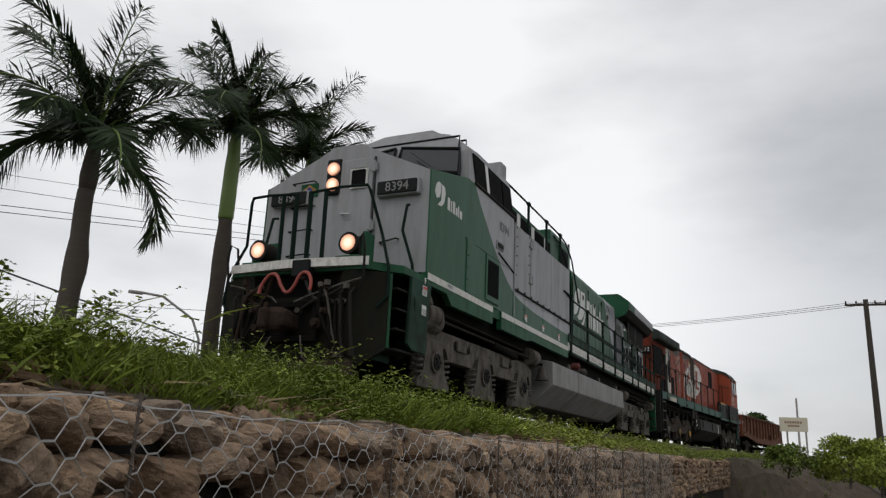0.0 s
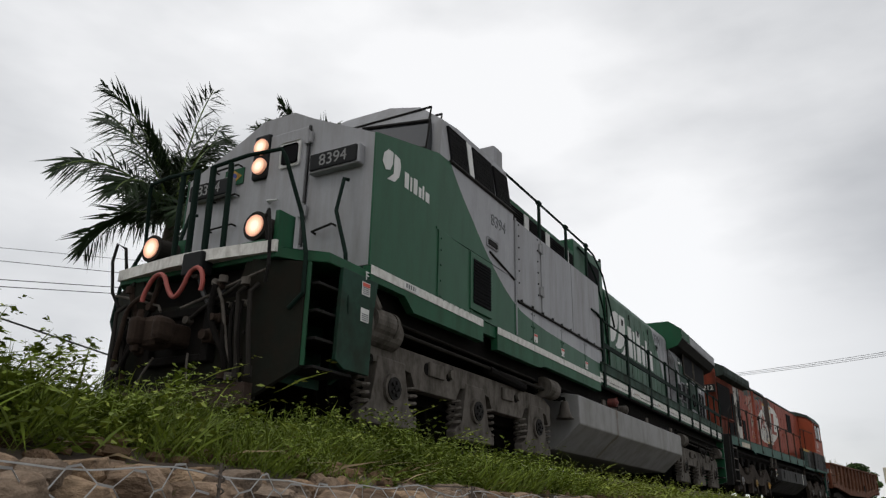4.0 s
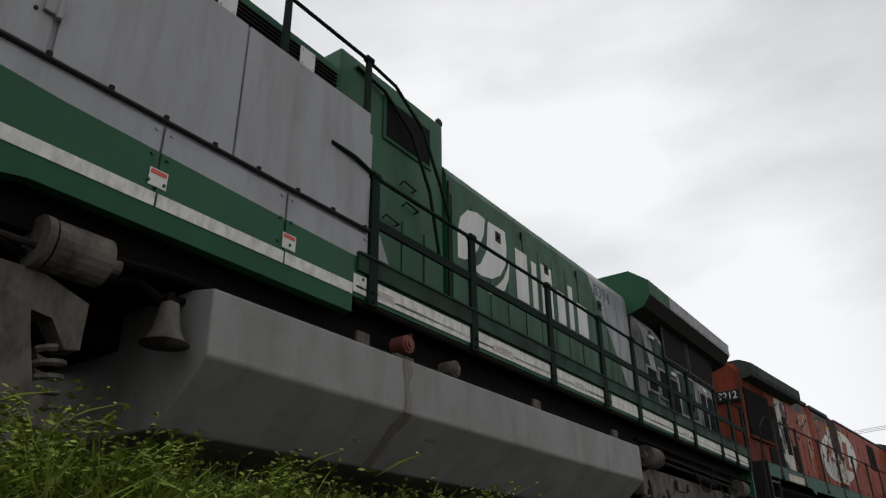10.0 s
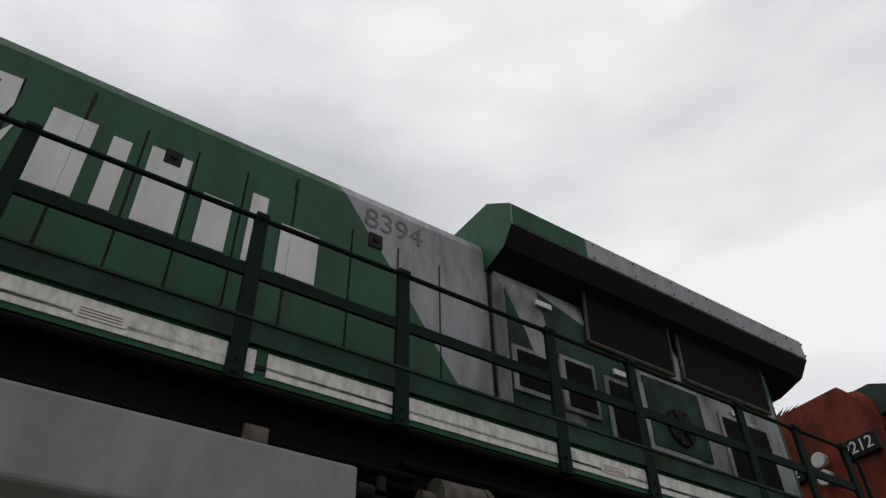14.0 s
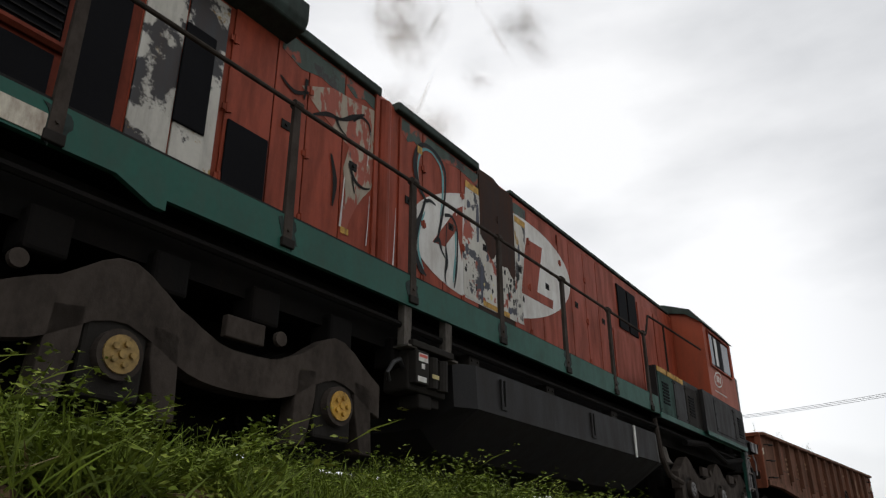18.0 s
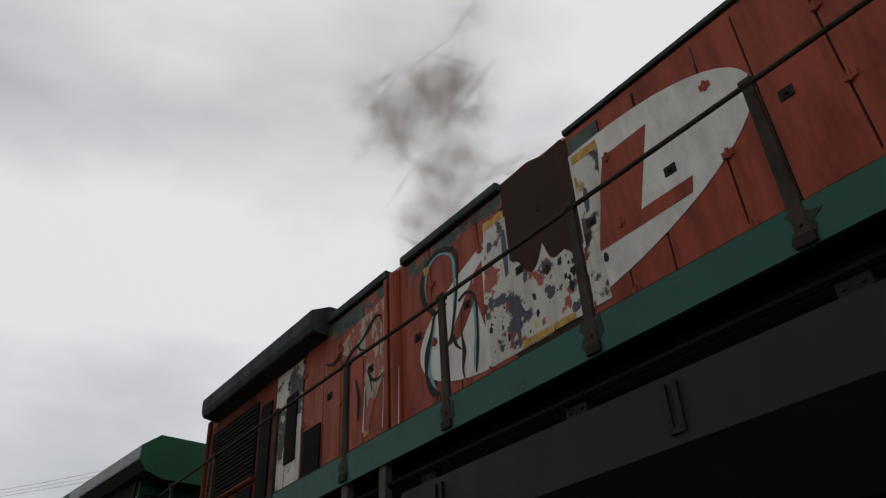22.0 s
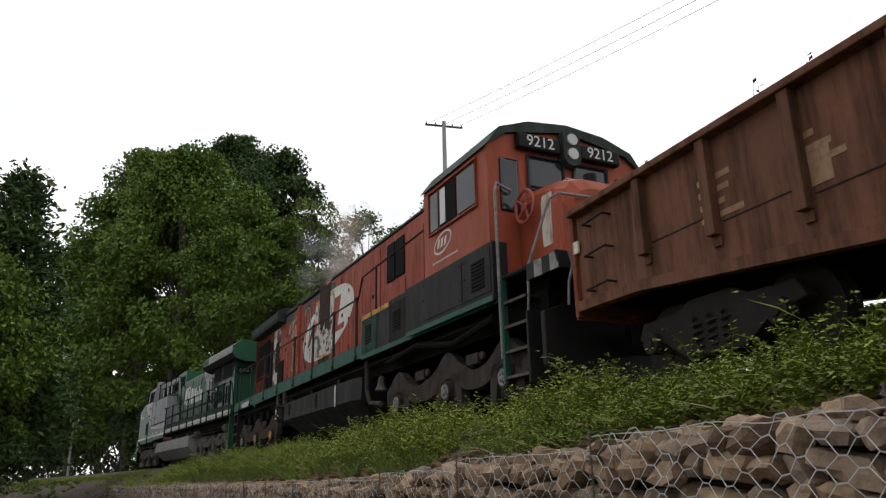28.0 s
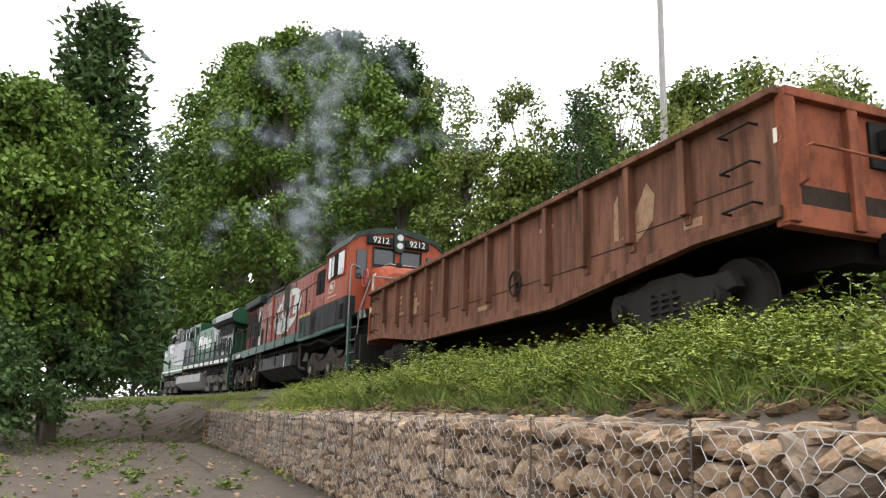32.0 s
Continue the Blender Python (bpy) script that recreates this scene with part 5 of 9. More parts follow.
# equipment cabinet behind the cab: separate panels
for s in (1, -1):
    bm = B()
    box(bm, s * 0.9, s * 1.47, 13.37, 17.44, 1.73, 3.58)
    part("cabinet", bm, grey, LA)
    for y0, y1 in ((13.38, 14.04), (14.06, 15.28), (15.3, 16.44), (16.46, 17.44)):
        bm = B()
        box(bm, s * 1.47, s * 1.497, y0, y1, 1.725, 2.25, 0.005)
        bolts(bm, [(s * 1.5, y, z) for y in (y0 + 0.05, y1 - 0.05) for z in (1.8, 2.0, 2.2)])
        part("lower_panel", bm, livery_cab, LA)
    for y0, y1 in ((13.48, 14.42), (14.46, 15.87), (15.89, 17.42)):
        bm = B()
        box(bm, s * 1.47, s * 1.497, y0, y1, 2.31, 3.58, 0.006)
        dr = part("upper_panel", bm, grey, LA)
        if y0 < 14:
            bolts_bm = B()
            bolts(bolts_bm, [(s * 1.5, y, z) for y in (13.54, 14.3) for z in np.arange(2.58, 3.55, 0.19)])
            part("bolt_row", bolts_bm, dark, dr)
            for z in (2.66, 3.4):
                hb = B()
                box(hb, s * 1.495, s * 1.53, 14.34, 14.46, z - 0.07, z + 0.07, 0.008)
                disc(hb, (s * 1.53, 14.43, z), 0.02, 0.18, "z", 8)
                part("hinge", hb, grey, dr)
    bm = B()
    tube(bm, [(s * 1.51, 13.46, 2.27), (s * 1.51, 17.46, 2.29)], 0.02, 6)
    bolts(bm, [(s * 1.51, y, 2.3) for y in np.arange(13.6, 17.4, 0.42)], 0.022, "z", 0.05)
    part("drip_rail", bm, dark, LA)
    bm = B()
    tube(bm, [(s * 1.5, 13.42, 1.75), (s * 1.5, 13.42, 3.6)], 0.018, 6)
    part("corner_strip", bm, grey, LA)
    # raised hood over the cabinet
    bm = B()
    box(bm, s * 0.3, s * 1.0, 13.37, 17.46, 3.58, 4.4, 0.02)
    part("upper_hood", bm, green, LA)
    bm = B()
    box(bm, s * 1.0, s * 1.008, 13.5, 17.4, 3.86, 4.3)
    sl = part("intake_screen", bm, mesh_black, LA)
    for k in range(9):
        z = 3.88 + k * 0.048
        bm = B()
        box(bm, s * 1.006, s * 1.03, 13.5, 17.4, z, z + 0.012)
        part("slat", bm, dark, sl)
    for y in (13.75, 14.85, 15.85, 16.85):
        bm = B()
        box(bm, s * 1.03, s * 1.045, y, y + 0.2, 3.88, 4.28, 0.004)
        bolts(bm, [(s * 1.046, yy, z) for yy in (y + 0.03, y + 0.17) for z in (3.92, 4.08, 4.24)], 0.01)
        part("cover_plate", bm, white, LA)
    bm = B()
    box(bm, s * 1.0, s * 1.34, 13.4, 17.44, 3.585, 3.66, 0.01)
    part("ledge", bm, green, LA)
    handrail(LA, (13.5, 15.17, 16.52, 17.7), s * 1.18, 3.74, 4.57, rail_green, (), 0.1, 0.04)
    bm = B()
    for dx, e in ((0, 3.1), (0.16, 2.75)):
        tube(bm, [(s * (1.18 - dx), 17.7, 4.57), (s * (1.2 - dx), 18.15, 4.5), (s * (1.24 - dx), 18.6, 4.15), (s * (1.28 - dx), 18.9, 3.5), (s * (1.3 - dx), 19.05, e)], 0.02, 8)
    part("curved_handrail", bm, rail_green, LA)
# tall middle hood with its dark opening
bm = B()
box(bm, -1.0, 1.0, 17.46, 19.34, 1.73, 4.7, 0.03)
part("middle_hood", bm, livery_mid, LA)
for s in (1, -1):
    bm = B()
    box(bm, s * 0.99, s * 1.02, 18.17, 19.08, 3.9, 4.5, 0.01)
    mf = part("opening_frame", bm, green, LA)
    bm = B()
    box(bm, s * 1.021, s * 1.026, 18.22, 19.03, 3.95, 4.45)
    part("opening_screen", bm, mesh_black, mf)
    bm = B()
    box(bm, s * 1.0, s * 1.3, 17.46, 17.68, 1.73, 3.55, 0.01)
    part("end_panel", bm, grey, LA)
    for y0, y1 in ((17.72, 18.1), (18.14, 18.5), (18.54, 18.9), (18.94, 19.3)):
        bm = B()
        box(bm, s * 1.0, s * 1.015, y0, y1, 1.9, 3.0, 0.004)
        part("door", bm, livery_mid, LA)
    for y, z in ((18.5, 3.45), (18.55, 3.2), (18.2, 2.9)):
        bm = B()
        tube(bm, [(s * 1.0, y, z), (s * 1.06, y, z + 0.03), (s * 1.06, y + 0.22, z), (s * 1.0, y + 0.22, z)], 0.012, 5)
        part("grab_iron", bm, dark, LA)
    bm = B()
    disc(bm, (s * 0.97, 19.3, 4.74), 0.06, 0.03, "x", 14)
    disc(bm, (s * 0.97, 19.3, 4.7), 0.02, 0.12, "z", 8)
    part("lifting_eye", bm, dark, LA)
# long hood with its doors
bm = B()
prism(bm, [(-1.03, 1.73), (1.03, 1.73), (1.03, 4.0), (0.98, 4.12), (0.86, 4.19), (0.6, 4.22), (-0.6, 4.22), (-0.86, 4.19), (-0.98, 4.12), (-1.03, 4.0)], 19.36, 24.95, "y")
part("long_hood", bm, livery_hood, LA, smooth=False)
SEAMS = (19.44, 19.87, 20.27, 20.7, 21.16, 21.6, 22.01, 22.43, 22.87, 23.43, 23.9, 24.35, 24.85)
for s in (1, -1):
    for k, (y0, y1) in enumerate(zip(SEAMS, SEAMS[1:])):
        bm = B()
        box(bm, s * 1.03, s * 1.05, y0 + 0.009, y1 - 0.009, 1.95, 3.76 if y0 < 22.8 else 3.6, 0.004)
        dr = part("hood_door", bm, livery_hood, LA)
        if k in (2, 5, 9):
            bm = B()
            box(bm, s * 1.05, s * 1.062, y0 + 0.16, y0 + 0.3, 3.48, 3.64, 0.008)
            disc(bm, (s * 1.065, y0 + 0.23, 3.57), 0.03, 0.03, sides=10)
            part("latch", bm, board_black, dr)
    bm = B()
    box(bm, s * 1.03, s * 1.055, 19.4, 24.9, 1.8, 1.92, 0.006)
    part("door_sill", bm, green, LA)
    for y in SEAMS[1:-1]:
        bm = B()
        box(bm, s * 1.03, s * 1.036, y - 0.0085, y + 0.0085, 1.95, 3.76 if y < 22.8 else 3.6)
        part("door_gap", bm, board_black, LA)
    for y in (19.38, 21.16, 22.87, 24.93):
        bm = B()
        tube(bm, [(s * 1.045, y, 1.74), (s * 1.045, y, 3.9)], 0.014, 6)
        part("hood_strip", bm, dark, LA)
bm = B()
shape(bm, [(19.55, 2.93), (19.55, 3.25), (19.62, 3.5), (19.78, 3.66), (20.0, 3.72), (20.19, 3.7), (20.14, 3.45), (20.0, 3.2), (19.85, 3.03), (19.7, 2.95)], 1.052, 0.006)
shape(bm, [(20.26, 3.7), (20.69, 3.72), (20.71, 3.45), (20.66, 3.22), (20.52, 3.02), (20.3, 2.9), (20.05, 2.86), (19.86, 2.9), (20.05, 3.02), (20.2, 3.25)], 1.052, 0.006)
shape(bm, [(20.04, 2.74), (20.25, 2.68), (20.45, 2.72), (20.62, 2.85), (20.73, 3.05), (20.77, 3.3), (20.72, 3.2), (20.6, 3.0), (20.42, 2.84), (20.2, 2.76)], 1.052, 0.006)
part("leaf_emblem", bm, white, LA, "large white two-leaf emblem on the hood doors")
y = 20.94
for w, h, gap in ((0.32, 0.74, 0.06), (0.14, 0.7, 0.08), (0.32, 0.76, 0.08), (0.24, 0.5, 0.08), (0.14, 0.7, 0.08), (0.34, 0.5, 0.0)):
    bm = B()
    box(bm, 1.052, 1.058, y, y + w, 2.84, 2.84 + h)
    part("letter_bar", bm, white, LA, "large white plain lettering bar")
    y += w + gap + 0.06
text_mesh("8394", 0.32, number_dark, side_text(1.033, 23.86, 3.82), LA)
# radiator section with its overhanging wings
bm = B()
prism(bm, [(-1.2, 1.73), (1.2, 1.73), (1.2, 3.5), (1.02, 3.9), (-1.02, 3.9), (-1.2, 3.5)], 24.97, 29.0, "y")
# body colour holds the shade below the wings along with soot
part("radiator_body", bm, [sooty_shaded_grey, green], LA)
bm = B()
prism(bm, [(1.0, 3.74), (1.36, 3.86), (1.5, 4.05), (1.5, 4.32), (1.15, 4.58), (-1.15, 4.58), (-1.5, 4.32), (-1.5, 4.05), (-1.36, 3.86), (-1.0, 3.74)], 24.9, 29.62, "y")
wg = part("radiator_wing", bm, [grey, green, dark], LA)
# faces turned down are coloured dark: soot plus the underside's shade as paint
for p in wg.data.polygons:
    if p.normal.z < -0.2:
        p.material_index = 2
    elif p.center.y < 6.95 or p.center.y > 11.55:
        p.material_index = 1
for s in (1, -1):
    bm = B()
    box(bm, s * 1.502, s * 1.51, 25.9, 29.6, 4.06, 4.31)
    bolts(bm, [(s * 1.515, y, z) for y in np.arange(26.0, 29.6, 0.3) for z in (4.1, 4.27)], 0.013)
    part("wing_edge", bm, grey, LA)
    bm = B()
    box(bm, s * 1.502, s * 1.508, 24.92, 25.89, 4.06, 4.31)
    part("wing_edge", bm, green, LA)
    for y0, y1 in ((26.0, 27.3), (27.4, 28.92)):
        bm = B()
        prism(bm, [(y0, 3.22), (y1 - 0.06, 3.22), (y1, 3.84), (y0 + 0.04, 3.84)], s * 1.19, s * 1.235)
        scn = part("radiator_screen", bm, mesh_black, LA)
        bm = B()
        tube(bm, [(s * 1.235, y0, 3.22), (s * 1.235, y1 - 0.06, 3.22), (s * 1.235, y1, 3.84), (s * 1.235, y0 + 0.04, 3.84), (s * 1.235, y0, 3.22)], 0.022, 6)
        part("screen_frame", bm, bogie_grey, scn)
    for y0, y1, z0, z1 in ((25.06, 25.46, 2.45, 2.82), (25.64, 25.98, 2.42, 2.9), (26.2, 26.55, 2.1, 2.85), (27.9, 28.2, 2.2, 2.93), (28.3, 28.65, 2.2, 2.93)):
        bm = B()
        box(bm, s * 1.2, s * 1.225, y0 - 0.05, y1 + 0.05, z0 - 0.05, z1 + 0.05, 0.008)
        pf = part("panel_frame", bm, sooty_shaded_grey, LA)
        bm = B()
        box(bm, s * 1.226, s * 1.232, y0, y1, z0, z1)
        part("panel_opening", bm, mesh_black, pf)
    bm = B()
    prism(bm, [(26.0, 1.9), (26.6, 1.9), (26.6, 3.0), (26.2, 3.35), (25.4, 3.6), (25.55, 3.0)], s * 1.2, s * 1.206)
    part("green_flash", bm, pilot_green, LA)
    bm = B()
    prism(bm, [(24.99, 2.0), (25.62, 2.0), (25.2, 3.1), (24.99, 3.5)], s * 1.2, s * 1.205)
    part("green_flash", bm, pilot_green, LA)
    bm = B()
    box(bm, s * 1.21, s * 1.217, 26.72, 27.56, 2.32, 3.08, 0.01)
    part("recess_panel", bm, pilot_green, LA)
    bm = B()
    disc(bm, (s * 1.22, 27.15, 2.6), 0.2, 0.05, "x", 20)
    disc(bm, (s * 1.25, 27.15, 2.6), 0.07, 0.06, "x", 14)
    for k in range(6):
        a = k * math.pi / 3
        tube(bm, [(s * 1.25, 27.15, 2.6), (s * 1.25, 27.15 + 0.19 * math.cos(a), 2.6 + 0.19 * math.sin(a))], 0.02, 5)
    part("blower", bm, dark, LA)
    bm = B()
    box(bm, s * 1.2, s * 1.212, 26.6, 27.4, 2.0, 3.0, 0.005)
    part("blower_panel", bm, sooty_shaded_grey, LA)
    for y, z in ((25.35, 3.42), (26.3, 2.95), (28.1, 3.0)):
        bm = B()
        box(bm, s * 1.21, s * 1.238, y, y + 0.2, z, z + 0.06)
        part("plate", bm, white, LA)
bm = B()
box(bm, -1.2, 1.2, 28.98, 29.05, 1.73, 3.9, 0.01)
part("rear_end", bm, green, LA)
bm = B()
box(bm, 0.55, 1.15, 29.05, 29.12, 3.3, 3.56, 0.02)
nb = part("number_board", bm, board_black, LA)
text_mesh("8394", 0.2, board_text, Matrix.Translation((0.85, 29.125, 3.43)) @ Matrix(((-1, 0, 0, 0), (0, 0, 1, 0), (0, 1, 0, 0), (0, 0, 0, 1))), nb)
bm = B()
prism(bm, [(1.05, 0.2), (1.5, 0.35), (1.5, 1.7), (1.05, 1.7)], 29.7, 29.78, "y")
prism(bm, [(-1.05, 0.2), (-1.5, 0.35), (-1.5, 1.7), (-1.05, 1.7)], 29.7, 29.78, "y")
box(bm, -1.1, 1.1, 29.72, 29.8, 0.3, 1.7)
part("rear_pilot", bm, green, LA)
for s in (1, -1):
    for k in range(4):
        bm = B()
        box(bm, s * 1.0, s * 1.48, 29.3, 29.68, 0.45 + 0.3 * k, 0.48 + 0.3 * k)
        part("step", bm, dark, LA)
    bm = B()
    prism(bm, [(17.3, 1.86), (29.8, 1.86), (29.8, 2.02), (17.3, 2.02)], *sorted((s * 1.5, s * 1.525)))
    prism(bm, [(17.3, 2.02), (29.8, 2.02), (29.8, 2.04), (17.3, 2.04)], *sorted((s * 1.47, s * 1.54)))
    part("toe_board", bm, pilot_green, LA, "dark green toe board along the walkway")
    handrail(LA, (17.5, 19.15, 20.92, 22.47, 23.68, 25.2, 26.2, 27.78, 28.75, 29.65), s * 1.5, 1.72, 2.89, rail_green, (2.41,), 0.14, 0.062)
    bm = B()
    tube(bm, [(s * 1.5, 16.9, 2.98), (s * 1.52, 17.2, 2.96), (s * 1.51, 17.5, 2.9)], 0.022, 8)
    tube(bm, [(s * 1.51, 29.65, 2.9), (s * 1.5, 29.9, 2.8), (s * 1.45, 30.0, 2.0), (s * 1.4, 30.0, 1.2), (s * 1.3, 29.9, 0.8)], 0.022, 8)
    part("end_handrail", bm, rail_green, LA)
    for y, z in ((14.14, 1.78), (15.3, 1.77), (16.5, 1.76)):
        bm = B()
        box(bm, s * 1.5, s * 1.504, y - 0.07, y + 0.07, z, z + 0.13)
        st = part("sticker", bm, white, LA)
        bm = B()
        box(bm, s * 1.505, s * 1.508, y - 0.06, y + 0.06, z + 0.09, z + 0.12)
        part("heading_bar", bm, label_red, st)
# fuel tank, bell, bogies, pipes
bm = B()
prism(bm, [(-1.3, 1.25), (-1.56, 1.2), (-1.57, 0.72), (-1.1, 0.3), (1.1, 0.3), (1.57, 0.72), (1.56, 1.2), (1.3, 1.25)], 15.82, 23.35, "y", bev=0.02)
part("fuel_tank", bm, tank_grey, LA, "smooth grey angular fuel tank")
bm = B()
tube(bm, [(1.3, 23.1, 1.12), (1.35, 23.45, 1.12), (1.35, 23.9, 1.1), (1.3, 24.1, 1.25)], 0.03, 8)
disc(bm, (1.36, 23.5, 1.14), 0.055, 0.12, "y", 12)
disc(bm, (1.38, 23.62, 1.2), 0.035, 0.1, "z", 10)
part("drain_valve", bm, bogie_dark, LA)
for y in (17.35, 20.4, 22.6):
    bm = B()
    box(bm, 1.46, 1.5, y, y + 0.16, 1.22, 1.33, 0.01)
    part("tank_plate", bm, bogie_grey, LA)
bm = B()
disc(bm, (1.46, 18.75, 1.3), 0.085, 0.16, "x", 18)
disc(bm, (1.55, 18.75, 1.3), 0.06, 0.02, "x", 16)
disc(bm, (1.56, 18.75, 1.3), 0.035, 0.02, "x", 12)
part("sight_gauge", bm, bogie_grey, LA, "round grey gauge on the tank's edge")
bm = B()
box(bm, 1.4, 1.54, 17.83, 18.08, 1.2, 1.24, 0.008)
part("filler_base", bm, bogie_grey, LA)
bm = B()
disc(bm, (1.5, 17.95, 1.34), 0.085, 0.16, "x", 20)
disc(bm, (1.585, 17.95, 1.34), 0.06, 0.02, "x", 16)
disc(bm, (1.6, 17.95, 1.34), 0.03, 0.02, "x", 12)
tube(bm, [(1.56, 17.99, 1.41), (1.58, 17.99, 1.45)], 0.012, 6)
part("fuel_filler", bm, filler_red, LA, "dull red fuel filler cap")
# fuel that has run down the tank below its filler
bm = B()
for x0, z0, x1, z1 in ((1.563, 1.2, 1.573, 0.72), (1.573, 0.72, 1.12, 0.316)):
    edge = [(17.95 + 0.07 * noise.noise(Vector((q * 2.3, z0, 1))) - 0.05, q) for q in np.linspace(0, 1, 9)] + [(17.95 + 0.07 * noise.noise(Vector((q * 2.9, z0, 4))) + 0.05, q) for q in np.linspace(1, 0, 9)]
    vs = [bm.verts.new((x0 + (x1 - x0) * q + 0.002, y, z0 + (z1 - z0) * q - 0.002)) for y, q in edge]
    for k in range(8):
        bm.faces.new((vs[k], vs[k + 1], vs[16 - k], vs[17 - k]))
part("fuel_stain", bm, fuel_stain, LA, "brown fuel stain running down the tank")
bell(LA, 1.38, 15.62, 0.78)
bogie(LA, (10.4, 12.43, 14.49), 0.53, 1.32, bogie_grey, (dark, dark, dark), "box")
bogie(LA, (24.6, 26.66, 28.7), 0.53, 1.32, bogie_grey, (dark, dark, dark), "box")
brake_gear(LA, 10.0, 14.95, 1.16, 1.38)
brake_gear(LA, 24.2, 29.1, 1.16, 1.38)
bm = B()
for y0 in (26.0, 27.2):
    for k in range(26):
        a = k / 25
        c = (1.46, y0 + 1.1 * a, 1.3 - 1.1 * a * (1 - a) * 1.5)
        disc(bm, c, 0.03, 0.014, "x" if k % 2 else "z", 8)
part("safety_chain", bm, bogie_dark, LA)
bm = B()
for y in np.arange(12.9, 17.0, 0.5):
    tube(bm, [(1.2, y, 1.25), (1.3, y + 0.2, 1.1), (1.2, y + 0.5, 1.2)], 0.03, 6)
tube(bm, [(1.36, 12.75, 1.13), (1.36, 13.95, 1.06)], 0.065, 10)
tube(bm, [(1.36, 26.2, 1.13), (1.36, 27.4, 1.06)], 0.065, 10)
tube(bm, [(1.4, 14.95, 1.2), (1.35, 15.6, 1.28), (1.35, 23.9, 1.32)], 0.025, 6)
tube(bm, [(1.35, 23.8, 1.4), (1.35, 29.5, 1.4)], 0.03, 6)
part("pipework", bm, under, LA)

# ---- orange locomotive ----
Y_OFF[0] = 40.0
loco_b = thing("diesel_locomotive", "weathered orange-red locomotive with teal sill, peeling white emblem and smoking stack", "locomotive", "train vehicles")
LB = loco_b
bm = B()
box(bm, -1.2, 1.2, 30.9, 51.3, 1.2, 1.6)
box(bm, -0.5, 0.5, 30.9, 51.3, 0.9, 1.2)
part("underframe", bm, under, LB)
bm = B()
box(bm, -1.46, 1.46, 31.0, 51.3, 1.9, 1.93)
part("walkway", bm, dark, LB)
for s in (1, -1):
    bm = B()
    prism(bm, [(30.95, 1.9), (30.95, 1.62), (34.0, 1.62), (34.3, 1.5), (34.4, 1.5), (34.4, 1.58), (44.6, 1.62), (44.6, 1.92)], s * 1.42, s * 1.47)
    part("side_sill", bm, teal, LB)
    bm = B()
    prism(bm, [(44.6, 1.56), (44.6, 2.5), (46.2, 2.5), (46.2, 2.52), (47.2, 2.52), (47.2, 1.56)], s * 1.3, s * 1.47)
    part("side_cabinet", bm, tank_black, LB)
    for y0, y1, z0, z1, mm in ((44.65, 45.5, 1.66, 2.4, teal_grimed), (45.55, 46.2, 1.66, 2.4, tank_black), (46.25, 47.4, 1.66, 2.42, bogie_dark), (47.0, 47.9, 1.7, 2.44, tank_black)):
        bm = B()
        box(bm, s * 1.468, s * 1.482, y0, y1, z0, z1, 0.006)
        bolts(bm, [(s * 1.483, y, z) for y in (y0 + 0.05, y1 - 0.05) for z in (z0 + 0.06, z1 - 0.06)])
        part("cabinet_panel", bm, mm, LB)
    bm = B()
    box(bm, s * 1.465, s * 1.486, 44.6, 50.45, 1.56, 1.66, 0.006)
    part("cabinet_sill", bm, teal, LB)
    bm = B()
    prism(bm, [(47.2, 1.66), (47.2, 2.5), (50.44, 2.5), (50.44, 1.6), (50.2, 1.56), (49.9, 1.66)], s * 1.3, s * 1.562)
    part("cab_skirt", bm, tank_black, LB, "sooty black skirt below the cab")
    for y0, y1 in ((47.95, 49.45), (49.5, 50.38)):
        bm = B()
        box(bm, s * 1.56, s * 1.574, y0, y1, 1.74, 2.44, 0.006)
        bolts(bm, [(s * 1.576, y, z) for y in (y0 + 0.06, y1 - 0.06) for z in (1.8, 2.1, 2.38)], 0.016)
        part("skirt_panel", bm, tank_black, LB)
    bm = B()
    for k in range(8):
        box(bm, s * 1.572, s * 1.59, 49.8, 50.2, 1.84 + k * 0.06, 1.87 + k * 0.06)
    part("louvre", bm, mesh_black, LB)
    bm = B()
    box(bm, s * 1.555, s * 1.578, 47.2, 50.42, 1.58, 1.67, 0.006)
    part("skirt_sill", bm, teal, LB)
    for y0 in (44.85, 46.4):
        bm = B()
        for k in range(7):
            box(bm, s * 1.48, s * 1.495, y0, y0 + 0.34, 1.85 + k * 0.06, 1.88 + k * 0.06)
        part("louvre", bm, mesh_black, LB)
    bm = B()
    for y0, y1 in ((44.65, 45.15), (45.22, 45.7), (45.75, 46.15)):
        box(bm, s * 1.473, s * 1.49, y0, y1, 2.4, 2.5, 0.01)
    part("yellow_edge", bm, yellow, LB)
    handrail(LB, (31.85, 33.56, 35.54, 37.28, 39.08, 40.88, 42.6, 44.2), s * 1.45, 1.92, 2.98, bogie_dust, (), 0.28, 0.05)
    for k, y in enumerate((31.85, 33.56, 35.54, 37.28, 39.08, 40.88, 42.6, 44.2)):
        bm = B()
        box(bm, *sorted((s * 1.455, s * 1.5)), y - 0.07, y + 0.07, 1.62, 1.7, 0.008)
        part("foot_bracket", bm, bogie_dark, LB)
        bm = B()
        shape(bm, [(y + (0.1 + 0.09 * noise.noise(Vector((k * 3.1, 2 * q, s)))) * math.cos(q), 1.77 + (0.15 + 0.09 * noise.noise(Vector((q * 2.7, k * 2.3, s)))) * max(-0.95, min(0.9, math.sin(q)))) for q in np.linspace(0, 2 * math.pi, 22, endpoint=False)], 1.4715 if s > 0 else -1.4745, 0.003)
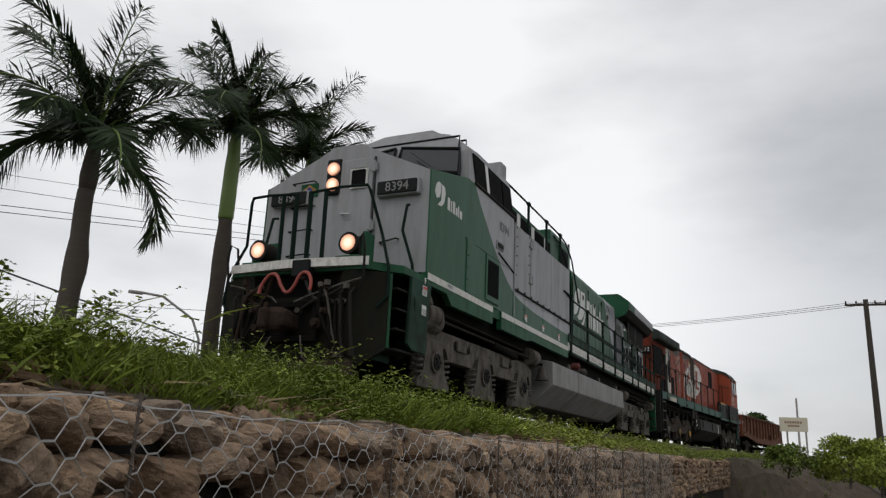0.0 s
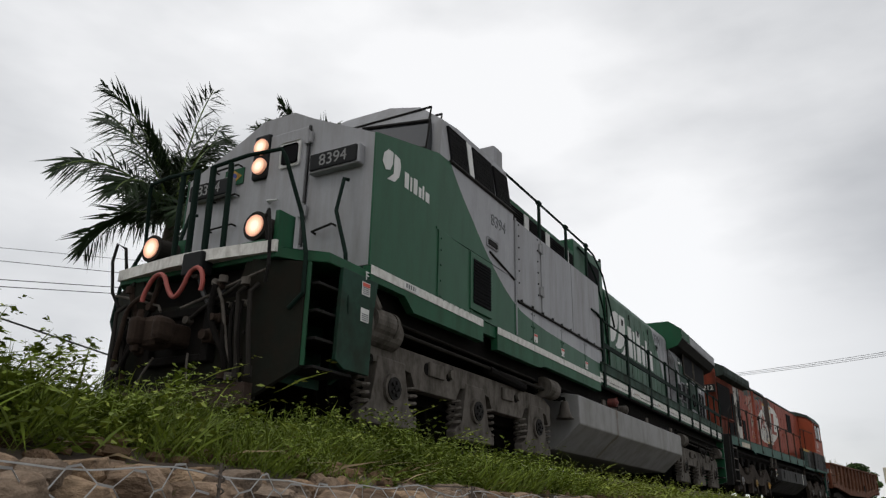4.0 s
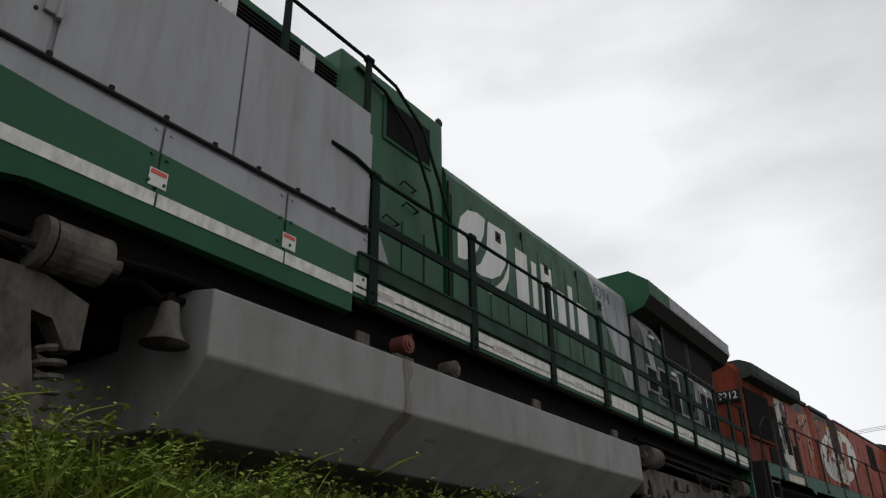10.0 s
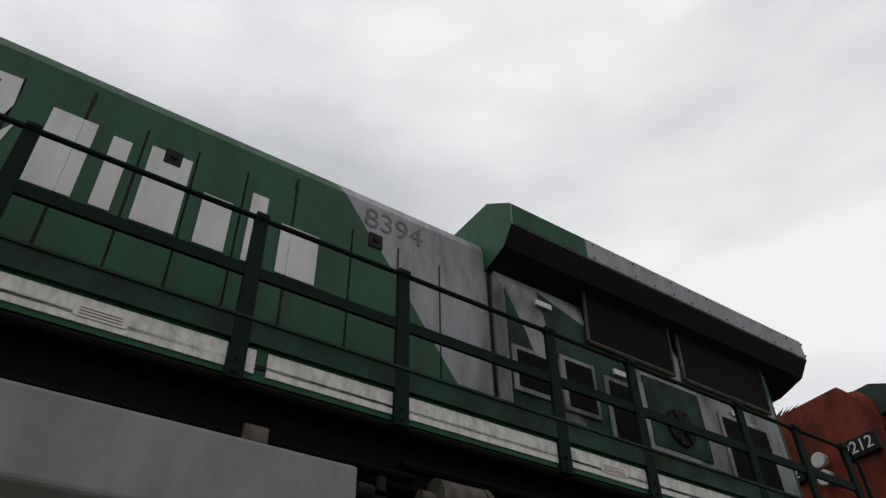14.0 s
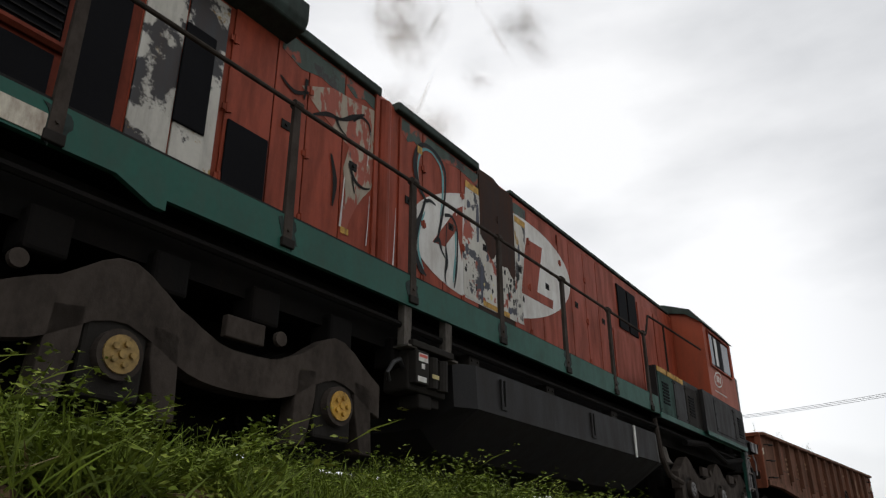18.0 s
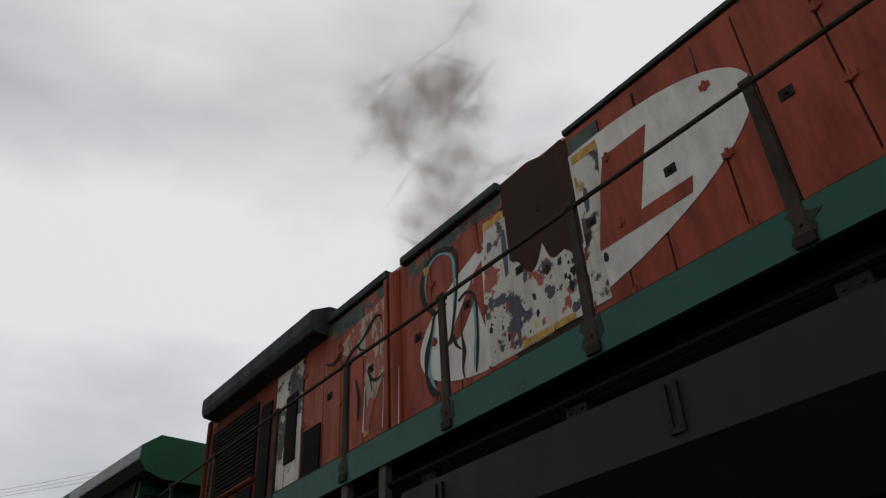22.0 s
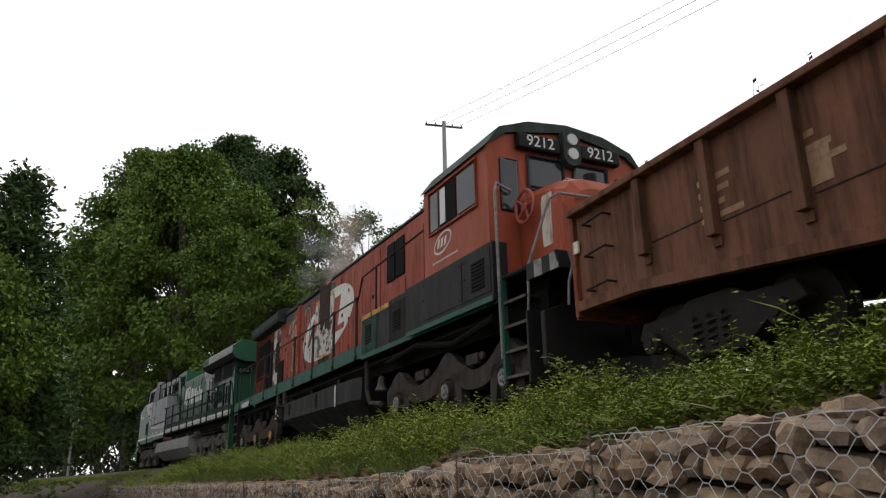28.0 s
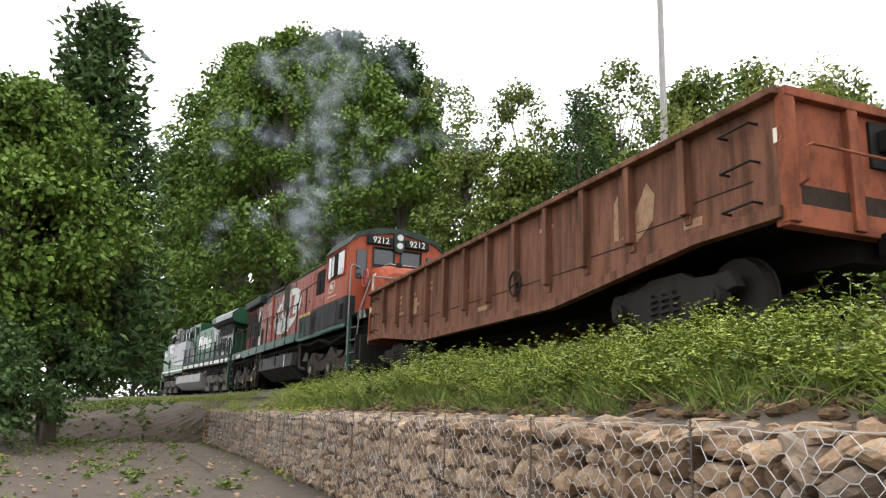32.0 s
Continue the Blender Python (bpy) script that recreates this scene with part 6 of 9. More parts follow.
        part("grease_stain", bm, stained_teal, LB, "dark grease stain round a handrail post")
    bm = B()
    tube(bm, [(s * 1.46, 44.2, 2.98), (s * 1.46, 44.35, 3.02), (s * 1.46, 44.55, 3.4), (s * 1.46, 45.0, 3.42), (s * 1.46, 47.9, 3.5)], 0.02, 8)
    tube(bm, [(s * 1.46, 45.4, 2.5), (s * 1.46, 45.4, 3.43)], 0.02, 6)
    tube(bm, [(s * 1.46, 31.85, 2.98), (s * 1.46, 31.3, 2.96), (s * 1.42, 31.0, 2.7), (s * 1.38, 30.9, 1.8), (s * 1.3, 30.8, 0.8)], 0.02, 8)
    part("end_handrail", bm, bogie_dark, LB)
# long hood: end with radiators, doors, burnt stack panels
HX = 0.88
bm = B()
prism(bm, [(-HX, 1.92), (HX, 1.92), (HX, 4.34), (0.8, 4.46), (0.5, 4.52), (-0.5, 4.52), (-0.8, 4.46), (-HX, 4.34)], 31.75, 48.0, "y")
part("long_hood", bm, orange, LB)
bm = B()
prism(bm, [(-HX, 4.1), (HX, 4.1), (HX + 0.28, 4.14), (HX + 0.32, 4.24), (HX + 0.32, 4.46), (0.9, 4.6), (-0.9, 4.6), (-HX - 0.32, 4.46), (-HX - 0.32, 4.24), (-HX - 0.28, 4.14)], 32.0, 35.85, "y", bev=0.02)
part("radiator_wing", bm, roof_dark, LB, "sooty green overhanging radiator box")
bm = B()
prism(bm, [(-HX - 0.03, 1.95), (HX + 0.03, 1.95), (HX + 0.05, 4.2), (0.6, 4.6), (-0.6, 4.6), (-HX - 0.05, 4.2)], 31.66, 31.78, "y", bev=0.02)
part("hood_end", bm, orange_soot, LB)
bm = B()
for x in (0.62, -0.62):
    bm = B()
    box(bm, x - 0.3, x + 0.3, 31.6, 31.68, 3.5, 3.78, 0.015)
    nb = part("number_board", bm, board_black, LB)
    text_mesh("9212", 0.24, cream, Matrix.Translation((x, 31.595, 3.64)) @ Matrix.Rotation(radians(90), 4, "X"), nb)
bm = B()
for z in (3.42, 3.68):
    disc(bm, (0, 31.62, z), 0.11, 0.12, "y", 18)
part("rear_headlight", bm, bare, LB)
for s in (1, -1):
    bm = B()
    box(bm, s * HX, s * (HX + 0.03), 31.95, 33.72, 2.7, 3.9, 0.03)
    g = part("radiator_grille", bm, mesh_black, LB)
    for k in range(16):
        bm = B()
        z = 2.75 + k * 0.07
        box(bm, s * (HX + 0.03), s * (HX + 0.05), 31.98, 33.7, z, z + 0.012)
        part("slat", bm, dark, g)
    bm = B()
    tube(bm, [(s * (HX + 0.04), 31.9, 2.68), (s * (HX + 0.04), 33.78, 2.68)], 0.04, 6)
    part("grille_rail", bm, orange_soot, LB)
    bm = B()
    box(bm, s * HX, s * (HX + 0.012), 31.8, 34.3, 2.0, 4.08, 0.004)
    part("side_panel", bm, orange_soot, LB, "sooty orange panel round the radiator grille")
    for y0, y1, z0, z1 in ((33.15, 33.7, 2.1, 2.6), (33.85, 34.2, 2.1, 3.75), (35.24, 35.72, 2.05, 2.9), (34.7, 35.02, 2.6, 3.6)):
        bm = B()
        box(bm, s * (HX + 0.02), s * (HX + 0.045), y0, y1, z0, z1, 0.01)
        part("vent", bm, mesh_black, LB)
    for y0, y1 in ((34.32, 34.7), (34.72, 35.14)):
        bm = B()
        box(bm, s * HX, s * (HX + 0.022), y0, y1, 2.02, 4.06, 0.005)
        part("hood_door", bm, chip_black, LB, "door with peeling scorched white paint")
DOORS = (35.2, 35.75, 36.2, 36.75, 37.32, 37.75, 38.22, 38.66, 39.1, 39.5, 40.02, 40.48, 40.95, 41.38, 42.05, 42.46, 43.05, 43.6, 44.2)
for s in (1, -1):
    for k, (y0, y1) in enumerate(zip(DOORS, DOORS[1:])):
        if k == 4:
            continue
        m_ = burnt if k in (9, 10) else orange
        bm = B()
        box(bm, s * HX, s * (HX + 0.022), y0 + 0.008, y1 - 0.008, 2.02, 4.26 if k != 13 else 4.05, 0.005)
        dr = part("hood_door", bm, m_, LB)
        for z in (2.3, 3.0, 3.75):
            if k % 2 == 0:
                bm = B()
                disc(bm, (s * (HX + 0.03), y0 + 0.02, z), 0.018, 0.1, "z", 6)
                box(bm, s * (HX + 0.02), s * (HX + 0.035), y0 - 0.03, y0 + 0.07, z - 0.03, z + 0.03)
                part("hinge", bm, m_, dr)
        if k % 2:
            bm = B()
            box(bm, s * (HX + 0.022), s * (HX + 0.034), y0 + 0.12, y0 + 0.24, 3.14, 3.24, 0.006)
            disc(bm, (s * (HX + 0.04), y0 + 0.18, 3.19), 0.02, 0.02, sides=8)
            part("latch", bm, dark, dr)
    bm = B()
    box(bm, s * 0.8, s * 0.95, 35.86, 37.34, 4.3, 4.42, 0.02)
    box(bm, s * 0.8, s * 0.96, 37.66, 39.52, 4.3, 4.42, 0.025)
    box(bm, s * 0.72, s * 0.9, 40.5, 47.8, 4.38, 4.44, 0.01)
    part("roof_edge", bm, roof_dark, LB)
    bm = B()
    tube(bm, [(s * (HX - 0.02), 37.47, 2.0), (s * (HX - 0.02), 37.47, 4.3)], 0.1, 14)
    part("hood_pillar", bm, orange, LB)
    bm = B()
    box(bm, s * HX, s * (HX + 0.05), 37.26, 37.33, 2.0, 4.34, 0.008)
    part("hood_corner", bm, orange, LB)
    for y in DOORS[1:-1]:
        if not 37.3 < y < 37.8:
            bm = B()
            box(bm, s * HX, s * (HX + 0.006), y - 0.0075, y + 0.0075, 2.02, 4.26)
            part("door_gap", bm, board_black, LB)
# torn plates at the stack
bm = B()
prism(bm, [(39.52, 4.2), (40.46, 4.18), (40.46, 4.36), (40.2, 4.33), (39.98, 4.4), (39.55, 4.38)], 0.84, 0.9)
part("torn_plate", bm, burnt, LB, "bent burnt brown hood plate")
bm = B()
disc(bm, (0, 38.6, 4.5), 0.3, 0.3, "z", 18)
part("exhaust_stack", bm, burnt, LB)
# emblem: white oval with strokes in the hood's colour, scuffs and painted rings
XE = HX + 0.023
bm = B()
shape(bm, [(40.2 + 2.24 * math.cos(a), max(2.34, 3.2 + 0.3 * math.cos(a) + 0.83 * math.sin(a))) for a in np.linspace(0, 2 * math.pi, 56, endpoint=False)], XE, 0.004)
part("oval_emblem", bm, oval_white, LB, "large chipped white oval emblem")
for pts in ([(38.43, 2.84), (38.7, 2.87), (38.98, 3.2), (39.1, 2.8), (39.13, 3.6), (39.0, 3.52)], [(40.93, 3.78), (41.45, 3.8), (41.2, 3.0), (41.74, 3.01), (41.7, 2.86), (40.46, 2.84), (40.48, 2.98), (40.68, 2.98)]):
    bm = B()
    shape(bm, pts, XE + 0.004, 0.003)
    part("emblem_stroke", bm, orange, LB)
for pts, m_ in (([(39.13, 2.36), (39.56, 2.35), (39.56, 3.93), (39.2, 3.93), (39.17, 3.5), (39.12, 3.1)], chip_mix), ([(39.57, 2.35), (40.52, 2.35), (40.52, 3.45), (39.57, 3.4)], chip_mix), ([(40.54, 2.36), (40.72, 2.36), (40.7, 2.9), (40.8, 3.3), (40.9, 3.93), (40.56, 3.93)], chip_black)):
    bm = B()
    shape(bm, pts, XE + 0.0045, 0.003)
    part("flaked_patch", bm, m_, LB, "patch of flaking layered paint")
bm = B()
edge = [(y, z + 0.03 * noise.noise(Vector((y * 9, 2, 0)))) for y, z in bent([(39.56, 3.36), (39.66, 3.3), (39.76, 3.14), (39.9, 3.1), (40.0, 3.26), (40.03, 3.3), (40.1, 3.12), (40.2, 3.08), (40.3, 3.1), (40.38, 3.0), (40.46, 2.98), (40.53, 3.04)], 44)]
prism(bm, edge + [(40.53, 4.3), (39.56, 4.28)], XE, XE + 0.011)
part("burnt_panel", bm, burnt, LB, "burnt brown plate over the emblem")
# sprayed figure: two black outlines with turquoise along their inner edge, and scrawls
LOOP = bent([(38.32, 3.32), (38.12, 3.5), (38.05, 3.8), (38.16, 4.06), (38.42, 4.12), (38.68, 3.98), (38.72, 3.7), (38.66, 3.35), (38.58, 3.05), (38.52, 2.86)], 40)
LEG = bent([(38.28, 3.36), (38.2, 3.14), (38.1, 2.9), (38.08, 2.62), (38.18, 2.42), (38.3, 2.36)], 24)
ARCH = bent([(38.22, 3.28), (38.36, 3.37), (38.5, 3.36)], 12)
SHIN = bent([(38.7, 3.3), (38.86, 3.34), (38.98, 3.2), (38.98, 2.85), (38.94, 2.55), (38.9, 2.38)], 24)
HOOK = bent([(38.46, 2.84), (38.56, 2.92), (38.62, 2.8), (38.7, 2.72)], 14)
SMUDGE = bent([(38.74, 3.2), (38.72, 2.9), (38.74, 2.68), (38.7, 2.5), (38.72, 2.38)], 16)
for pts, w in ((LOOP, (0.03, 0.09, 0.05, 0.06, 0.03, 0.05, 0.03)), (LEG, (0.04, 0.05, 0.1, 0.05, 0.1, 0.02)), (ARCH, (0.02, 0.05, 0.02)), (SHIN, (0.05, 0.04, 0.03, 0.045, 0.02)), (HOOK, (0.02, 0.07, 0.04, 0.015)), (SMUDGE, (0.015, 0.02, 0.07, 0.03, 0.015))):
    bm = B()
    ribbon(bm, pts, w, XE + 0.006)
    part("paint_loop", bm, board_black, LB, "black sprayed paint line")
for pts, (oy, oz) in ((LOOP[6:32], (0.0, -0.05)), (LEG[4:20], (0.06, 0.02)), (SHIN[6:22], (-0.04, 0.0))):
    bm = B()
    ribbon(bm, [(y + (0.055 * (38.4 - y) / 0.3 if oy == 0 else oy), z + oz) for y, z in pts], (0.01, 0.045, 0.025, 0.05, 0.012), XE + 0.004)
    part("paint_shade", bm, sprayed_teal, LB, "turquoise sprayed shading line")
for pts, w in (([(36.28, 3.5), (36.5, 3.62), (36.7, 3.66), (36.88, 3.78), (37.08, 3.92)], (0.02, 0.06, 0.03, 0.07, 0.02)), ([(36.62, 3.66), (36.68, 3.56), (36.8, 3.5)], (0.05, 0.03, 0.01)), ([(36.58, 3.18), (36.66, 2.9), (36.64, 2.6)], (0.03, 0.07, 0.02)), ([(36.86, 3.2), (36.96, 3.04), (37.1, 3.0), (37.22, 3.04)], (0.03, 0.05, 0.03, 0.015)), ([(36.9, 3.74), (37.02, 3.86), (37.16, 3.84), (37.2, 3.7)], (0.02, 0.035, 0.03, 0.015)), ([(36.92, 3.06), (36.97, 2.88)], (0.03, 0.015)), ([(35.8, 3.7), (36.0, 3.62), (36.2, 3.72)], (0.02, 0.05, 0.03)), ([(36.16, 3.86), (36.14, 3.6)], (0.05, 0.02))):
    bm = B()
    ribbon(bm, bent(pts, 14), w, XE + 0.006)
    part("paint_scrawl", bm, soot, LB, "dark brushed scrawl on the doors")
for y, z0, z1, w in ((37.2, 2.35, 2.95, 0.016), (37.17, 3.3, 3.75, 0.012), (37.6, 2.2, 2.95, 0.022), (37.57, 2.12, 2.25, 0.014), (36.78, 2.42, 3.0, 0.035), (38.98, 3.4, 3.62, 0.018)):
    bm = B()
    ribbon(bm, bent([(y - 0.012, z0), (y + 0.008, (z0 + z1) / 2), (y + 0.02, z1)], 10), (w, w * 0.6, w * 0.3), XE + 0.007 if not 37.4 < y < 37.7 else HX + 0.083)
    part("paint_drip", bm, cream, LB, "thin cream paint drip")
# black, blue and yellow flakes of the older paint round the burnt plate
r9 = random.Random(9)
for k in range(74):
    low = k % 3
    y = r9.uniform(39.18, 39.55) if low == 0 else r9.uniform(39.6, 40.5) if low == 1 else r9.gauss(40.35, 0.16)
    z = r9.uniform(2.42, 3.05) if low < 2 else r9.gauss(2.85, 0.22)
    q = 0.006 + 0.034 * r9.random() ** 2.5
    bm = B()
    bm.faces.new([bm.verts.new((XE + 0.0082, y + q * r9.uniform(0.5, 1.2) * math.cos(a), z + q * 1.7 * r9.uniform(0.5, 1.2) * math.sin(a))) for a in np.linspace(0, 2 * math.pi, 8, endpoint=False)])
    part("paint_flake", bm, smear_yellow if k % 5 == 4 and low == 1 else board_black, LB)
for y0, y1, z0, z1 in ((39.55, 39.61, 2.36, 2.95), (39.47, 39.54, 3.2, 3.8), (39.24, 39.32, 3.62, 3.76), (40.28, 40.38, 2.4, 2.52), (39.72, 39.78, 3.0, 3.14), (40.63, 40.69, 3.3, 3.6)):
    bm = B()
    shape(bm, [(y0, z0), (y1 - 0.02, z0 + 0.03), (y1, (z0 + z1) / 2), (y1 - 0.01, z1 - 0.03), (y0 + 0.02, z1), (y0 - 0.01, z0 + 0.6 * (z1 - z0))], XE + 0.0078, 0.002)
    part("blue_flake", bm, navy_paint, LB, "patch of older dark blue paint")
for y0, y1, z in ((39.2, 39.54, 3.93), (40.56, 40.89, 3.93), (39.6, 40.0, 2.35), (40.02, 40.3, 2.35), (36.78, 36.9, 2.36), (38.1, 38.2, 3.93)):
    bm = B()
    box(bm, XE + 0.008, XE + 0.011, y0, y1, z, z + (0.1 if z > 2.4 else 0.07))
    part("yellow_mark", bm, yellow, LB)
bm = B()
shape(bm, [(36.1, 3.75), (36.55, 3.98), (36.95, 4.02), (37.3, 4.08), (37.33, 3.5), (37.25, 3.05), (37.12, 2.9), (37.02, 2.75), (36.92, 2.55), (36.87, 2.4), (36.76, 2.42), (36.84, 2.8), (36.78, 3.1), (36.86, 3.4), (36.6, 3.5), (36.35, 3.6)], XE, 0.003)
part("scraped_patch", bm, chip_drip, LB, "scraped cream paint running down two doors")
for y0, y1, z0 in ((35.8, 36.74, 3.98), (36.76, 37.3, 4.1), (37.78, 38.2, 4.02), (38.24, 39.54, 4.1), (40.55, 40.94, 4.05)):
    bm = B()
    shape(bm, [(y0, z0 + 0.05), (y0 + 0.3 * (y1 - y0), z0 - 0.04), (y0 + 0.6 * (y1 - y0), z0 + 0.03), (y1, z0 - 0.03), (y1, 4.255), (y0, 4.255)], XE, 0.002)
    part("soot_smear", bm, soot_band, LB, "sooty green smear along the doors' tops")
bm = B()
box(bm, 1.472, 1.478, 32.3, 33.5, 1.64, 1.8)
part("worn_plate", bm, peeled, LB, "worn cream strip on the sill")
# dark windows towards the cab
for s in (1, -1):
    for y0, y1 in ((44.62, 45.08), (45.14, 45.6)):
        bm = B()
        box(bm, s * HX, s * (HX + 0.03), y0, y1, 3.3, 4.18, 0.015)
        part("hood_window", bm, mesh_black, LB)
    for y0, y1 in ((44.25, 45.65), (45.7, 46.6), (46.65, 47.9)):
        bm = B()
        box(bm, s * HX, s * (HX + 0.02), y0, y1, 2.02, 3.2 if y0 < 45 else 4.1, 0.006)
        part("hood_door", bm, orange, LB)
# cab
bm = B()
def arch(y, dz=0.0):
    return [(1.54, y, 1.95), (1.54, y, 4.12 + dz), (1.28, y, 4.42 + dz), (0.75, y, 4.62 + dz), (0.0, y, 4.7 + dz), (-0.75, y, 4.62 + dz), (-1.28, y, 4.42 + dz), (-1.54, y, 4.12 + dz), (-1.54, y, 1.95)]
loft(bm, [arch(48.0), arch(50.35)])
part("cab", bm, orange_pale, LB)
bm = B()
loft(bm, [[(x, y, z) for x, y, z in ((1.59, yy, 4.1), (1.33, yy, 4.46), (0.76, yy, 4.66), (0, yy, 4.74), (-0.76, yy, 4.66), (-1.33, yy, 4.46), (-1.59, yy, 4.1), (-1.2, yy, 4.38), (0, yy, 4.6), (1.2, yy, 4.38))] for yy in (47.92, 50.42)])
part("cab_roof", bm, roof_dark, LB)
for s in (1, -1):
    for y0, y1, m_ in ((48.3, 48.62, glass), (48.66, 49.3, white), (49.34, 49.98, glass)):
        bm = B()
        box(bm, s * 1.53, s * 1.56, y0, y1, 3.26, 3.98, 0.02)
        w = part("side_window", bm, glass if m_ is glass else mesh_black, LB)
        if m_ is white:
            bm = B()
            box(bm, s * 1.562, s * 1.57, y0 + 0.06, y0 + 0.26, 3.3, 3.94)
            part("curtain", bm, white, w)
    bm = B()
    tube(bm, [(s * 1.56, 48.26, 3.22), (s * 1.56, 50.02, 3.22), (s * 1.56, 50.02, 4.02), (s * 1.56, 48.26, 4.02), (s * 1.56, 48.26, 3.22)], 0.025, 6)
    part("window_frame", bm, orange, LB)
    bm = B()
    shape(bm, [(48.75 + 0.34 * math.cos(a), 2.98 + 0.06 * math.cos(a) + 0.18 * math.sin(a)) for a in np.linspace(0, 6.2832, 28, endpoint=False)], 1.542 if s > 0 else -1.546)
    em = part("oval_emblem", bm, oval_white, LB, "small white oval emblem on the cab side")
    bm = B()
    shape(bm, [(48.75 + 0.3 * math.cos(a), 2.98 + 0.055 * math.cos(a) + 0.145 * math.sin(a)) for a in np.linspace(0, 6.2832, 28, endpoint=False)], 1.5465 if s > 0 else -1.5495, 0.003)
    part("emblem_field", bm, orange_pale, em)
    for y in (48.55, 48.68, 48.81):
        bm = B()
        shape(bm, [(y, 2.9), (y + 0.07, 2.91), (y + 0.12, 3.06), (y + 0.05, 3.05)], 1.55 if s > 0 else -1.553, 0.003)
        part("emblem_bar", bm, oval_white, em)
    for k in range(13):
        bm = B()
        box(bm, s * 1.541, s * 1.545, 48.35 + 0.075 * k, 48.35 + 0.075 * k + 0.045, 2.66, 2.69)
        part("letter_bar", bm, oval_white, LB)
    bm = B()
    box(bm, s * 0.98, s * 1.32, 50.34, 50.38, 3.05, 3.95, 0.03)
    part("cab_door_window", bm, glass, LB)
    bm = B()
    box(bm, s * 0.1, s * 0.78, 50.34, 50.39, 3.5, 4.05, 0.05)
    part("windscreen", bm, glass, LB)
    bm = B()
    tube(bm, [(s * 0.1, 50.39, 3.48), (s * 0.8, 50.39, 3.48), (s * 0.8, 50.39, 4.07), (s * 0.1, 50.39, 4.07), (s * 0.1, 50.39, 3.48)], 0.022, 6)
    part("windscreen_frame", bm, rubber, LB)
    bm = B()
    box(bm, s * 0.2, s * 1.02, 50.36, 50.5, 4.14, 4.4, 0.03)
    nb = part("number_board", bm, board_black, LB)
    text_mesh("9212", 0.27, cream, Matrix.Translation((s * 0.6, 50.505, 4.27)) @ Matrix(((-1, 0, 0, 0), (0, 0, 1, 0), (0, 1, 0, 0), (0, 0, 0, 1))), nb)
bm = B()
prism(bm, [(0.17 * math.cos(a), 4.3 + (0.18 if math.sin(a) > 0 else -0.18) + 0.16 * math.sin(a)) for a in np.linspace(0, 6.2832, 24, endpoint=False)], 50.36, 50.54, "y")
hl = part("headlight_housing", bm, roof_dark, LB)
for z in (4.16, 4.42):
    bm = B()
    disc(bm, (0, 50.55, z), 0.1, 0.04, "y", 18)
    part("headlight", bm, bare, hl, "unlit glass headlight")
# short nose, platform and steps at the cab's end
bm = B()
def nose_section(y, top, w):
    return [(w, y, 1.95), (w, y, top - 0.42), (w - 0.05, y, top - 0.2), (w - 0.17, y, top - 0.06), (w - 0.38, y, top), (0.38 - w, y, top), (0.17 - w, y, top - 0.06), (0.05 - w, y, top - 0.2), (-w, y, top - 0.42), (-w, y, 1.95)]
loft(bm, [nose_section(50.36, 3.46, 0.98), nose_section(51.2, 3.36, 0.98), nose_section(51.44, 3.28, 0.94), nose_section(51.56, 3.1, 0.86)])
part("short_nose", bm, orange_pale, LB)
bm = B()
prism(bm, [(0.95, 2.16), (0.965, 2.16), (0.985, 2.36), (0.985, 3.0), (0.96, 3.12), (0.95, 3.12)], 50.95, 51.2, "y")
prism(bm, [(-0.5, 3.462), (0.5, 3.462), (0.5, 3.48), (-0.5, 3.48)], 50.5, 51.0, "y")
part("worn_patch", bm, peeled, LB, "scraped pale patch on the nose")
bm = B()
disc(bm, (0.42, 51.55, 2.62), 0.15, 0.16, "y", 18, 0.12)
disc(bm, (0.42, 51.64, 2.62), 0.1, 0.04, "y", 14)
part("nose_lamp", bm, dark, LB)
bm = B()
disc(bm, (0.3, 51.3, 3.36), 0.1, 0.16, "z", 14)
part("sand_filler", bm, dark, LB)
# red hand wheel of the parking brake beside the nose
bm = B()
tube(bm, [(1.12, 50.72 + 0.25 * math.sin(a), 3.02 + 0.25 * math.cos(a)) for a in np.linspace(0, 2 * math.pi, 26)], 0.026, 7)
for k in range(5):
    a = 0.3 + k * 2 * math.pi / 5
    tube(bm, [(1.1, 50.72, 3.02), (1.12, 50.72 + 0.25 * math.sin(a), 3.02 + 0.25 * math.cos(a))], 0.018, 6)
disc(bm, (1.06, 50.72, 3.02), 0.06, 0.14, sides=12)
part("brake_wheel", bm, red_hose, LB, "red spoked brake hand wheel")
bm = B()
box(bm, -1.44, 1.44, 50.4, 51.95, 1.88, 1.94, 0.01)
part("end_platform", bm, tank_black, LB)
for k in range(15):
    x = -1.4 + 0.19 * k
    bm = B()
    prism(bm, [(x, 1.7), (x + 0.19, 1.7), (x + 0.25, 1.93), (x + 0.06, 1.93)], 51.94, 51.975, "y")
    part("warning_stripe", bm, hub_grey if k % 2 else tank_black, LB)
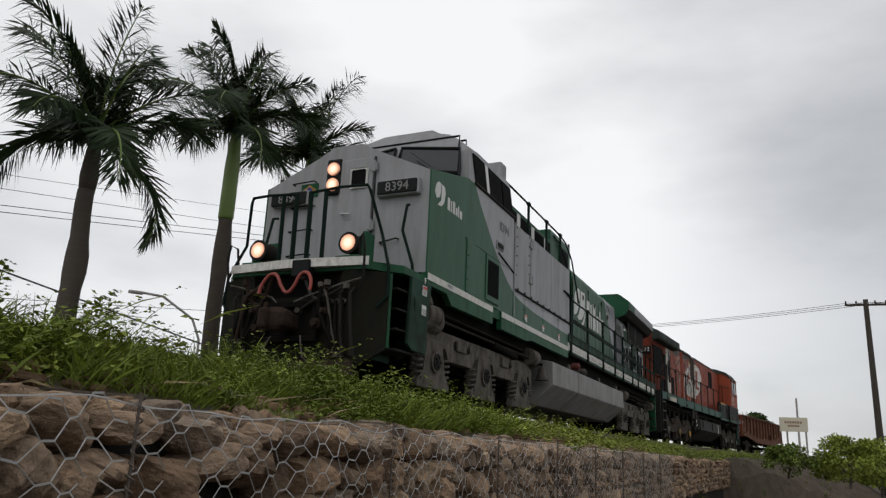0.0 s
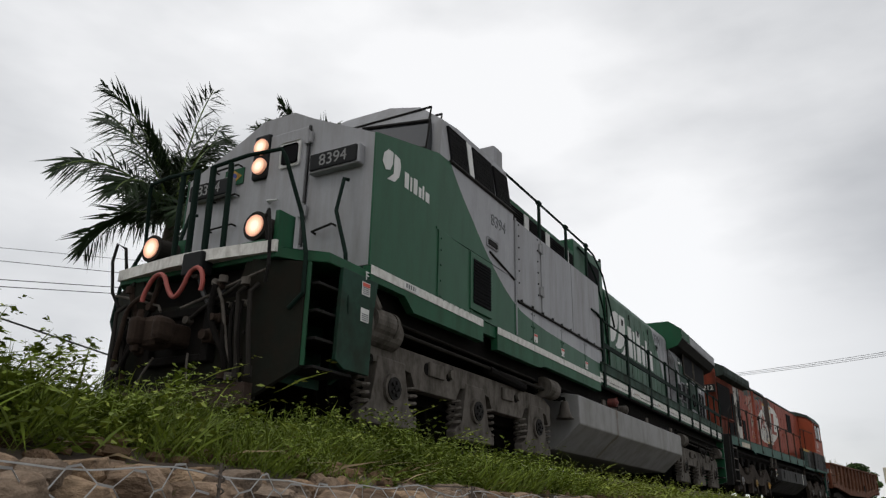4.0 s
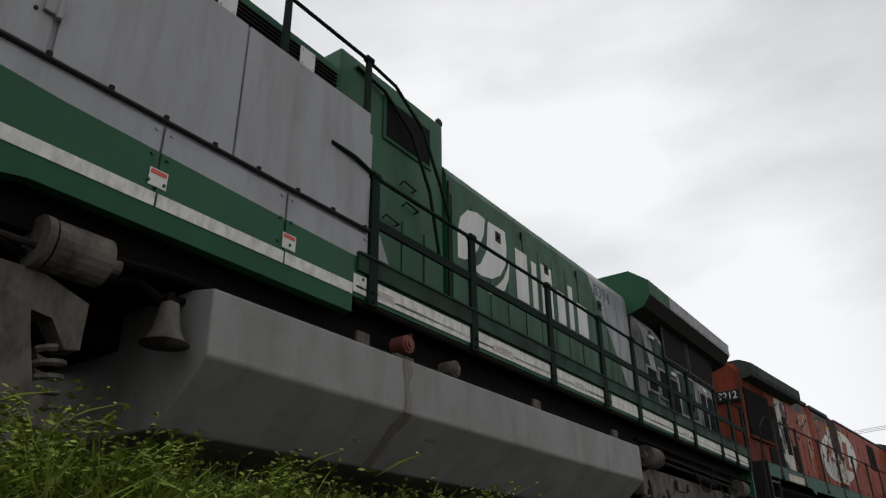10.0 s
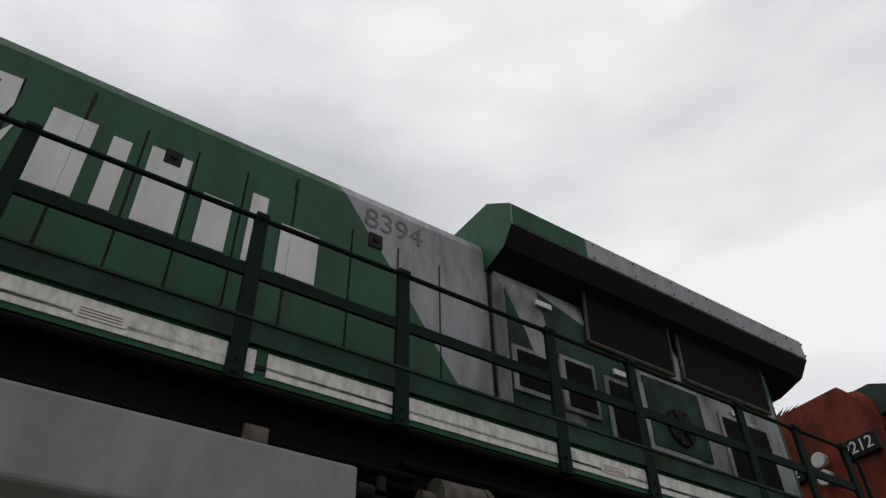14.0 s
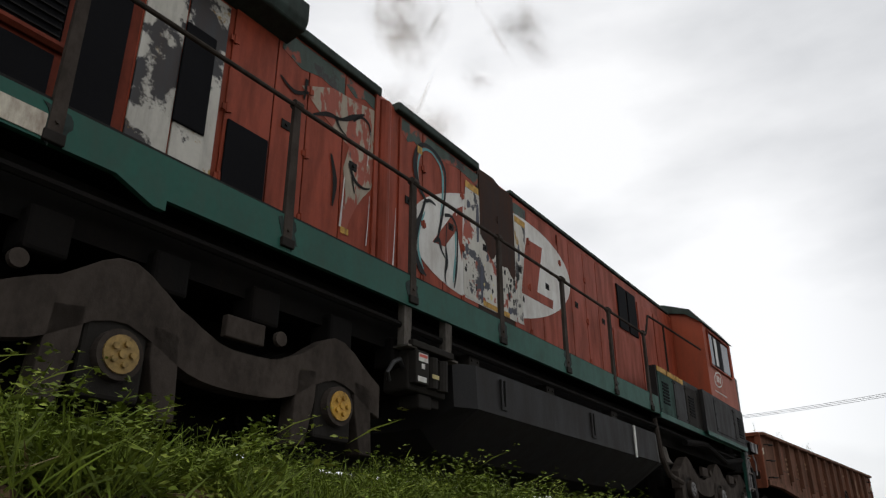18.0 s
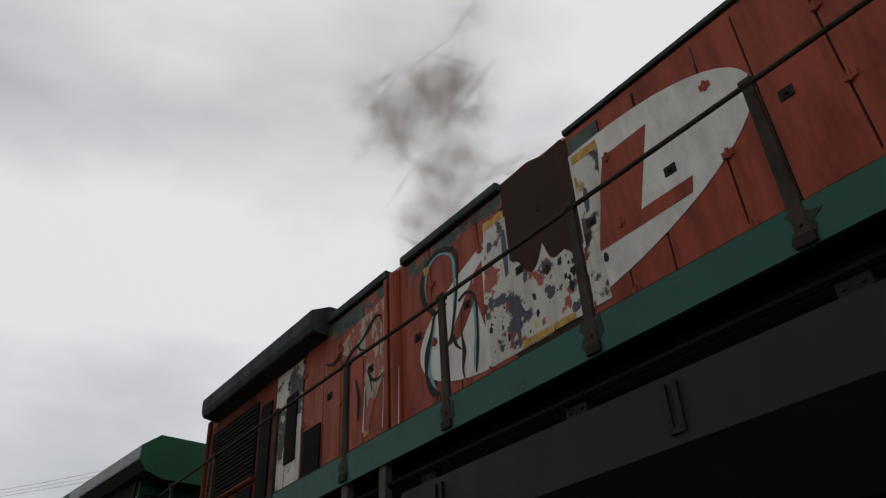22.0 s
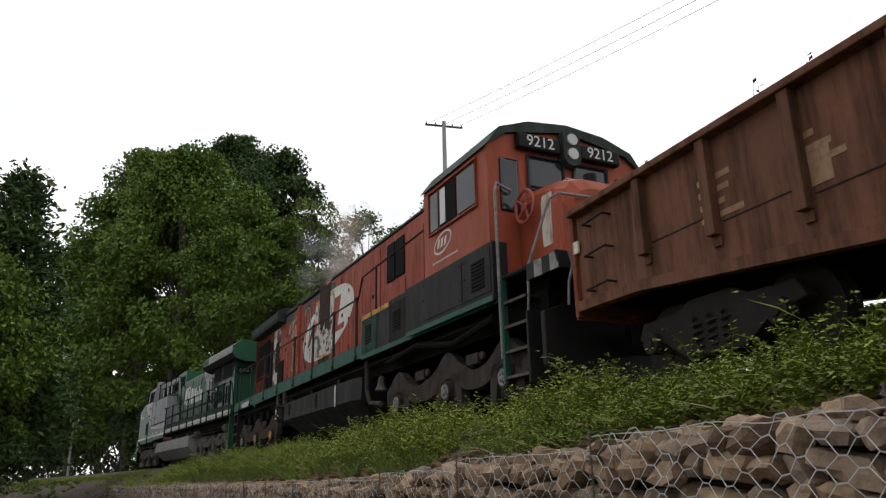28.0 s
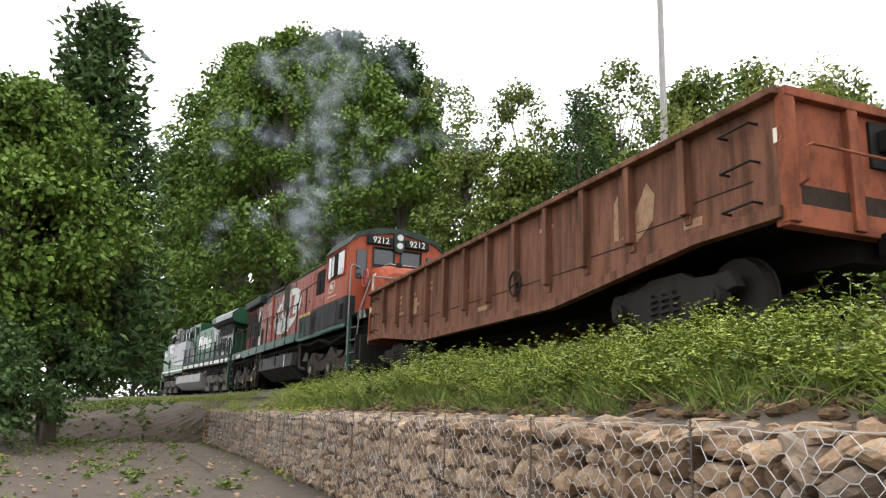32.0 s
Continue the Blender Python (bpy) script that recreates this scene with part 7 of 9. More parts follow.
for s in (1, -1):
    for k in range(4):
        y = 51.2 + 0.19 * k
        bm = B()
        prism(bm, [(y, 1.7), (y + 0.19, 1.7), (y + 0.19, 1.93), (y, 1.93)], s * 1.44, s * 1.47)
        part("warning_stripe", bm, hub_grey if k % 2 else tank_black, LB)
    bm = B()
    tube(bm, [(s * 1.47, 50.46, 0.72), (s * 1.5, 50.5, 1.9), (s * 1.52, 50.52, 3.3), (s * 1.46, 50.47, 3.44), (s * 1.2, 50.46, 3.36), (s * 1.18, 50.3, 3.3)], 0.024, 8)
    part("cab_handrail", bm, hub_grey, LB)
    bm = B()
    tube(bm, [(s * 1.4, 51.05, 0.75), (s * 1.38, 51.12, 1.95), (s * 1.22, 51.5, 2.85), (s * 1.12, 51.6, 2.92), (s * 0.1, 51.66, 2.92)], 0.022, 8)
    part("platform_handrail", bm, hub_grey, LB)
    bm = B()
    tube(bm, [(s * 1.12, 51.6, 2.9), (s * 1.12, 51.62, 1.94)], 0.03, 8)
    part("handrail_post", bm, orange_pale, LB)
    bm = B()
    tube(bm, [(s * 1.36, 51.98, 1.2), (s * 1.36, 52.02, 1.5), (s * 1.3, 52.05, 1.75), (s * 1.18, 52.02, 1.72), (s * 1.24, 52.0, 1.4)], 0.018, 7)
    part("uncoupling_lever", bm, hub_grey, LB)
    for y0, y1 in ((50.52, 51.1), (31.0, 31.55)):
        bm = B()
        box(bm, s * 1.38, s * 1.47, y0 - 0.06, y0, 0.4, 1.95, 0.01)
        part("step_frame", bm, teal if y0 > 40 else tank_black, LB)
        bm = B()
        box(bm, s * 1.0, s * 1.46, y1, y1 + 0.05, 0.3, 1.3 if y0 > 40 else 1.95, 0.01)
        part("step_frame", bm, tank_black, LB)
        bm = B()
        box(bm, s * 1.0, s * 1.03, y0, y1, 0.35, 1.9)
        part("step_lining", bm, under, LB)
        for k in range(4):
            bm = B()
            box(bm, s * 1.03, s * 1.44, y0, y1, 0.42 + 0.36 * k, 0.45 + 0.36 * k)
            for q in range(9):
                x = s * (1.05 + 0.045 * q)
                box(bm, x - 0.008, x + 0.008, y0, y1, 0.45 + 0.36 * k, 0.465 + 0.36 * k)
            part("step", bm, bogie_dark, LB)
            bm = B()
            box(bm, s * 1.435, s * 1.455, y0, y1, 0.42 + 0.36 * k, 0.46 + 0.36 * k)
            part("step_edge", bm, bogie_grey, LB)
bm = B()
prism(bm, [(-1.42, 0.5), (-1.2, 0.3), (1.2, 0.3), (1.42, 0.5), (1.42, 1.22), (1.1, 1.34), (-1.1, 1.34), (-1.42, 1.22)], 51.4, 51.5, "y", bev=0.02)
part("end_plate", bm, tank_black, LB)
bm = B()
box(bm, -1.4, 1.4, 30.86, 30.95, 0.3, 1.95, 0.02)
part("end_plate", bm, tank_black, LB)
bm = B()
box(bm, -0.7, 0.7, 51.3, 51.9, 1.3, 1.88, 0.03)
part("draft_box", bm, under, LB)
bm = B()
for y0, y1 in ((51.4, 51.95), (30.2, 30.86)):
    box(bm, -0.14, 0.14, y0, y1, 0.72, 0.98, 0.04)
    box(bm, -0.22, 0.22, y0 + 0.2, y1 - 0.2, 0.66, 1.04, 0.06)
part("coupler", bm, under, LB)
# tank, battery box, bell, bogies
bm = B()
rings = []
for y, k, w in ((38.15, 0.25, 0.14), (38.4, 0.06, 0.0), (38.6, 0.0, 0.0), (44.1, 0.0, 0.0), (44.45, 0.25, 0.1)):
    rings.append([(w - 1.5, y, 1.22), (w - 1.52, y, 0.75), (-0.95, y, 0.32 + k), (0.95, y, 0.32 + k), (1.52 - w, y, 0.75), (1.5 - w, y, 1.22)])
loft(bm, rings)
part("fuel_tank", bm, tank_black, LB, "dark worn angular fuel tank")
bm = B()
box(bm, 1.53, 1.545, 43.0, 43.06, 0.72, 1.2)
part("fuel_gauge", bm, cream, LB)
for y in (38.9, 41.4):
    bm = B()
    box(bm, 1.5, 1.535, y, y + 0.035, 0.84, 1.16)
    box(bm, 1.5, 1.535, y + 0.09, y + 0.125, 0.84, 1.16)
    box(bm, 1.5, 1.535, y, y + 0.125, 0.82, 0.86)
    part("gauge_guard", bm, tank_black, LB)
for y in (38.5, 40.4, 42.6):
    bm = B()
    box(bm, 1.2, 1.36, y, y + 0.22, 1.2, 1.4, 0.01)
    bolts(bm, [(1.365, y + 0.05, 1.33), (1.365, y + 0.17, 1.33)], 0.016)
    part("tank_hanger", bm, bogie_dark, LB)
bm = B()
box(bm, 1.1, 1.42, 37.3, 37.94, 0.78, 1.18, 0.025)
bt = part("battery_box", bm, bogie_dark, LB, "black cast box with two filter bowls")
for y in (37.66, 37.84):
    bm = B()
    tube(bm, [(1.42, y, 0.84), (1.42, y, 1.15)], 0.078, 14)
    part("filter_bowl", bm, bogie_dark, bt)
bm = B()
box(bm, 1.4, 1.5, 37.31, 37.53, 0.84, 1.17, 0.012)
part("panel", bm, bogie_dark, bt)
bm = B()
box(bm, 1.08, 1.5, 37.26, 37.98, 1.19, 1.26, 0.012)
bolts(bm, [(1.4, y, 1.27) for y in (37.4, 37.56, 37.72, 37.88)], 0.03, "z", 0.05)
part("cover", bm, bogie_dark, bt)
for y in (37.24, 37.96):
    bm = B()
    prism(bm, [(y - 0.05, 1.2), (y + 0.05, 1.2), (y + 0.07, 1.45), (y + 0.07, 1.66), (y - 0.05, 1.66), (y - 0.05, 1.45)], 1.36, 1.44)
    box(bm, 1.3, 1.48, y - 0.04, y + 0.12, 1.18, 1.2)
    part("hanger", bm, bogie_grey, bt)
bm = B()
tube(bm, [(1.35, 37.3, 1.0), (1.38, 37.2, 1.06), (1.4, 37.08, 1.0), (1.38, 37.02, 0.9), (1.34, 37.1, 0.84)], 0.022, 8)
part("hose", bm, rubber, bt)
bm = B()
box(bm, 1.15, 1.4, 37.5, 37.72, 0.64, 0.78, 0.02)
box(bm, 1.15, 1.36, 37.76, 37.9, 0.68, 0.78, 0.015)
part("drain_trap", bm, bogie_dark, bt)
for y0, y1, z0, z1, m_ in ((37.35, 37.5, 1.06, 1.14, cream), (37.4, 37.45, 0.99, 1.04, cream), (37.34, 37.48, 0.86, 0.91, cream), (37.58, 37.7, 0.93, 0.97, smear_yellow)):
    bm = B()
    x = 1.501 if y0 < 37.55 else 1.499
    box(bm, x, x + 0.004, y0, y1, z0, z1)
    part("sticker", bm, m_, bt)
bm = B()
box(bm, 1.505, 1.508, 37.36, 37.49, 1.1, 1.13)
part("heading_bar", bm, label_red, bt)
bell(LB, 1.25, 45.2, 0.85)
bm = B()
tube(bm, [(1.35, 44.6, 1.55), (1.38, 44.7, 0.9), (1.4, 44.95, 0.62), (1.4, 45.6, 0.55)], 0.05, 8)
part("drain_pipe", bm, bogie_dust, LB)
bogie(LB, (32.2, 34.3, 36.38), 0.48, 1.33, bogie_dust, (hub_grey, brass_cap, yellow), "wave")
bogie(LB, (46.3, 48.4, 50.3), 0.48, 1.33, bogie_dust, (hub_grey, hub_grey, hub_grey), "wave")
bm = B()
for y in np.arange(31.8, 37.2, 0.9):
    box(bm, 1.05, 1.3, y, y + 0.3, 1.0, 1.3, 0.03)
tube(bm, [(1.38, 31.5, 1.42), (1.38, 38, 1.4), (1.36, 44, 1.42), (1.36, 50, 1.4)], 0.035, 6)
tube(bm, [(1.42, 46.0, 1.3), (1.42, 47.4, 1.42), (1.42, 48.8, 1.2), (1.42, 50.2, 1.38)], 0.06, 8)
part("pipework", bm, under, LB)
# ---- gondola wagons ----
def wagon(y0):
    """An open gondola of rusty red steel; y0: its leading end along the train."""
    L = 14.2
    W = thing("gondola_wagon", "rusty oxide-red open gondola wagon with ribbed sides, last in the train", "railway wagon", "train vehicles")
    yb = [y0, y0 + 1.2, y0 + 4.3, y0 + L - 4.3, y0 + L - 1.2, y0 + L]
    zb = [1.0, 0.98, 0.66, 0.66, 0.98, 1.0]
    bot = list(zip(yb, zb))
    for s in (1, -1):
        bm = B()
        prism(bm, bot + [(y0 + L, 2.26), (y0, 2.26)], s * 1.22, s * 1.26)
        part("side_wall", bm, wagon_red, W)
        bm = B()
        prism(bm, [(y, z + 0.12) for y, z in bot] + [(y, z) for y, z in reversed(bot)], s * 1.24, s * 1.35)
        part("side_sill", bm, wagon_red, W)
        bm = B()
        box(bm, s * 1.2, s * 1.4, y0 - 0.04, y0 + L + 0.04, 2.22, 2.3, 0.012)
        part("top_rail", bm, wagon_red, W)
        for k in range(12):
            y = y0 + 1.35 + k * 1.045
            zl = np.interp(y, yb, zb) + 0.38
            bm = B()
            prism(bm, [(y - 0.06, zl), (y + 0.06, zl), (y + 0.06, 2.22), (y - 0.06, 2.22)], s * 1.25, s * 1.37, bev=0.008)
            prism(bm, [(y - 0.05, zl - 0.1), (y + 0.05, zl - 0.1), (y + 0.06, zl), (y - 0.06, zl)], s * 1.25, s * 1.29)
            part("stake", bm, wagon_red, W)
        bm = B()
        for k in range(12):
            y = y0 + 1.35 + k * 1.045
            ze = np.interp(y, yb, zb) + 0.5
            box(bm, s * 1.26, s * 1.268, y + 0.08, min(y + 0.96, y0 + L - 0.05), ze, ze + 0.012)
        part("weld_seam", bm, dark, W)
        for yy in (y0 + 0.3, y0 + L - 0.72):
            for z in (1.2, 1.62, 2.02):
                bm = B()
                tube(bm, [(s * 1.26, yy, z), (s * 1.38, yy, z), (s * 1.38, yy + 0.42, z + 0.02), (s * 1.26, yy + 0.42, z + 0.02)], 0.015, 6)
                part("grab_iron", bm, dark, W)
        bm = B()
        yw = y0 + 8.8
        tube(bm, [(s * 1.38, yw + 0.2 * math.cos(a), 1.2 + 0.2 * math.sin(a)) for a in np.linspace(0, 2 * math.pi, 22)], 0.018, 6)
        for k in range(4):
            a = k * math.pi / 2 + 0.3
            tube(bm, [(s * 1.38, yw, 1.2), (s * 1.38, yw + 0.2 * math.cos(a), 1.2 + 0.2 * math.sin(a))], 0.012, 5)
        tube(bm, [(s * 1.26, yw, 1.2), (s * 1.39, yw, 1.2)], 0.03, 8)
        part("hand_wheel", bm, bogie_dark, W)
        bm = B()
        r2 = random.Random(9)
        for (yy, z, rows, wmax) in ((y0 + 2.2, 1.8, 4, 0.6), (y0 + 3.3, 1.75, 4, 0.6), (y0 + 4.3, 1.85, 2, 0.5), (y0 + 6.4, 1.5, 2, 0.4), (y0 + 9.4, 1.9, 1, 0.5)):
            for q in range(rows):
                box(bm, s * 1.262, s * 1.266, yy, yy + wmax * r2.uniform(0.5, 1), z - 0.13 * q, z - 0.13 * q + 0.06)
        part("stencil_bar", bm, stencil, W)
        bm = B()
        box(bm, s * 1.262, s * 1.267, y0 + 3.4, y0 + 3.72, 1.32, 1.68)
        box(bm, s * 1.262, s * 1.267, y0 + 7.1, y0 + 7.5, 0.95, 1.03)
        box(bm, s * 1.262, s * 1.267, y0 + 12.75, y0 + 13.05, 1.2, 1.3)
        part("label_plate", bm, stencil, W)
        if s > 0:
            bm = B()
            shape(bm, [(y0 + 11.55, 1.35), (y0 + 11.75, 1.5), (y0 + 12.1, 1.95), (y0 + 12.25, 1.75), (y0 + 12.2, 1.45), (y0 + 11.9, 1.25)], 1.262)
            shape(bm, [(y0 + 11.4, 1.35), (y0 + 11.5, 1.35), (y0 + 11.5, 1.95), (y0 + 11.4, 1.85)], 1.262)
            part("painted_emblem", bm, stencil, W)
    for y, s in ((y0, -1), (y0 + L, 1)):
        bm = B()
        box(bm, -1.24, 1.24, y - 0.02, y + 0.02, 1.0, 2.26)
        part("end_wall", bm, wagon_end, W)
        bm = B()
        for x in (-1.24, -0.42, 0.42, 1.24):
            box(bm, x - 0.07, x + 0.07, y - 0.02, y + s * 0.1, 0.95, 2.26, 0.01)
        box(bm, -1.3, 1.3, y, y + s * 0.11, 2.2, 2.3, 0.01)
        box(bm, -1.3, 1.3, y - 0.1, y + s * 0.06, 0.92, 1.14, 0.01)
        part("end_frame", bm, wagon_end, W)
        bm = B()
        box(bm, -1.16, 1.16, y + s * 0.01, y + s * 0.045, 1.14, 1.34, 0.006)
        part("scuffed_panel", bm, grimed_rust, W, "scraped dark lower end panel")
        bm = B()
        box(bm, 1.28, 1.31, y - 0.06, y + 0.06, 1.75, 1.9)
        part("reflector", bm, sign_cream, W)
        bm = B()
        box(bm, -1.2, -0.8, y + s * 0.03, y + s * 0.2, 1.45, 2.12, 0.02)
        part("white_cabinet", bm, concrete, W, "pale grey equipment cabinet")
        bm = B()
        box(bm, -0.5, -0.36, y + s * 0.1, y + s * 0.2, 1.95, 2.34, 0.015)
        tube(bm, [(-0.43, y + s * 0.15, 2.34), (-0.4, y + s * 0.15, 2.5), (-0.3, y + s * 0.15, 2.52), (-0.22, y + s * 0.15, 2.36)], 0.014, 6)
        tube(bm, [(-0.43, y + s * 0.16, 1.95), (-0.45, y + s * 0.3, 1.0)], 0.008, 5)
        part("tail_device", bm, bogie_grey, W, "small grey tail device clipped to the end")
        text_mesh("-33", 0.2, cream, Matrix.Translation((-0.62, y + s * 0.03, 1.98)) @ (Matrix(((-1, 0, 0, 0), (0, 0, 1, 0), (0, 1, 0, 0), (0, 0, 0, 1))) if s > 0 else Matrix.Rotation(radians(90), 4, "X")), W)
        bm = B()
        tube(bm, [(1.18, y + s * 0.08, 1.3), (1.18, y + s * 0.2, 1.34), (1.18, y + s * 0.2, 1.66), (1.1, y + s * 0.2, 1.7), (-1.2, y + s * 0.2, 1.68), (-1.2, y + s * 0.08, 1.64)], 0.018, 6)
        part("end_rail", bm, wagon_end, W)
        bm = B()
        box(bm, -0.3, 0.15, y + s * 0.02, y + s * 0.06, 1.65, 2.15, 0.01)
        box(bm, -0.18, 0.06, y + s * 0.06, y + s * 0.24, 1.82, 2.05, 0.02)
        tube(bm, [(-0.06, y + s * 0.1, 1.8), (-0.3, y + s * 0.14, 1.55), (-0.6, y + s * 0.14, 1.6)], 0.02, 6)
        part("electric_box", bm, dark, W)
        bm = B()
        box(bm, -0.14, 0.14, y, y + s * 0.55, 0.72, 0.98, 0.04)
        box(bm, -0.2, 0.22, y + s * 0.3, y + s * 0.52, 0.66, 1.04, 0.06)
        part("coupler", bm, under, W)
        bm = B()
        for k in range(22):
            disc(bm, (-0.6, y + s * 0.15, 1.6 - k * 0.05), 0.022, 0.012, "x" if k % 2 else "y", 8)
        part("chain", bm, bogie_dark, W)
    bm = B()
    box(bm, -1.2, 1.2, y0 + 0.05, y0 + L - 0.05, 1.1, 1.16)
    box(bm, -0.3, 0.3, y0 + 0.1, y0 + L - 0.1, 0.7, 1.1)
    part("floor", bm, under, W)
    for yc in (y0 + 2.0, y0 + L - 2.0):
        for y in (yc - 0.87, yc + 0.87):
            wheelset(W, y, 0.43, 0.43, bogie_dark)
        for s in (1, -1):
            bm = B()
            prism(bm, [(yc - 1.15, 0.5), (yc - 1.05, 0.68), (yc - 0.5, 0.66), (yc - 0.3, 0.78), (yc + 0.3, 0.78), (yc + 0.5, 0.66), (yc + 1.05, 0.68), (yc + 1.15, 0.5), (yc + 0.7, 0.42), (yc + 0.42, 0.2), (yc - 0.42, 0.2), (yc - 0.7, 0.42)], s * 0.98, s * 1.12, bev=0.02)
            part("bogie_frame", bm, bogie_dark, W)
            bm = B()
            for d in (-0.2, 0, 0.2):
                helix(bm, (s * 1.08, yc + d, 0.28), 0.07, 0.3, 4, 0.018)
            part("coil_spring", bm, bogie_dark, W)
            for y in (yc - 0.87, yc + 0.87):
                bm = B()
                disc(bm, (s * 1.12, y, 0.43), 0.12, 0.16, sides=14)
                disc(bm, (s * 1.21, y, 0.43), 0.06, 0.04, sides=10)
                part("axle_cap", bm, bogie_dark, W)
    # weeds that have rooted in the load
    bm = B()
    r3 = random.Random(17)
    for k in range(150):
        y, x = r3.choice((y0 + 0.8, y0 + 3.0, y0 + 5.6, y0 + 6.2)) + r3.gauss(0, 0.4), r3.uniform(0.0, 1.1)
        a, h = r3.uniform(0, 6.28), r3.uniform(0.12, 0.6)
        tip = Vector((x + 0.22 * h * math.cos(a), y + 0.22 * h * math.sin(a), 2.12 + h))
        tube(bm, [(x, y, 2.1), (x + 0.05 * math.cos(a), y + 0.05 * math.sin(a), 2.12 + 0.6 * h), tuple(tip)], 0.005, 3, 0.002)
        for q in range(7):
            c = Vector((x, y, 2.12)).lerp(tip, 0.3 + 0.1 * q)
            b = r3.uniform(0, 6.28)
            d = Vector((math.cos(b), math.sin(b), 0.4)) * r3.uniform(0.03, 0.07)
            n_ = Vector((-d.y, d.x, 0.01)) * 0.3
            bm.faces.new([bm.verts.new(p) for p in (c, c + d * 0.5 + n_, c + d, c + d * 0.5 - n_)])
    part("weeds", bm, leaf_light, W, "weeds growing out of the load")["kind"] = "stuff"
    bm = B()
    box(bm, -1.2, 1.2, y0 + 0.05, y0 + L - 0.05, 1.9, 2.12)
    part("load", bm, earth, W)
    return W


Y_OFF[0] = 59.15
wagon_a = wagon(52.5)
Y_OFF[0] = 0.0
TRAIN = ((loco_a, 18.0), (loco_b, 40.0), (wagon_a, 59.15))

# ---- plants ----
def leaf_quads(centres, dirs, ups, length, width):
    """Pointed leaves: four corners each (base, side, tip, side)."""
    side = np.cross(dirs, ups)
    side /= np.linalg.norm(side, axis=1, keepdims=True) + 1e-9
    L, W = length[:, None], width[:, None]
    p0, p2 = centres, centres + dirs * L
    mid = centres + dirs * L * 0.45
    droop = -np.array([0, 0, 1.0]) * L * 0.12
    v = np.stack([p0, mid + side * W, p2 + droop, mid - side * W], 1).reshape(-1, 3)
    f = np.arange(len(v)).reshape(-1, 4)
    return v, f


rng = np.random.default_rng(11)


def unit(n, zlo=-1.0, zhi=1.0):
    a, z = rng.uniform(0, 2 * np.pi, n), rng.uniform(zlo, zhi, n)
    r = np.sqrt(np.maximum(0, 1 - z * z))
    return np.stack([r * np.cos(a), r * np.sin(a), z], 1)


def weed(h, n_stem, leaf, gap, per):
    """One leafy weed: bent stems that carry small pointed leaflets on short side twigs."""
    vs = []
    for _ in range(n_stem):
        lean = unit(1, 0.5, 0.97)[0]
        hh = h * rng.uniform(0.5, 1.15)
        bend = np.array([lean[0], lean[1], -0.25]) * hh * rng.uniform(0.0, 0.5)
        at = lambda t: lean[None] * (hh * t)[:, None] + bend[None] * (t * t)[:, None]
        k = max(4, int(hh / gap))
        t = np.linspace(0.12, 1, k)
        c = at(t)
        q = np.linspace(0, 1, 4)
        sp = at(q)
        seg = np.diff(sp, axis=0)
        ln = np.linalg.norm(seg, axis=1)
        vs.append(leaf_quads(sp[:-1], seg / ln[:, None], unit(3), ln * 1.08, np.full(3, 0.003)))
        tw = unit(k, -0.05, 0.6)
        twl = leaf * 2.2 * (1.25 - 0.75 * t) * rng.uniform(0.5, 1.2, k)
        for j in range(per):
            f = (j + 1.0) / per
            base = c + tw * (twl * f)[:, None] * (0 if per == 1 else 1)
            sd = np.cross(tw, np.array([0, 0, 1.0])) * (1 if j % 2 else -1)
            d = tw * (0.6 + 0.6 * (j == per - 1)) + sd * (0.8 if j < per - 1 else 0.0) + rng.normal(0, 0.18, (k, 3))
            d /= np.linalg.norm(d, axis=1, keepdims=True)
            l1 = leaf * rng.uniform(0.7, 1.25, k) * (1.2 - 0.5 * t)
            vs.append(leaf_quads(base, d, unit(k, 0.5, 1), l1, l1 * rng.uniform(0.2, 0.3, k)))
    v = np.concatenate([a for a, _ in vs])
    return v, np.arange(len(v)).reshape(-1, 4)


FINE = [weed(rng.uniform(0.22, 0.42), 7, 0.034, 0.03, 5) for _ in range(10)]
WEEDS = [weed(rng.uniform(0.2, 0.42), 7, 0.06, 0.035, 1) for _ in range(9)]
TALL = [weed(0.6, 3, 0.035, 0.045, 3) for _ in range(5)]
TUFT = [weed(0.22, 9, 0.11, 0.2, 1) for _ in range(4)]


def grass(n, h):
    """A tuft of thin bent blades, each of two leaf-shaped pieces."""
    base = rng.normal(0, 0.06, (n, 3)) * np.array([1, 1, 0])
    d = unit(n, 0.55, 1.0)
    ln = h * rng.uniform(0.5, 1.2, n)
    return leaf_quads(base, d, unit(n, -0.2, 0.2), ln, np.full(n, 0.0035))


GRASS = [grass(46, 0.26) for _ in range(6)]


def bank_z(off, u):
    if off < 0:
        return 2.0
    if off > 3.75 and WALL_A < u < WALL_B:
        return 0.02
    p = sorted(bank(u))
    return float(np.interp(off, [a for a, _ in p], [b for _, b in p]))


def scatter(name, u0, u1, count, offs, kinds, size, material, label, seed):
    r = np.random.default_rng(seed)
    pcs = []
    for _ in range(count):
        u, off = r.uniform(u0, u1), offs[0] + (offs[1] - offs[0]) * r.beta(1.3, 1.3)
        dens = noise.noise(Vector((u * 0.45, off * 0.7, 3.0)))
        if dens < -0.28 and r.random() < 0.8:
            continue
        v, f = kinds[r.integers(len(kinds))]
        k = size * r.uniform(0.6, 1.25) * (1 + 0.5 * dens)
        a = r.uniform(0, 6.28)
        m = np.array([[math.cos(a), -math.sin(a), 0], [math.sin(a), math.cos(a), 0], [0, 0, 1]]) * k
        pcs.append((v @ m.T + np.array(on_arc(off, u, bank_z(off, u) - 0.02)), f))
    return tagged(join_mesh(name, pcs, material), label, "weeds", kind="stuff")


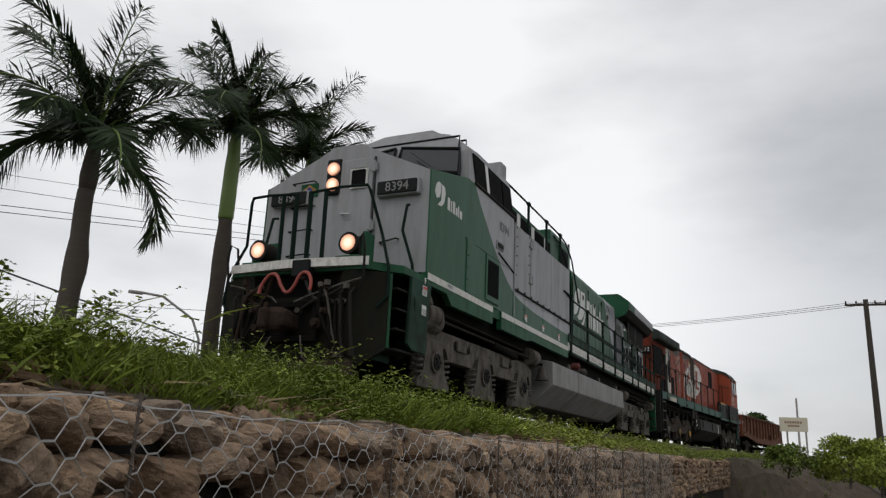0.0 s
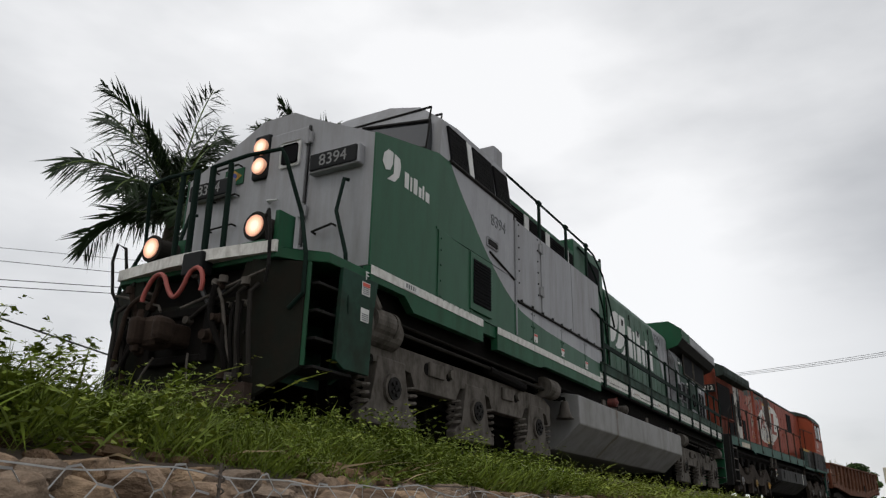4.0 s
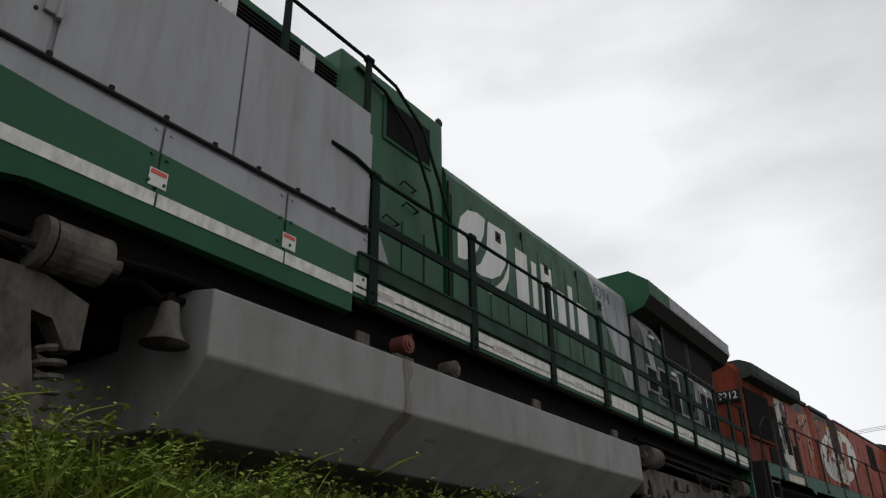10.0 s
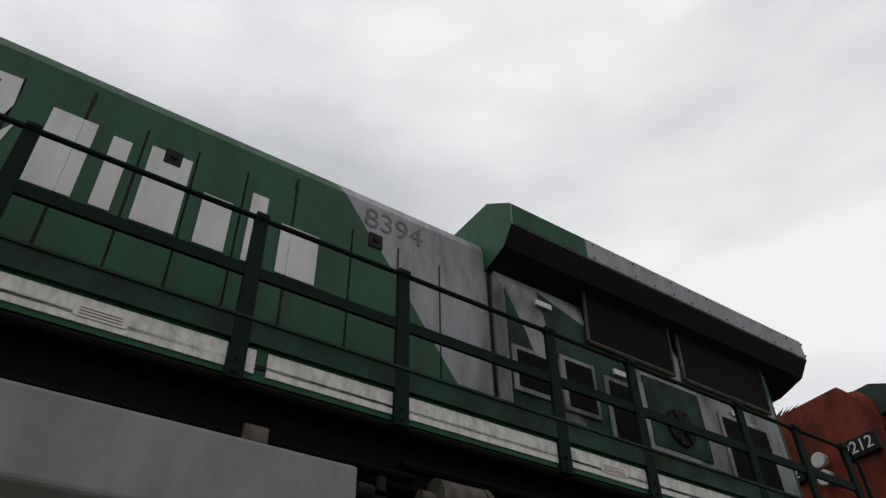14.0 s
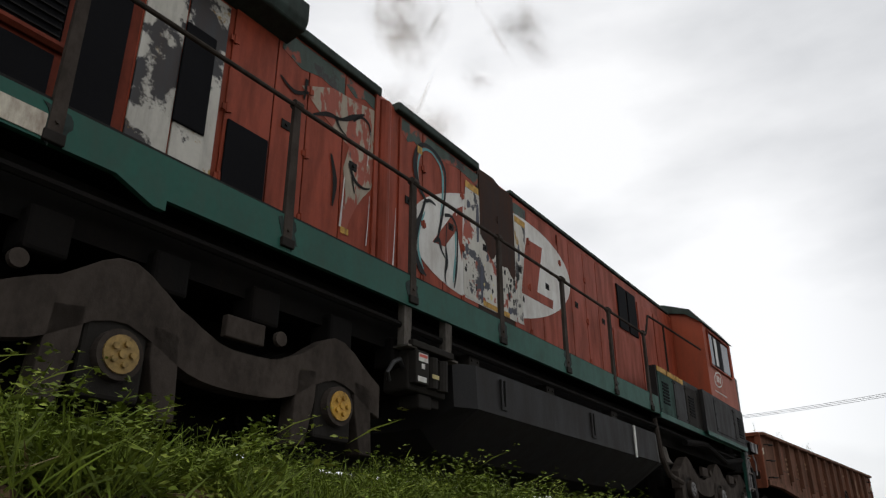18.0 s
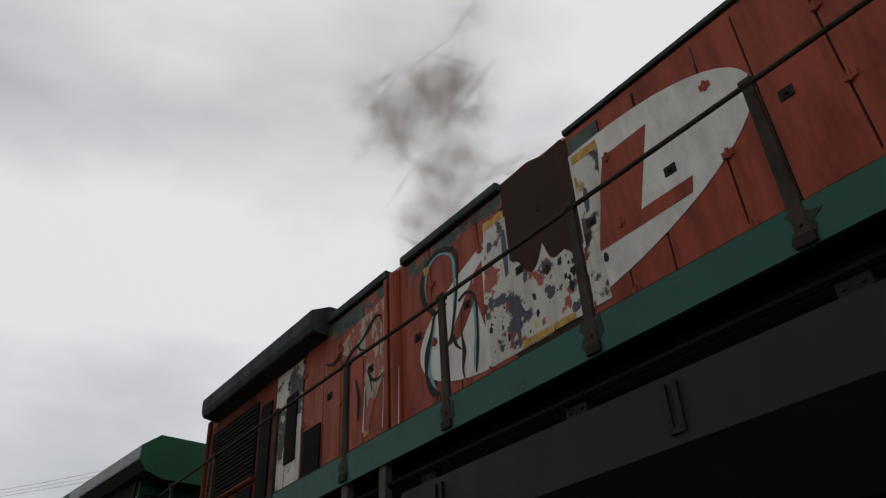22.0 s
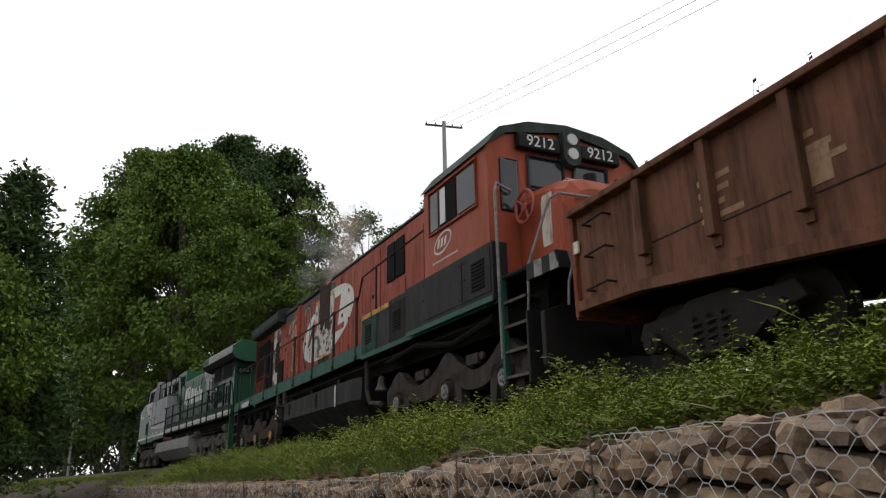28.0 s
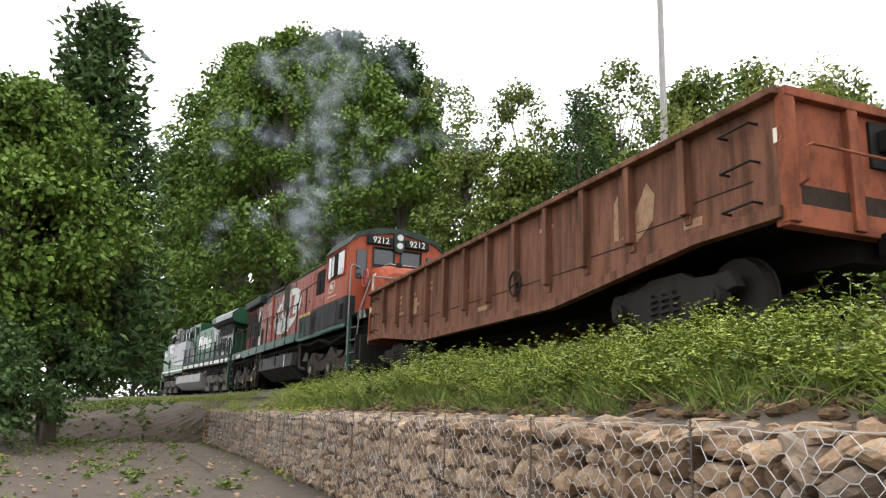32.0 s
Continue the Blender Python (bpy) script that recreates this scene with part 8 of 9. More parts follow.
scatter("bank_weeds", -9, 8, 900, (1.95, 3.3), FINE, 1.0, leaf_deep, "dense bright green feathery weeds on the bank", 1)
scatter("middle_bank_weeds", -44, -9, 2200, (1.95, 3.4), FINE, 1.1, leaf_deep, "dense bright green leafy weeds on the bank", 5)
scatter("curve_weeds", -72, -44, 1300, (1.9, 2.9), FINE, 1.3, leaf_weed, "tall bright green feathery weeds beside the curve", 6)
scatter("bank_grass", -14, 9, 1500, (1.9, 3.3), GRASS, 1.1, leaf_deep, "fine green grass between the weeds on the bank", 14)
scatter("tall_curve_weeds", -70, -54, 110, (2.2, 2.9), FINE, 1.6, leaf_light, "tall pale green weeds standing in clumps beside the curve", 16)
scatter("curve_grass", -72, -44, 650, (2.2, 3.15), GRASS, 1.2, leaf_light, "pale grass at the edge of the wall beside the curve", 15)
scatter("far_bank_weeds", 8, 50, 1100, (1.9, 3.6), WEEDS, 0.9, leaf_weed, "green weeds along the far bank", 2)
scatter("rear_bank_weeds", -125, -66, 1500, (1.9, 3.9), WEEDS, 0.9, leaf_weed, "green weeds and grass beside the curve", 3)
scatter("slope_weeds", 19, 45, 700, (2.6, 7.6), WEEDS, 0.8, leaf_light, "patchy weeds on the earth slope", 10)
scatter("weeds_behind_wagons", 15, 75, 700, (-4.0, -2.6), WEEDS, 3.0, leaf_weed, "tall green weeds behind the track", 12)
scatter("weeds_behind_track", -75, 40, 2000, (-4.2, -2.2), WEEDS, 2.6, leaf_weed, "tall green weeds behind the track", 9)
scatter("tall_weeds", -70, 10, 700, (2.1, 3.2), TALL, 1.0, leaf_weed, "tall thin flowering weed stems on the bank", 4)
scatter("grass_tufts", -130, -84, 900, (3.6, 14.0), TUFT, 1.2, leaf_light, "dry green grass tufts on the earth slope", 7)
scatter("verge_tufts", -110, -40, 700, (4.0, 17.0), TUFT, 0.9, leaf_light, "dry grass tufts on the gravel below the wall", 8)
pebbles = []
for _ in range(2600):
    u, off = rng.uniform(-108, -38), 3.8 + 16 * rng.random() ** 1.3
    m = np.array(Matrix.Rotation(rng.uniform(0, 6.28), 3, "Z")) * rng.uniform(0.015, 0.06)
    v, f = arrays[rng.integers(14)]
    pebbles.append((v @ m.T * np.array([1, 1, 0.6]) + np.array(on_arc(off, u, bank_z(off, u) + 0.005)), f))
tagged(join_mesh("loose_gravel", pebbles, stone_far), "loose grey gravel and small stones on the ground", "gravel", kind="stuff")
blades = []
for _ in range(5200):
    u, off = rng.uniform(-75, 20), rng.uniform(2.6, 3.64)
    p = np.array(on_arc(off, u, bank_z(min(off, 3.3), u)))
    d = unit(1, -0.15, 0.5)[0]
    ln = rng.uniform(0.12, 0.45)
    q = leaf_quads(p[None], d[None], unit(1, 0.2, 1), np.array([ln]), np.array([0.006]))
    blades.append(q)
tagged(join_mesh("dry_stalks", blades, leaf_dry), "dry brown stalks and twigs along the wall's top", "stalks", kind="stuff")
clod_m = mat("brown_clods", (0.12, 0.078, 0.046), 0.95, spec=0.15, var=0.5, scale=3, bump=0.5, bump_scale=30, island=0.6)
litter = []
for _ in range(7000):
    u, off = rng.uniform(-75, 18), rng.uniform(2.85, 3.6)
    m = np.array(Matrix.Rotation(rng.uniform(0, 6.28), 3, "Z")) * rng.uniform(0.02, 0.07)
    v, f = arrays[rng.integers(14)]
    litter.append((v @ m.T * np.array([1, 1, 0.6]) + np.array(on_arc(off, u, bank_z(min(off, 3.3), u) + 0.01)), f))
tagged(join_mesh("bank_clods", litter, clod_m), "small stones and clods on the bank", "stones", kind="stuff")


SHAFT = ((0.15, -1.15), (0.165, -1.1), (0.165, -0.6), (0.16, 0.1), (0.125, 0.7), (0.06, 1.15))
BUD = ((0.13, -0.05), (0.155, 0.25), (0.12, 0.7), (0.06, 1.15))


def palm(x, y, z, h, lean, seed, shaft):
    r = random.Random(seed)
    P = thing("palm_tree", "tall palm with ringed grey trunk and drooping dark green fronds", "palm tree", "palms", (x, y, z))
    bm = B()
    pts = [(lean * (k / 12) ** 2, 0.02 * math.sin(k), h * k / 12) for k in range(13)]
    rings = []
    for k, p in enumerate(pts):
        rr = 0.185 - 0.05 * k / 12 + (0.03 if k in (7, 8) else 0)
        rings.append([(p[0] + rr * math.cos(a), p[1] + rr * math.sin(a), p[2]) for a in (q * math.pi / 7 for q in range(14))])
    loft(bm, rings)
    part("trunk", bm, palm_bark, P, smooth=True)
    top = Vector(pts[-1])
    bm = B()
    loft(bm, [[(top.x + rr * math.cos(a), rr * math.sin(a), top.z + zz) for a in (q * math.pi / 6 for q in range(12))] for rr, zz in (SHAFT if shaft else BUD)])
    part("crownshaft", bm, palm_green if shaft else palm_bark, P, smooth=True)
    crown = top + Vector((0, 0, 1.0))
    for k in range(16):
        az = k * 2.399 + r.uniform(-0.2, 0.2)
        up = (1.4, 1.15, 0.9, 0.6, 0.3, -0.15)[k % 6] + r.uniform(-0.15, 0.15)
        ln = r.uniform(1.9, 2.7)
        d = Vector((math.cos(az), math.sin(az), 0))
        spine = []
        ang = up
        p = crown.copy()
        for q in range(15):
            spine.append(p.copy())
            p = p + (d * math.cos(ang) + Vector((0, 0, math.sin(ang)))) * ln / 14
            ang -= (0.05 + 0.06 * (1.2 - up) / 1.4) * (0.35 + q / 7)
        bm = B()
        tube(bm, spine, 0.03, 5, 0.008)
        fr = part("frond", bm, palm_green, P)
        c, dd, ln_, up_ = [], [], [], []
        side = Vector((-d.y, d.x, 0))
        for q in range(1, 15):
            for sub in range(7):
                t = q - 1 + sub / 7
                i = int(t)
                p = spine[i].lerp(spine[min(14, i + 1)], t - i)
                tang = (spine[min(14, i + 1)] - spine[i]).normalized()
                for sg in (-1, 1):
                    v = (side * sg * r.uniform(0.35, 0.9) + tang * 0.6 + Vector((0, 0, r.uniform(-0.95, 0.3)))).normalized()
                    c.append(p)
                    dd.append(v)
                    ln_.append(0.68 * min(1.0, 0.35 + t / 3, 0.3 + (14 - t) / 4) * r.uniform(0.7, 1.15))
                    up_.append((tang.x + r.uniform(-.3, .3), tang.y + r.uniform(-.3, .3), tang.z + 0.3))
        v, f = leaf_quads(np.array(c), np.array(dd), np.array(up_), np.array(ln_), np.full(len(c), 0.021))
        lo = join_mesh("leaflet_row", [(v, f)], leaf_palm, fr)
    return P


palm(-10.0, 8.95, 2.2, 3.4, -0.05, 1, False)
palm(-10.0, 12.6, 2.2, 5.15, 0.0, 2, True)
palm(-10.5, 16.5, 2.2, 6.1, 0.0, 3, True)


def tree(x, y, z, h, rx, n_clump, leaf, material, label, seed, per=150, trunk=0.3, low=0.25, tall=1.0, category="tree"):
    """A tapered trunk with limbs to clumps of leaves that fill an uneven crown."""
    r = np.random.default_rng(seed)
    T = thing("tree", label, category, "trees", (x, y, z))
    bm = B()
    tube(bm, [(0, 0, -0.3), (0.1, 0.05, h * 0.25), (-0.1, 0.1, h * 0.5), (0.1, 0, h * 0.8)], trunk, 8, trunk * 0.25)
    part("trunk", bm, bark, T)
    bm = B()
    pcs = []
    for k in range(n_clump):
        t = r.random() ** 0.7
        zc = h * (low + (1 - low) * t)
        rad = rx * (math.sin(math.pi * min(0.97, 0.18 + 0.8 * t ** tall)) ** 0.7) * r.uniform(0.35, 1.0)
        a = r.uniform(0, 6.28)
        c = np.array([rad * math.cos(a), rad * math.sin(a), zc])
        if k % 3 == 0:
            tube(bm, [(0, 0, max(0.2, zc - 0.35 * h * r.uniform(0.4, 1))), tuple(c * np.array([0.5, 0.5, 1]) - np.array([0, 0, 0.06 * h])), tuple(c)], trunk * 0.22, 5, 0.02)
        s = rx * r.uniform(0.13, 0.26)
        d = r.normal(0, 1, (per, 3))
        d /= np.linalg.norm(d, axis=1, keepdims=True)
        pos = c + d * s * np.array([1.25, 1.25, 0.75]) * r.uniform(0.45, 1.08, per)[:, None]
        dirs = d * 0.6 + r.normal(0, 0.6, (per, 3))
        dirs /= np.linalg.norm(dirs, axis=1, keepdims=True)
        ln = leaf * r.uniform(0.6, 1.3, per)
        pcs.append(leaf_quads(pos, dirs, r.normal(0, 1, (per, 3)), ln, ln * 0.38))
    part("limb", bm, bark, T)
    join_mesh("crown", pcs, material, T)
    return T

def conifer(x, y, z, h, rx, material, label, seed):
    """A straight trunk with tiers of drooping boughs that carry needle tufts."""
    r = np.random.default_rng(seed)
    T = thing("conifer", label, "conifer", "trees", (x, y, z))
    bm = B()
    tube(bm, [(0, 0, -0.3), (0.05, 0, h * 0.5), (0, 0, h * 0.97)], 0.02 * h, 8, 0.03)
    part("trunk", bm, bark, T)
    bm, pcs = B(), []
    for k in range(int(7 * h)):
        t = 0.12 + 0.86 * k / (7 * h)
        ln = rx * (1 - t) ** 0.75 * r.uniform(0.55, 1.15) + 0.25
        a = k * 2.4 + r.uniform(-0.4, 0.4)
        d = np.array([math.cos(a), math.sin(a), r.uniform(-0.1, 0.35)])
        base = np.array([0, 0, h * t])
        tip = base + d * ln
        if k % 2 == 0:
            tube(bm, [tuple(base), tuple(tip)], 0.03, 4, 0.01)
        n = int(40 + 50 * ln)
        f = r.uniform(0.25, 1.05, n)
        pos = base + d * (ln * f)[:, None] + r.normal(0, 0.09 * rx, (n, 3))
        dirs = d * 0.7 + r.normal(0, 0.55, (n, 3)) + np.array([0, 0, 0.25])
        dirs /= np.linalg.norm(dirs, axis=1, keepdims=True)
        l1 = 0.085 * rx * r.uniform(0.7, 1.4, n)
        pcs.append(leaf_quads(pos, dirs, r.normal(0, 1, (n, 3)), l1, l1 * 0.22))
    part("limb", bm, bark, T)
    join_mesh("crown", pcs, material, T)
    return T


def bamboo(x, y, z, h, rx, seed):
    """Arching culms with narrow leaves in sprays along their upper halves."""
    r = np.random.default_rng(seed)
    T = thing("bamboo_clump", "arching clump of yellow-green bamboo on the slope", "bamboo", "bamboo", (x, y, z))
    pcs = []
    for k in range(26):
        a, out, hh = r.uniform(0, 6.28), rx * r.uniform(0.15, 1.1), h * r.uniform(0.65, 1.05)
        t = np.linspace(0, 1, 9)
        c = np.stack([out * math.cos(a) * t ** 2.2, out * math.sin(a) * t ** 2.2, hh * (t - 0.14 * t ** 4)], 1) + np.array([0.25 * math.cos(a), 0.25 * math.sin(a), 0])
        bm = B()
        tube(bm, [tuple(p) for p in c], 0.035, 5, 0.008)
        part("culm", bm, leaf_cane, T)
        n = 330
        f = r.uniform(0.3, 1.0, n)
        pos = np.stack([np.interp(f, t, c[:, q]) for q in range(3)], 1) + r.normal(0, 0.26, (n, 3))
        dirs = r.normal(0, 0.7, (n, 3)) + np.array([math.cos(a), math.sin(a), -0.4]) * 0.7
        dirs /= np.linalg.norm(dirs, axis=1, keepdims=True)
        l1 = r.uniform(0.14, 0.3, n)
        pcs.append(leaf_quads(pos, dirs, r.normal(0, 1, (n, 3)), l1, l1 * 0.13))
    join_mesh("crown", pcs, leaf_bamboo, T)
    return T


# the wood beyond the curve, on the track's outer side
tree(15.9, -125.0, 1.5, 37.5, 9.8, 190, 0.42, leaf_tree, "large broad green tree with dense crown behind the track", 21, 330, 0.5, 0.12)
tree(10.4, -110.0, 1.5, 31.0, 8.6, 190, 0.36, leaf_tree, "large broad green tree with hanging foliage over the track", 22, 360, 0.5, 0.2)
tree(6.4, -127.8, 1.5, 42.0, 6.5, 80, 0.4, leaf_dark, "tall thin-crowned gum tree above the wood", 24, 220, 0.4, 0.62)
tree(1.2, -118.0, 1.5, 36.0, 6.0, 80, 0.4, leaf_dark, "tall dark gum tree behind the broad trees", 23, 240, 0.4, 0.45)
tree(4.6, -98.2, 1.5, 23.5, 5.0, 150, 0.28, leaf_tree, "bright green tree with dense crown beside the line", 26, 300, 0.35, 0.12)
tree(2.0, -90.5, 1.5, 18.0, 3.8, 110, 0.26, leaf_tree, "bright green leafy tree beside the line", 25, 300, 0.3, 0.2)
tree(-1.0, -96.0, 1.5, 23.0, 3.4, 40, 0.24, leaf_light, "thin-leaved tree with gaps in its crown", 32, 90, 0.2, 0.5)
tree(26.0, -146.0, 1.0, 33.0, 9.0, 110, 0.55, leaf_dark, "dark leafy tree deep in the wood", 36, 200, 0.45, 0.06)
tree(20.5, -136.0, 1.0, 26.0, 7.5, 110, 0.5, leaf_dark, "dark tree with low dense foliage behind the track", 54, 200, 0.4, 0.03)
tree(11.0, -118.0, 1.0, 12.0, 5.5, 90, 0.36, leaf_dark, "dark undergrowth tree below the wood", 56, 200, 0.2, 0.02)
tree(4.5, -104.0, 1.0, 11.0, 4.5, 90, 0.32, leaf_dark, "dark undergrowth tree below the wood", 57, 200, 0.2, 0.02)
# trees inside the curve, between the road and the track
conifer(16.4, -81.0, 0.2, 18.8, 4.6, leaf_dark, "tall dark conifer inside the curve", 52)
tree(17.6, -77.6, 0.0, 13.0, 4.6, 170, 0.22, leaf_tree, "broad green tree with dense crown inside the curve", 58, 330, 0.4, 0.2)
tree(15.6, -72.8, 0.0, 3.6, 2.4, 60, 0.16, leaf_dark, "dark green shrub at the edge of the wood", 60, 200, 0.08, 0.03, category="shrub")
tree(15.4, -77.5, 0.0, 4.6, 2.2, 60, 0.16, leaf_dark, "dark green shrub at the edge of the wood", 61, 200, 0.08, 0.03, category="shrub")
tree(18.4, -73.0, 0.0, 4.2, 2.8, 60, 0.16, leaf_tree, "green shrub at the edge of the wood", 62, 200, 0.08, 0.03, category="shrub")
tree(14.2, -67.0, 0.0, 1.0, 1.5, 30, 0.1, leaf_weed, "low green shrub at the roadside", 63, 140, 0.05, 0.03, category="shrub")
tree(31.0, -152, 1.0, 10, 7.0, 70, 0.5, leaf_dark, "low dark tree far beyond the road", 27, 180, 0.45, 0.08)
# the slope behind the train
tree(-8.6, -88.5, 2.0, 17.0, 4.0, 90, 0.22, leaf_tree, "leafy green tree on the slope", 81, 240, 0.24, 0.1)
tree(-13.0, -84.0, 2.0, 17.5, 4.2, 90, 0.22, leaf_light, "pale green broad tree on the slope", 82, 240, 0.24, 0.1)
tree(-16.5, -78.0, 2.0, 15.0, 3.8, 80, 0.22, leaf_light, "pale green leafy tree high on the slope", 83, 220, 0.22, 0.1)
tree(-0.8, -84.0, 2.0, 12.6, 3.4, 90, 0.2, leaf_light, "light green tree on the slope", 29, 240, 0.22, 0.08)
tree(-2.6, -80.0, 2.0, 11.0, 3.0, 90, 0.2, leaf_light, "light green leafy tree on the slope", 30, 240, 0.2, 0.06)
tree(-4.2, -87.0, 2.0, 17.6, 2.8, 40, 0.2, leaf_light, "thin-leaved tree with gaps in its crown", 33, 110, 0.16, 0.62)
conifer(-4.8, -78.8, 2.0, 14.4, 2.2, leaf_dark, "dark young conifer on the slope", 31)
tree(-7.8, -81.4, 2.0, 16.8, 2.6, 40, 0.18, leaf_light, "thin-leaved tree with gaps in its crown", 34, 110, 0.15, 0.55)
tree(-6.8, -77.0, 2.0, 10.4, 2.8, 80, 0.2, leaf_light, "pale leafy tree on the slope", 35, 220, 0.2, 0.08)
bamboo(-7.4, -72.6, 2.0, 12.6, 1.9, 80)
bamboo(-8.3, -69.6, 2.0, 12.0, 1.9, 81)
bamboo(-8.8, -66.4, 2.0, 9.5, 1.6, 82)
tree(-10.5, -75.0, 2.0, 13.5, 3.0, 60, 0.2, leaf_light, "thin-leaved tree with gaps in its crown", 28, 130, 0.18, 0.4)
for k, (x, y, s) in enumerate(((-3.6, -76.0, 4.2), (-5.4, -72.0, 4.4), (-6.9, -68.6, 4.4), (-8.0, -64.5, 4.6), (-9.2, -60.0, 4.8), (-10.2, -55.0, 4.6), (-0.6, -81.0, 4.6))):
    tree(x, y, 2.0, s, s * 0.5, 50, 0.15, leaf_tree if k % 2 else leaf_light, "dense green shrub on the slope beside the line", 40 + k, 220, 0.1, 0.04, category="shrub")
tree(-4.0, -74.5, 2.0, 5.6, 1.5, 36, 0.14, leaf_red, "dark red leaved shrub on the slope", 47, 160, 0.08, 0.3, category="shrub")
cane = []
for _ in range(420):
    x, y = rng.uniform(-6.2, -2.4), rng.uniform(-80, -66)
    if R0 - math.hypot(x - CX, y) > -4.2:
        continue
    h = rng.uniform(2.6, 4.8)
    k = 9
    c = np.array([x, y, 2.0]) + np.stack([np.zeros(k), np.zeros(k), np.linspace(0.3, 1, k) * h], 1) + rng.normal(0, 0.05, (k, 3))
    d = unit(k, 0.1, 0.8)
    cane.append(leaf_quads(c, d, unit(k, 0.2, 1), rng.uniform(0.5, 1.1, k), np.full(k, 0.035)))
tagged(join_mesh("tall_cane", cane, leaf_cane), "tall pale green cane grass on the slope", "grass", kind="stuff")
tree(3.0, 112, 1.5, 6.6, 2.8, 50, 0.3, leaf_dark, "round dark tree behind the wagons", 70, 150, 0.25, 0.1)
tree(3.4, 27.5, 1.3, 1.2, 1.3, 34, 0.09, leaf_weed, "bushy green shrub on the earth slope", 74, 190, 0.05, 0.02, category="shrub")
tree(4.8, 31.0, 1.0, 1.5, 1.6, 34, 0.1, leaf_weed, "bushy green shrub on the earth slope", 75, 190, 0.05, 0.02, category="shrub")
tree(1.6, 27.0, 1.5, 0.7, 1.0, 24, 0.08, leaf_light, "low green shrub on the earth slope", 76, 160, 0.04, 0.02, category="shrub")
tree(9.5, 46, 0.0, 2.6, 2.6, 30, 0.2, leaf_weed, "green roadside shrub below the pole", 71, 150, 0.1, 0.03, category="shrub")
tree(7.2, 38, 0.2, 2.2, 1.9, 26, 0.18, leaf_weed, "green roadside shrub on the earth slope", 72, 150, 0.1, 0.03, category="shrub")
tree(13.5, 58, 0.0, 3.0, 4.0, 30, 0.25, leaf_weed, "green roadside shrubs in the distance", 73, 130, 0.1, 0.03, category="shrub")
bm = B()
for x0, y0, x1, y1, h in ((20, 220, 160, 160, 4), (-60, 260, 60, 250, 7)):
    n = 24
    a = [bm.verts.new((x0 + (x1 - x0) * k / n, y0 + (y1 - y0) * k / n, 0)) for k in range(n + 1)]
    b = [bm.verts.new((v.co.x, v.co.y, h * (0.6 + 0.5 * noise.noise(Vector((k * 0.4, x0, 0)))))) for k, v in enumerate(a)]
    for k in range(n):
        bm.faces.new((a[k], a[k + 1], b[k + 1], b[k]))
tagged(part("backdrop", bm, leaf_dark), "low dark green hills on the horizon", "hills", kind="structure")


def pole(x, y, z, h, material, arms, label, r=0.14):
    P = thing("utility_pole", label, "utility pole", "poles", (x, y, z))
    bm = B()
    tube(bm, [(0, 0, 0), (0, 0, h)], r, 12, r * 0.65)
    part("shaft", bm, material, P)
    for zz, w in arms:
        bm = B()
        box(bm, -w, w, -0.05, 0.05, h - zz - 0.05, h - zz + 0.05, 0.01)
        part("crossarm", bm, wood_pole, P)
        for q in (-0.95, -0.45, 0.45, 0.95):
            bm = B()
            disc(bm, (q * w, 0, h - zz + 0.12), 0.05, 0.16, "z", 10, 0.03)
            part("insulator", bm, rubber, P)
    return P


pole(6.35, 40.0, 0.0, 9.5, wood_pole, ((0.25, 0.9),), "dark wooden power pole with a crossarm beside the road", 0.17)
pole(4.6, 62.0, 0.0, 6.5, concrete, (), "thin pale concrete pole behind the wagons", 0.1)
pole(-6.6, -74.2, 2.0, 19.0, concrete, ((0.3, 1.1),), "grey concrete power pole behind the train", 0.17)
pole(22.0, -128.0, 0.0, 16.0, concrete, (), "thin leaning pole far down the road", 0.14)


def cable(name, a, b, sag, label, r=0.012):
    bm = B()
    a, b = Vector(a), Vector(b)
    tube(bm, [a.lerp(b, k / 20) - Vector((0, 0, sag * 4 * (k / 20) * (1 - k / 20))) for k in range(21)], r, 4)
    return tagged(part(name, bm, rubber), label, "cable", "overhead cables")


for k, dx in enumerate((-0.8, 0.0, 0.8)):
    cable("power_cable", (6.35 + dx, 40, 9.35), (-26, 52 + dx, 10.6), 0.8, "thin black power cable from the wooden pole")
    cable("power_cable", (6.35 + dx, 40, 9.35), (36, 30 + dx, 9.6), 0.6, "thin black power cable from the wooden pole")
pole(-18.0, -4.0, 2.2, 6.2, wood_pole, (), "dark wooden pole behind the track", 0.15)
pole(-18.0, 34.0, 2.2, 12.0, wood_pole, (), "dark wooden pole behind the palms", 0.15)
for ya, za, yb, zb, r in ((13.26, 6.31, 22.05, 8.12, 0.01), (13.36, 5.87, 22.12, 7.76, 0.013), (13.4, 5.69, 22.16, 7.55, 0.013), (13.74, 4.17, 22.32, 3.41, 0.028), (13.9, 3.44, 22.23, 4.66, 0.012), (13.17, 6.69, 21.61, 8.62, 0.008)):
    k = (zb - za) / (yb - ya)
    cable("overhead_cable", (-18.0, -4.0, za + k * (-4 - ya) + 1.6), (-18.0, 34.0, zb + k * (34 - yb) + 1.6), 0.05, "thin black cable strung behind the palms", r)
for k in range(3):
    cable("power_cable", (-6.6 + 0.9 * (k - 1), -74.2, 20.8), (-26, -30 + k, 19.0), 0.8, "thin power cable behind the train", 0.012)

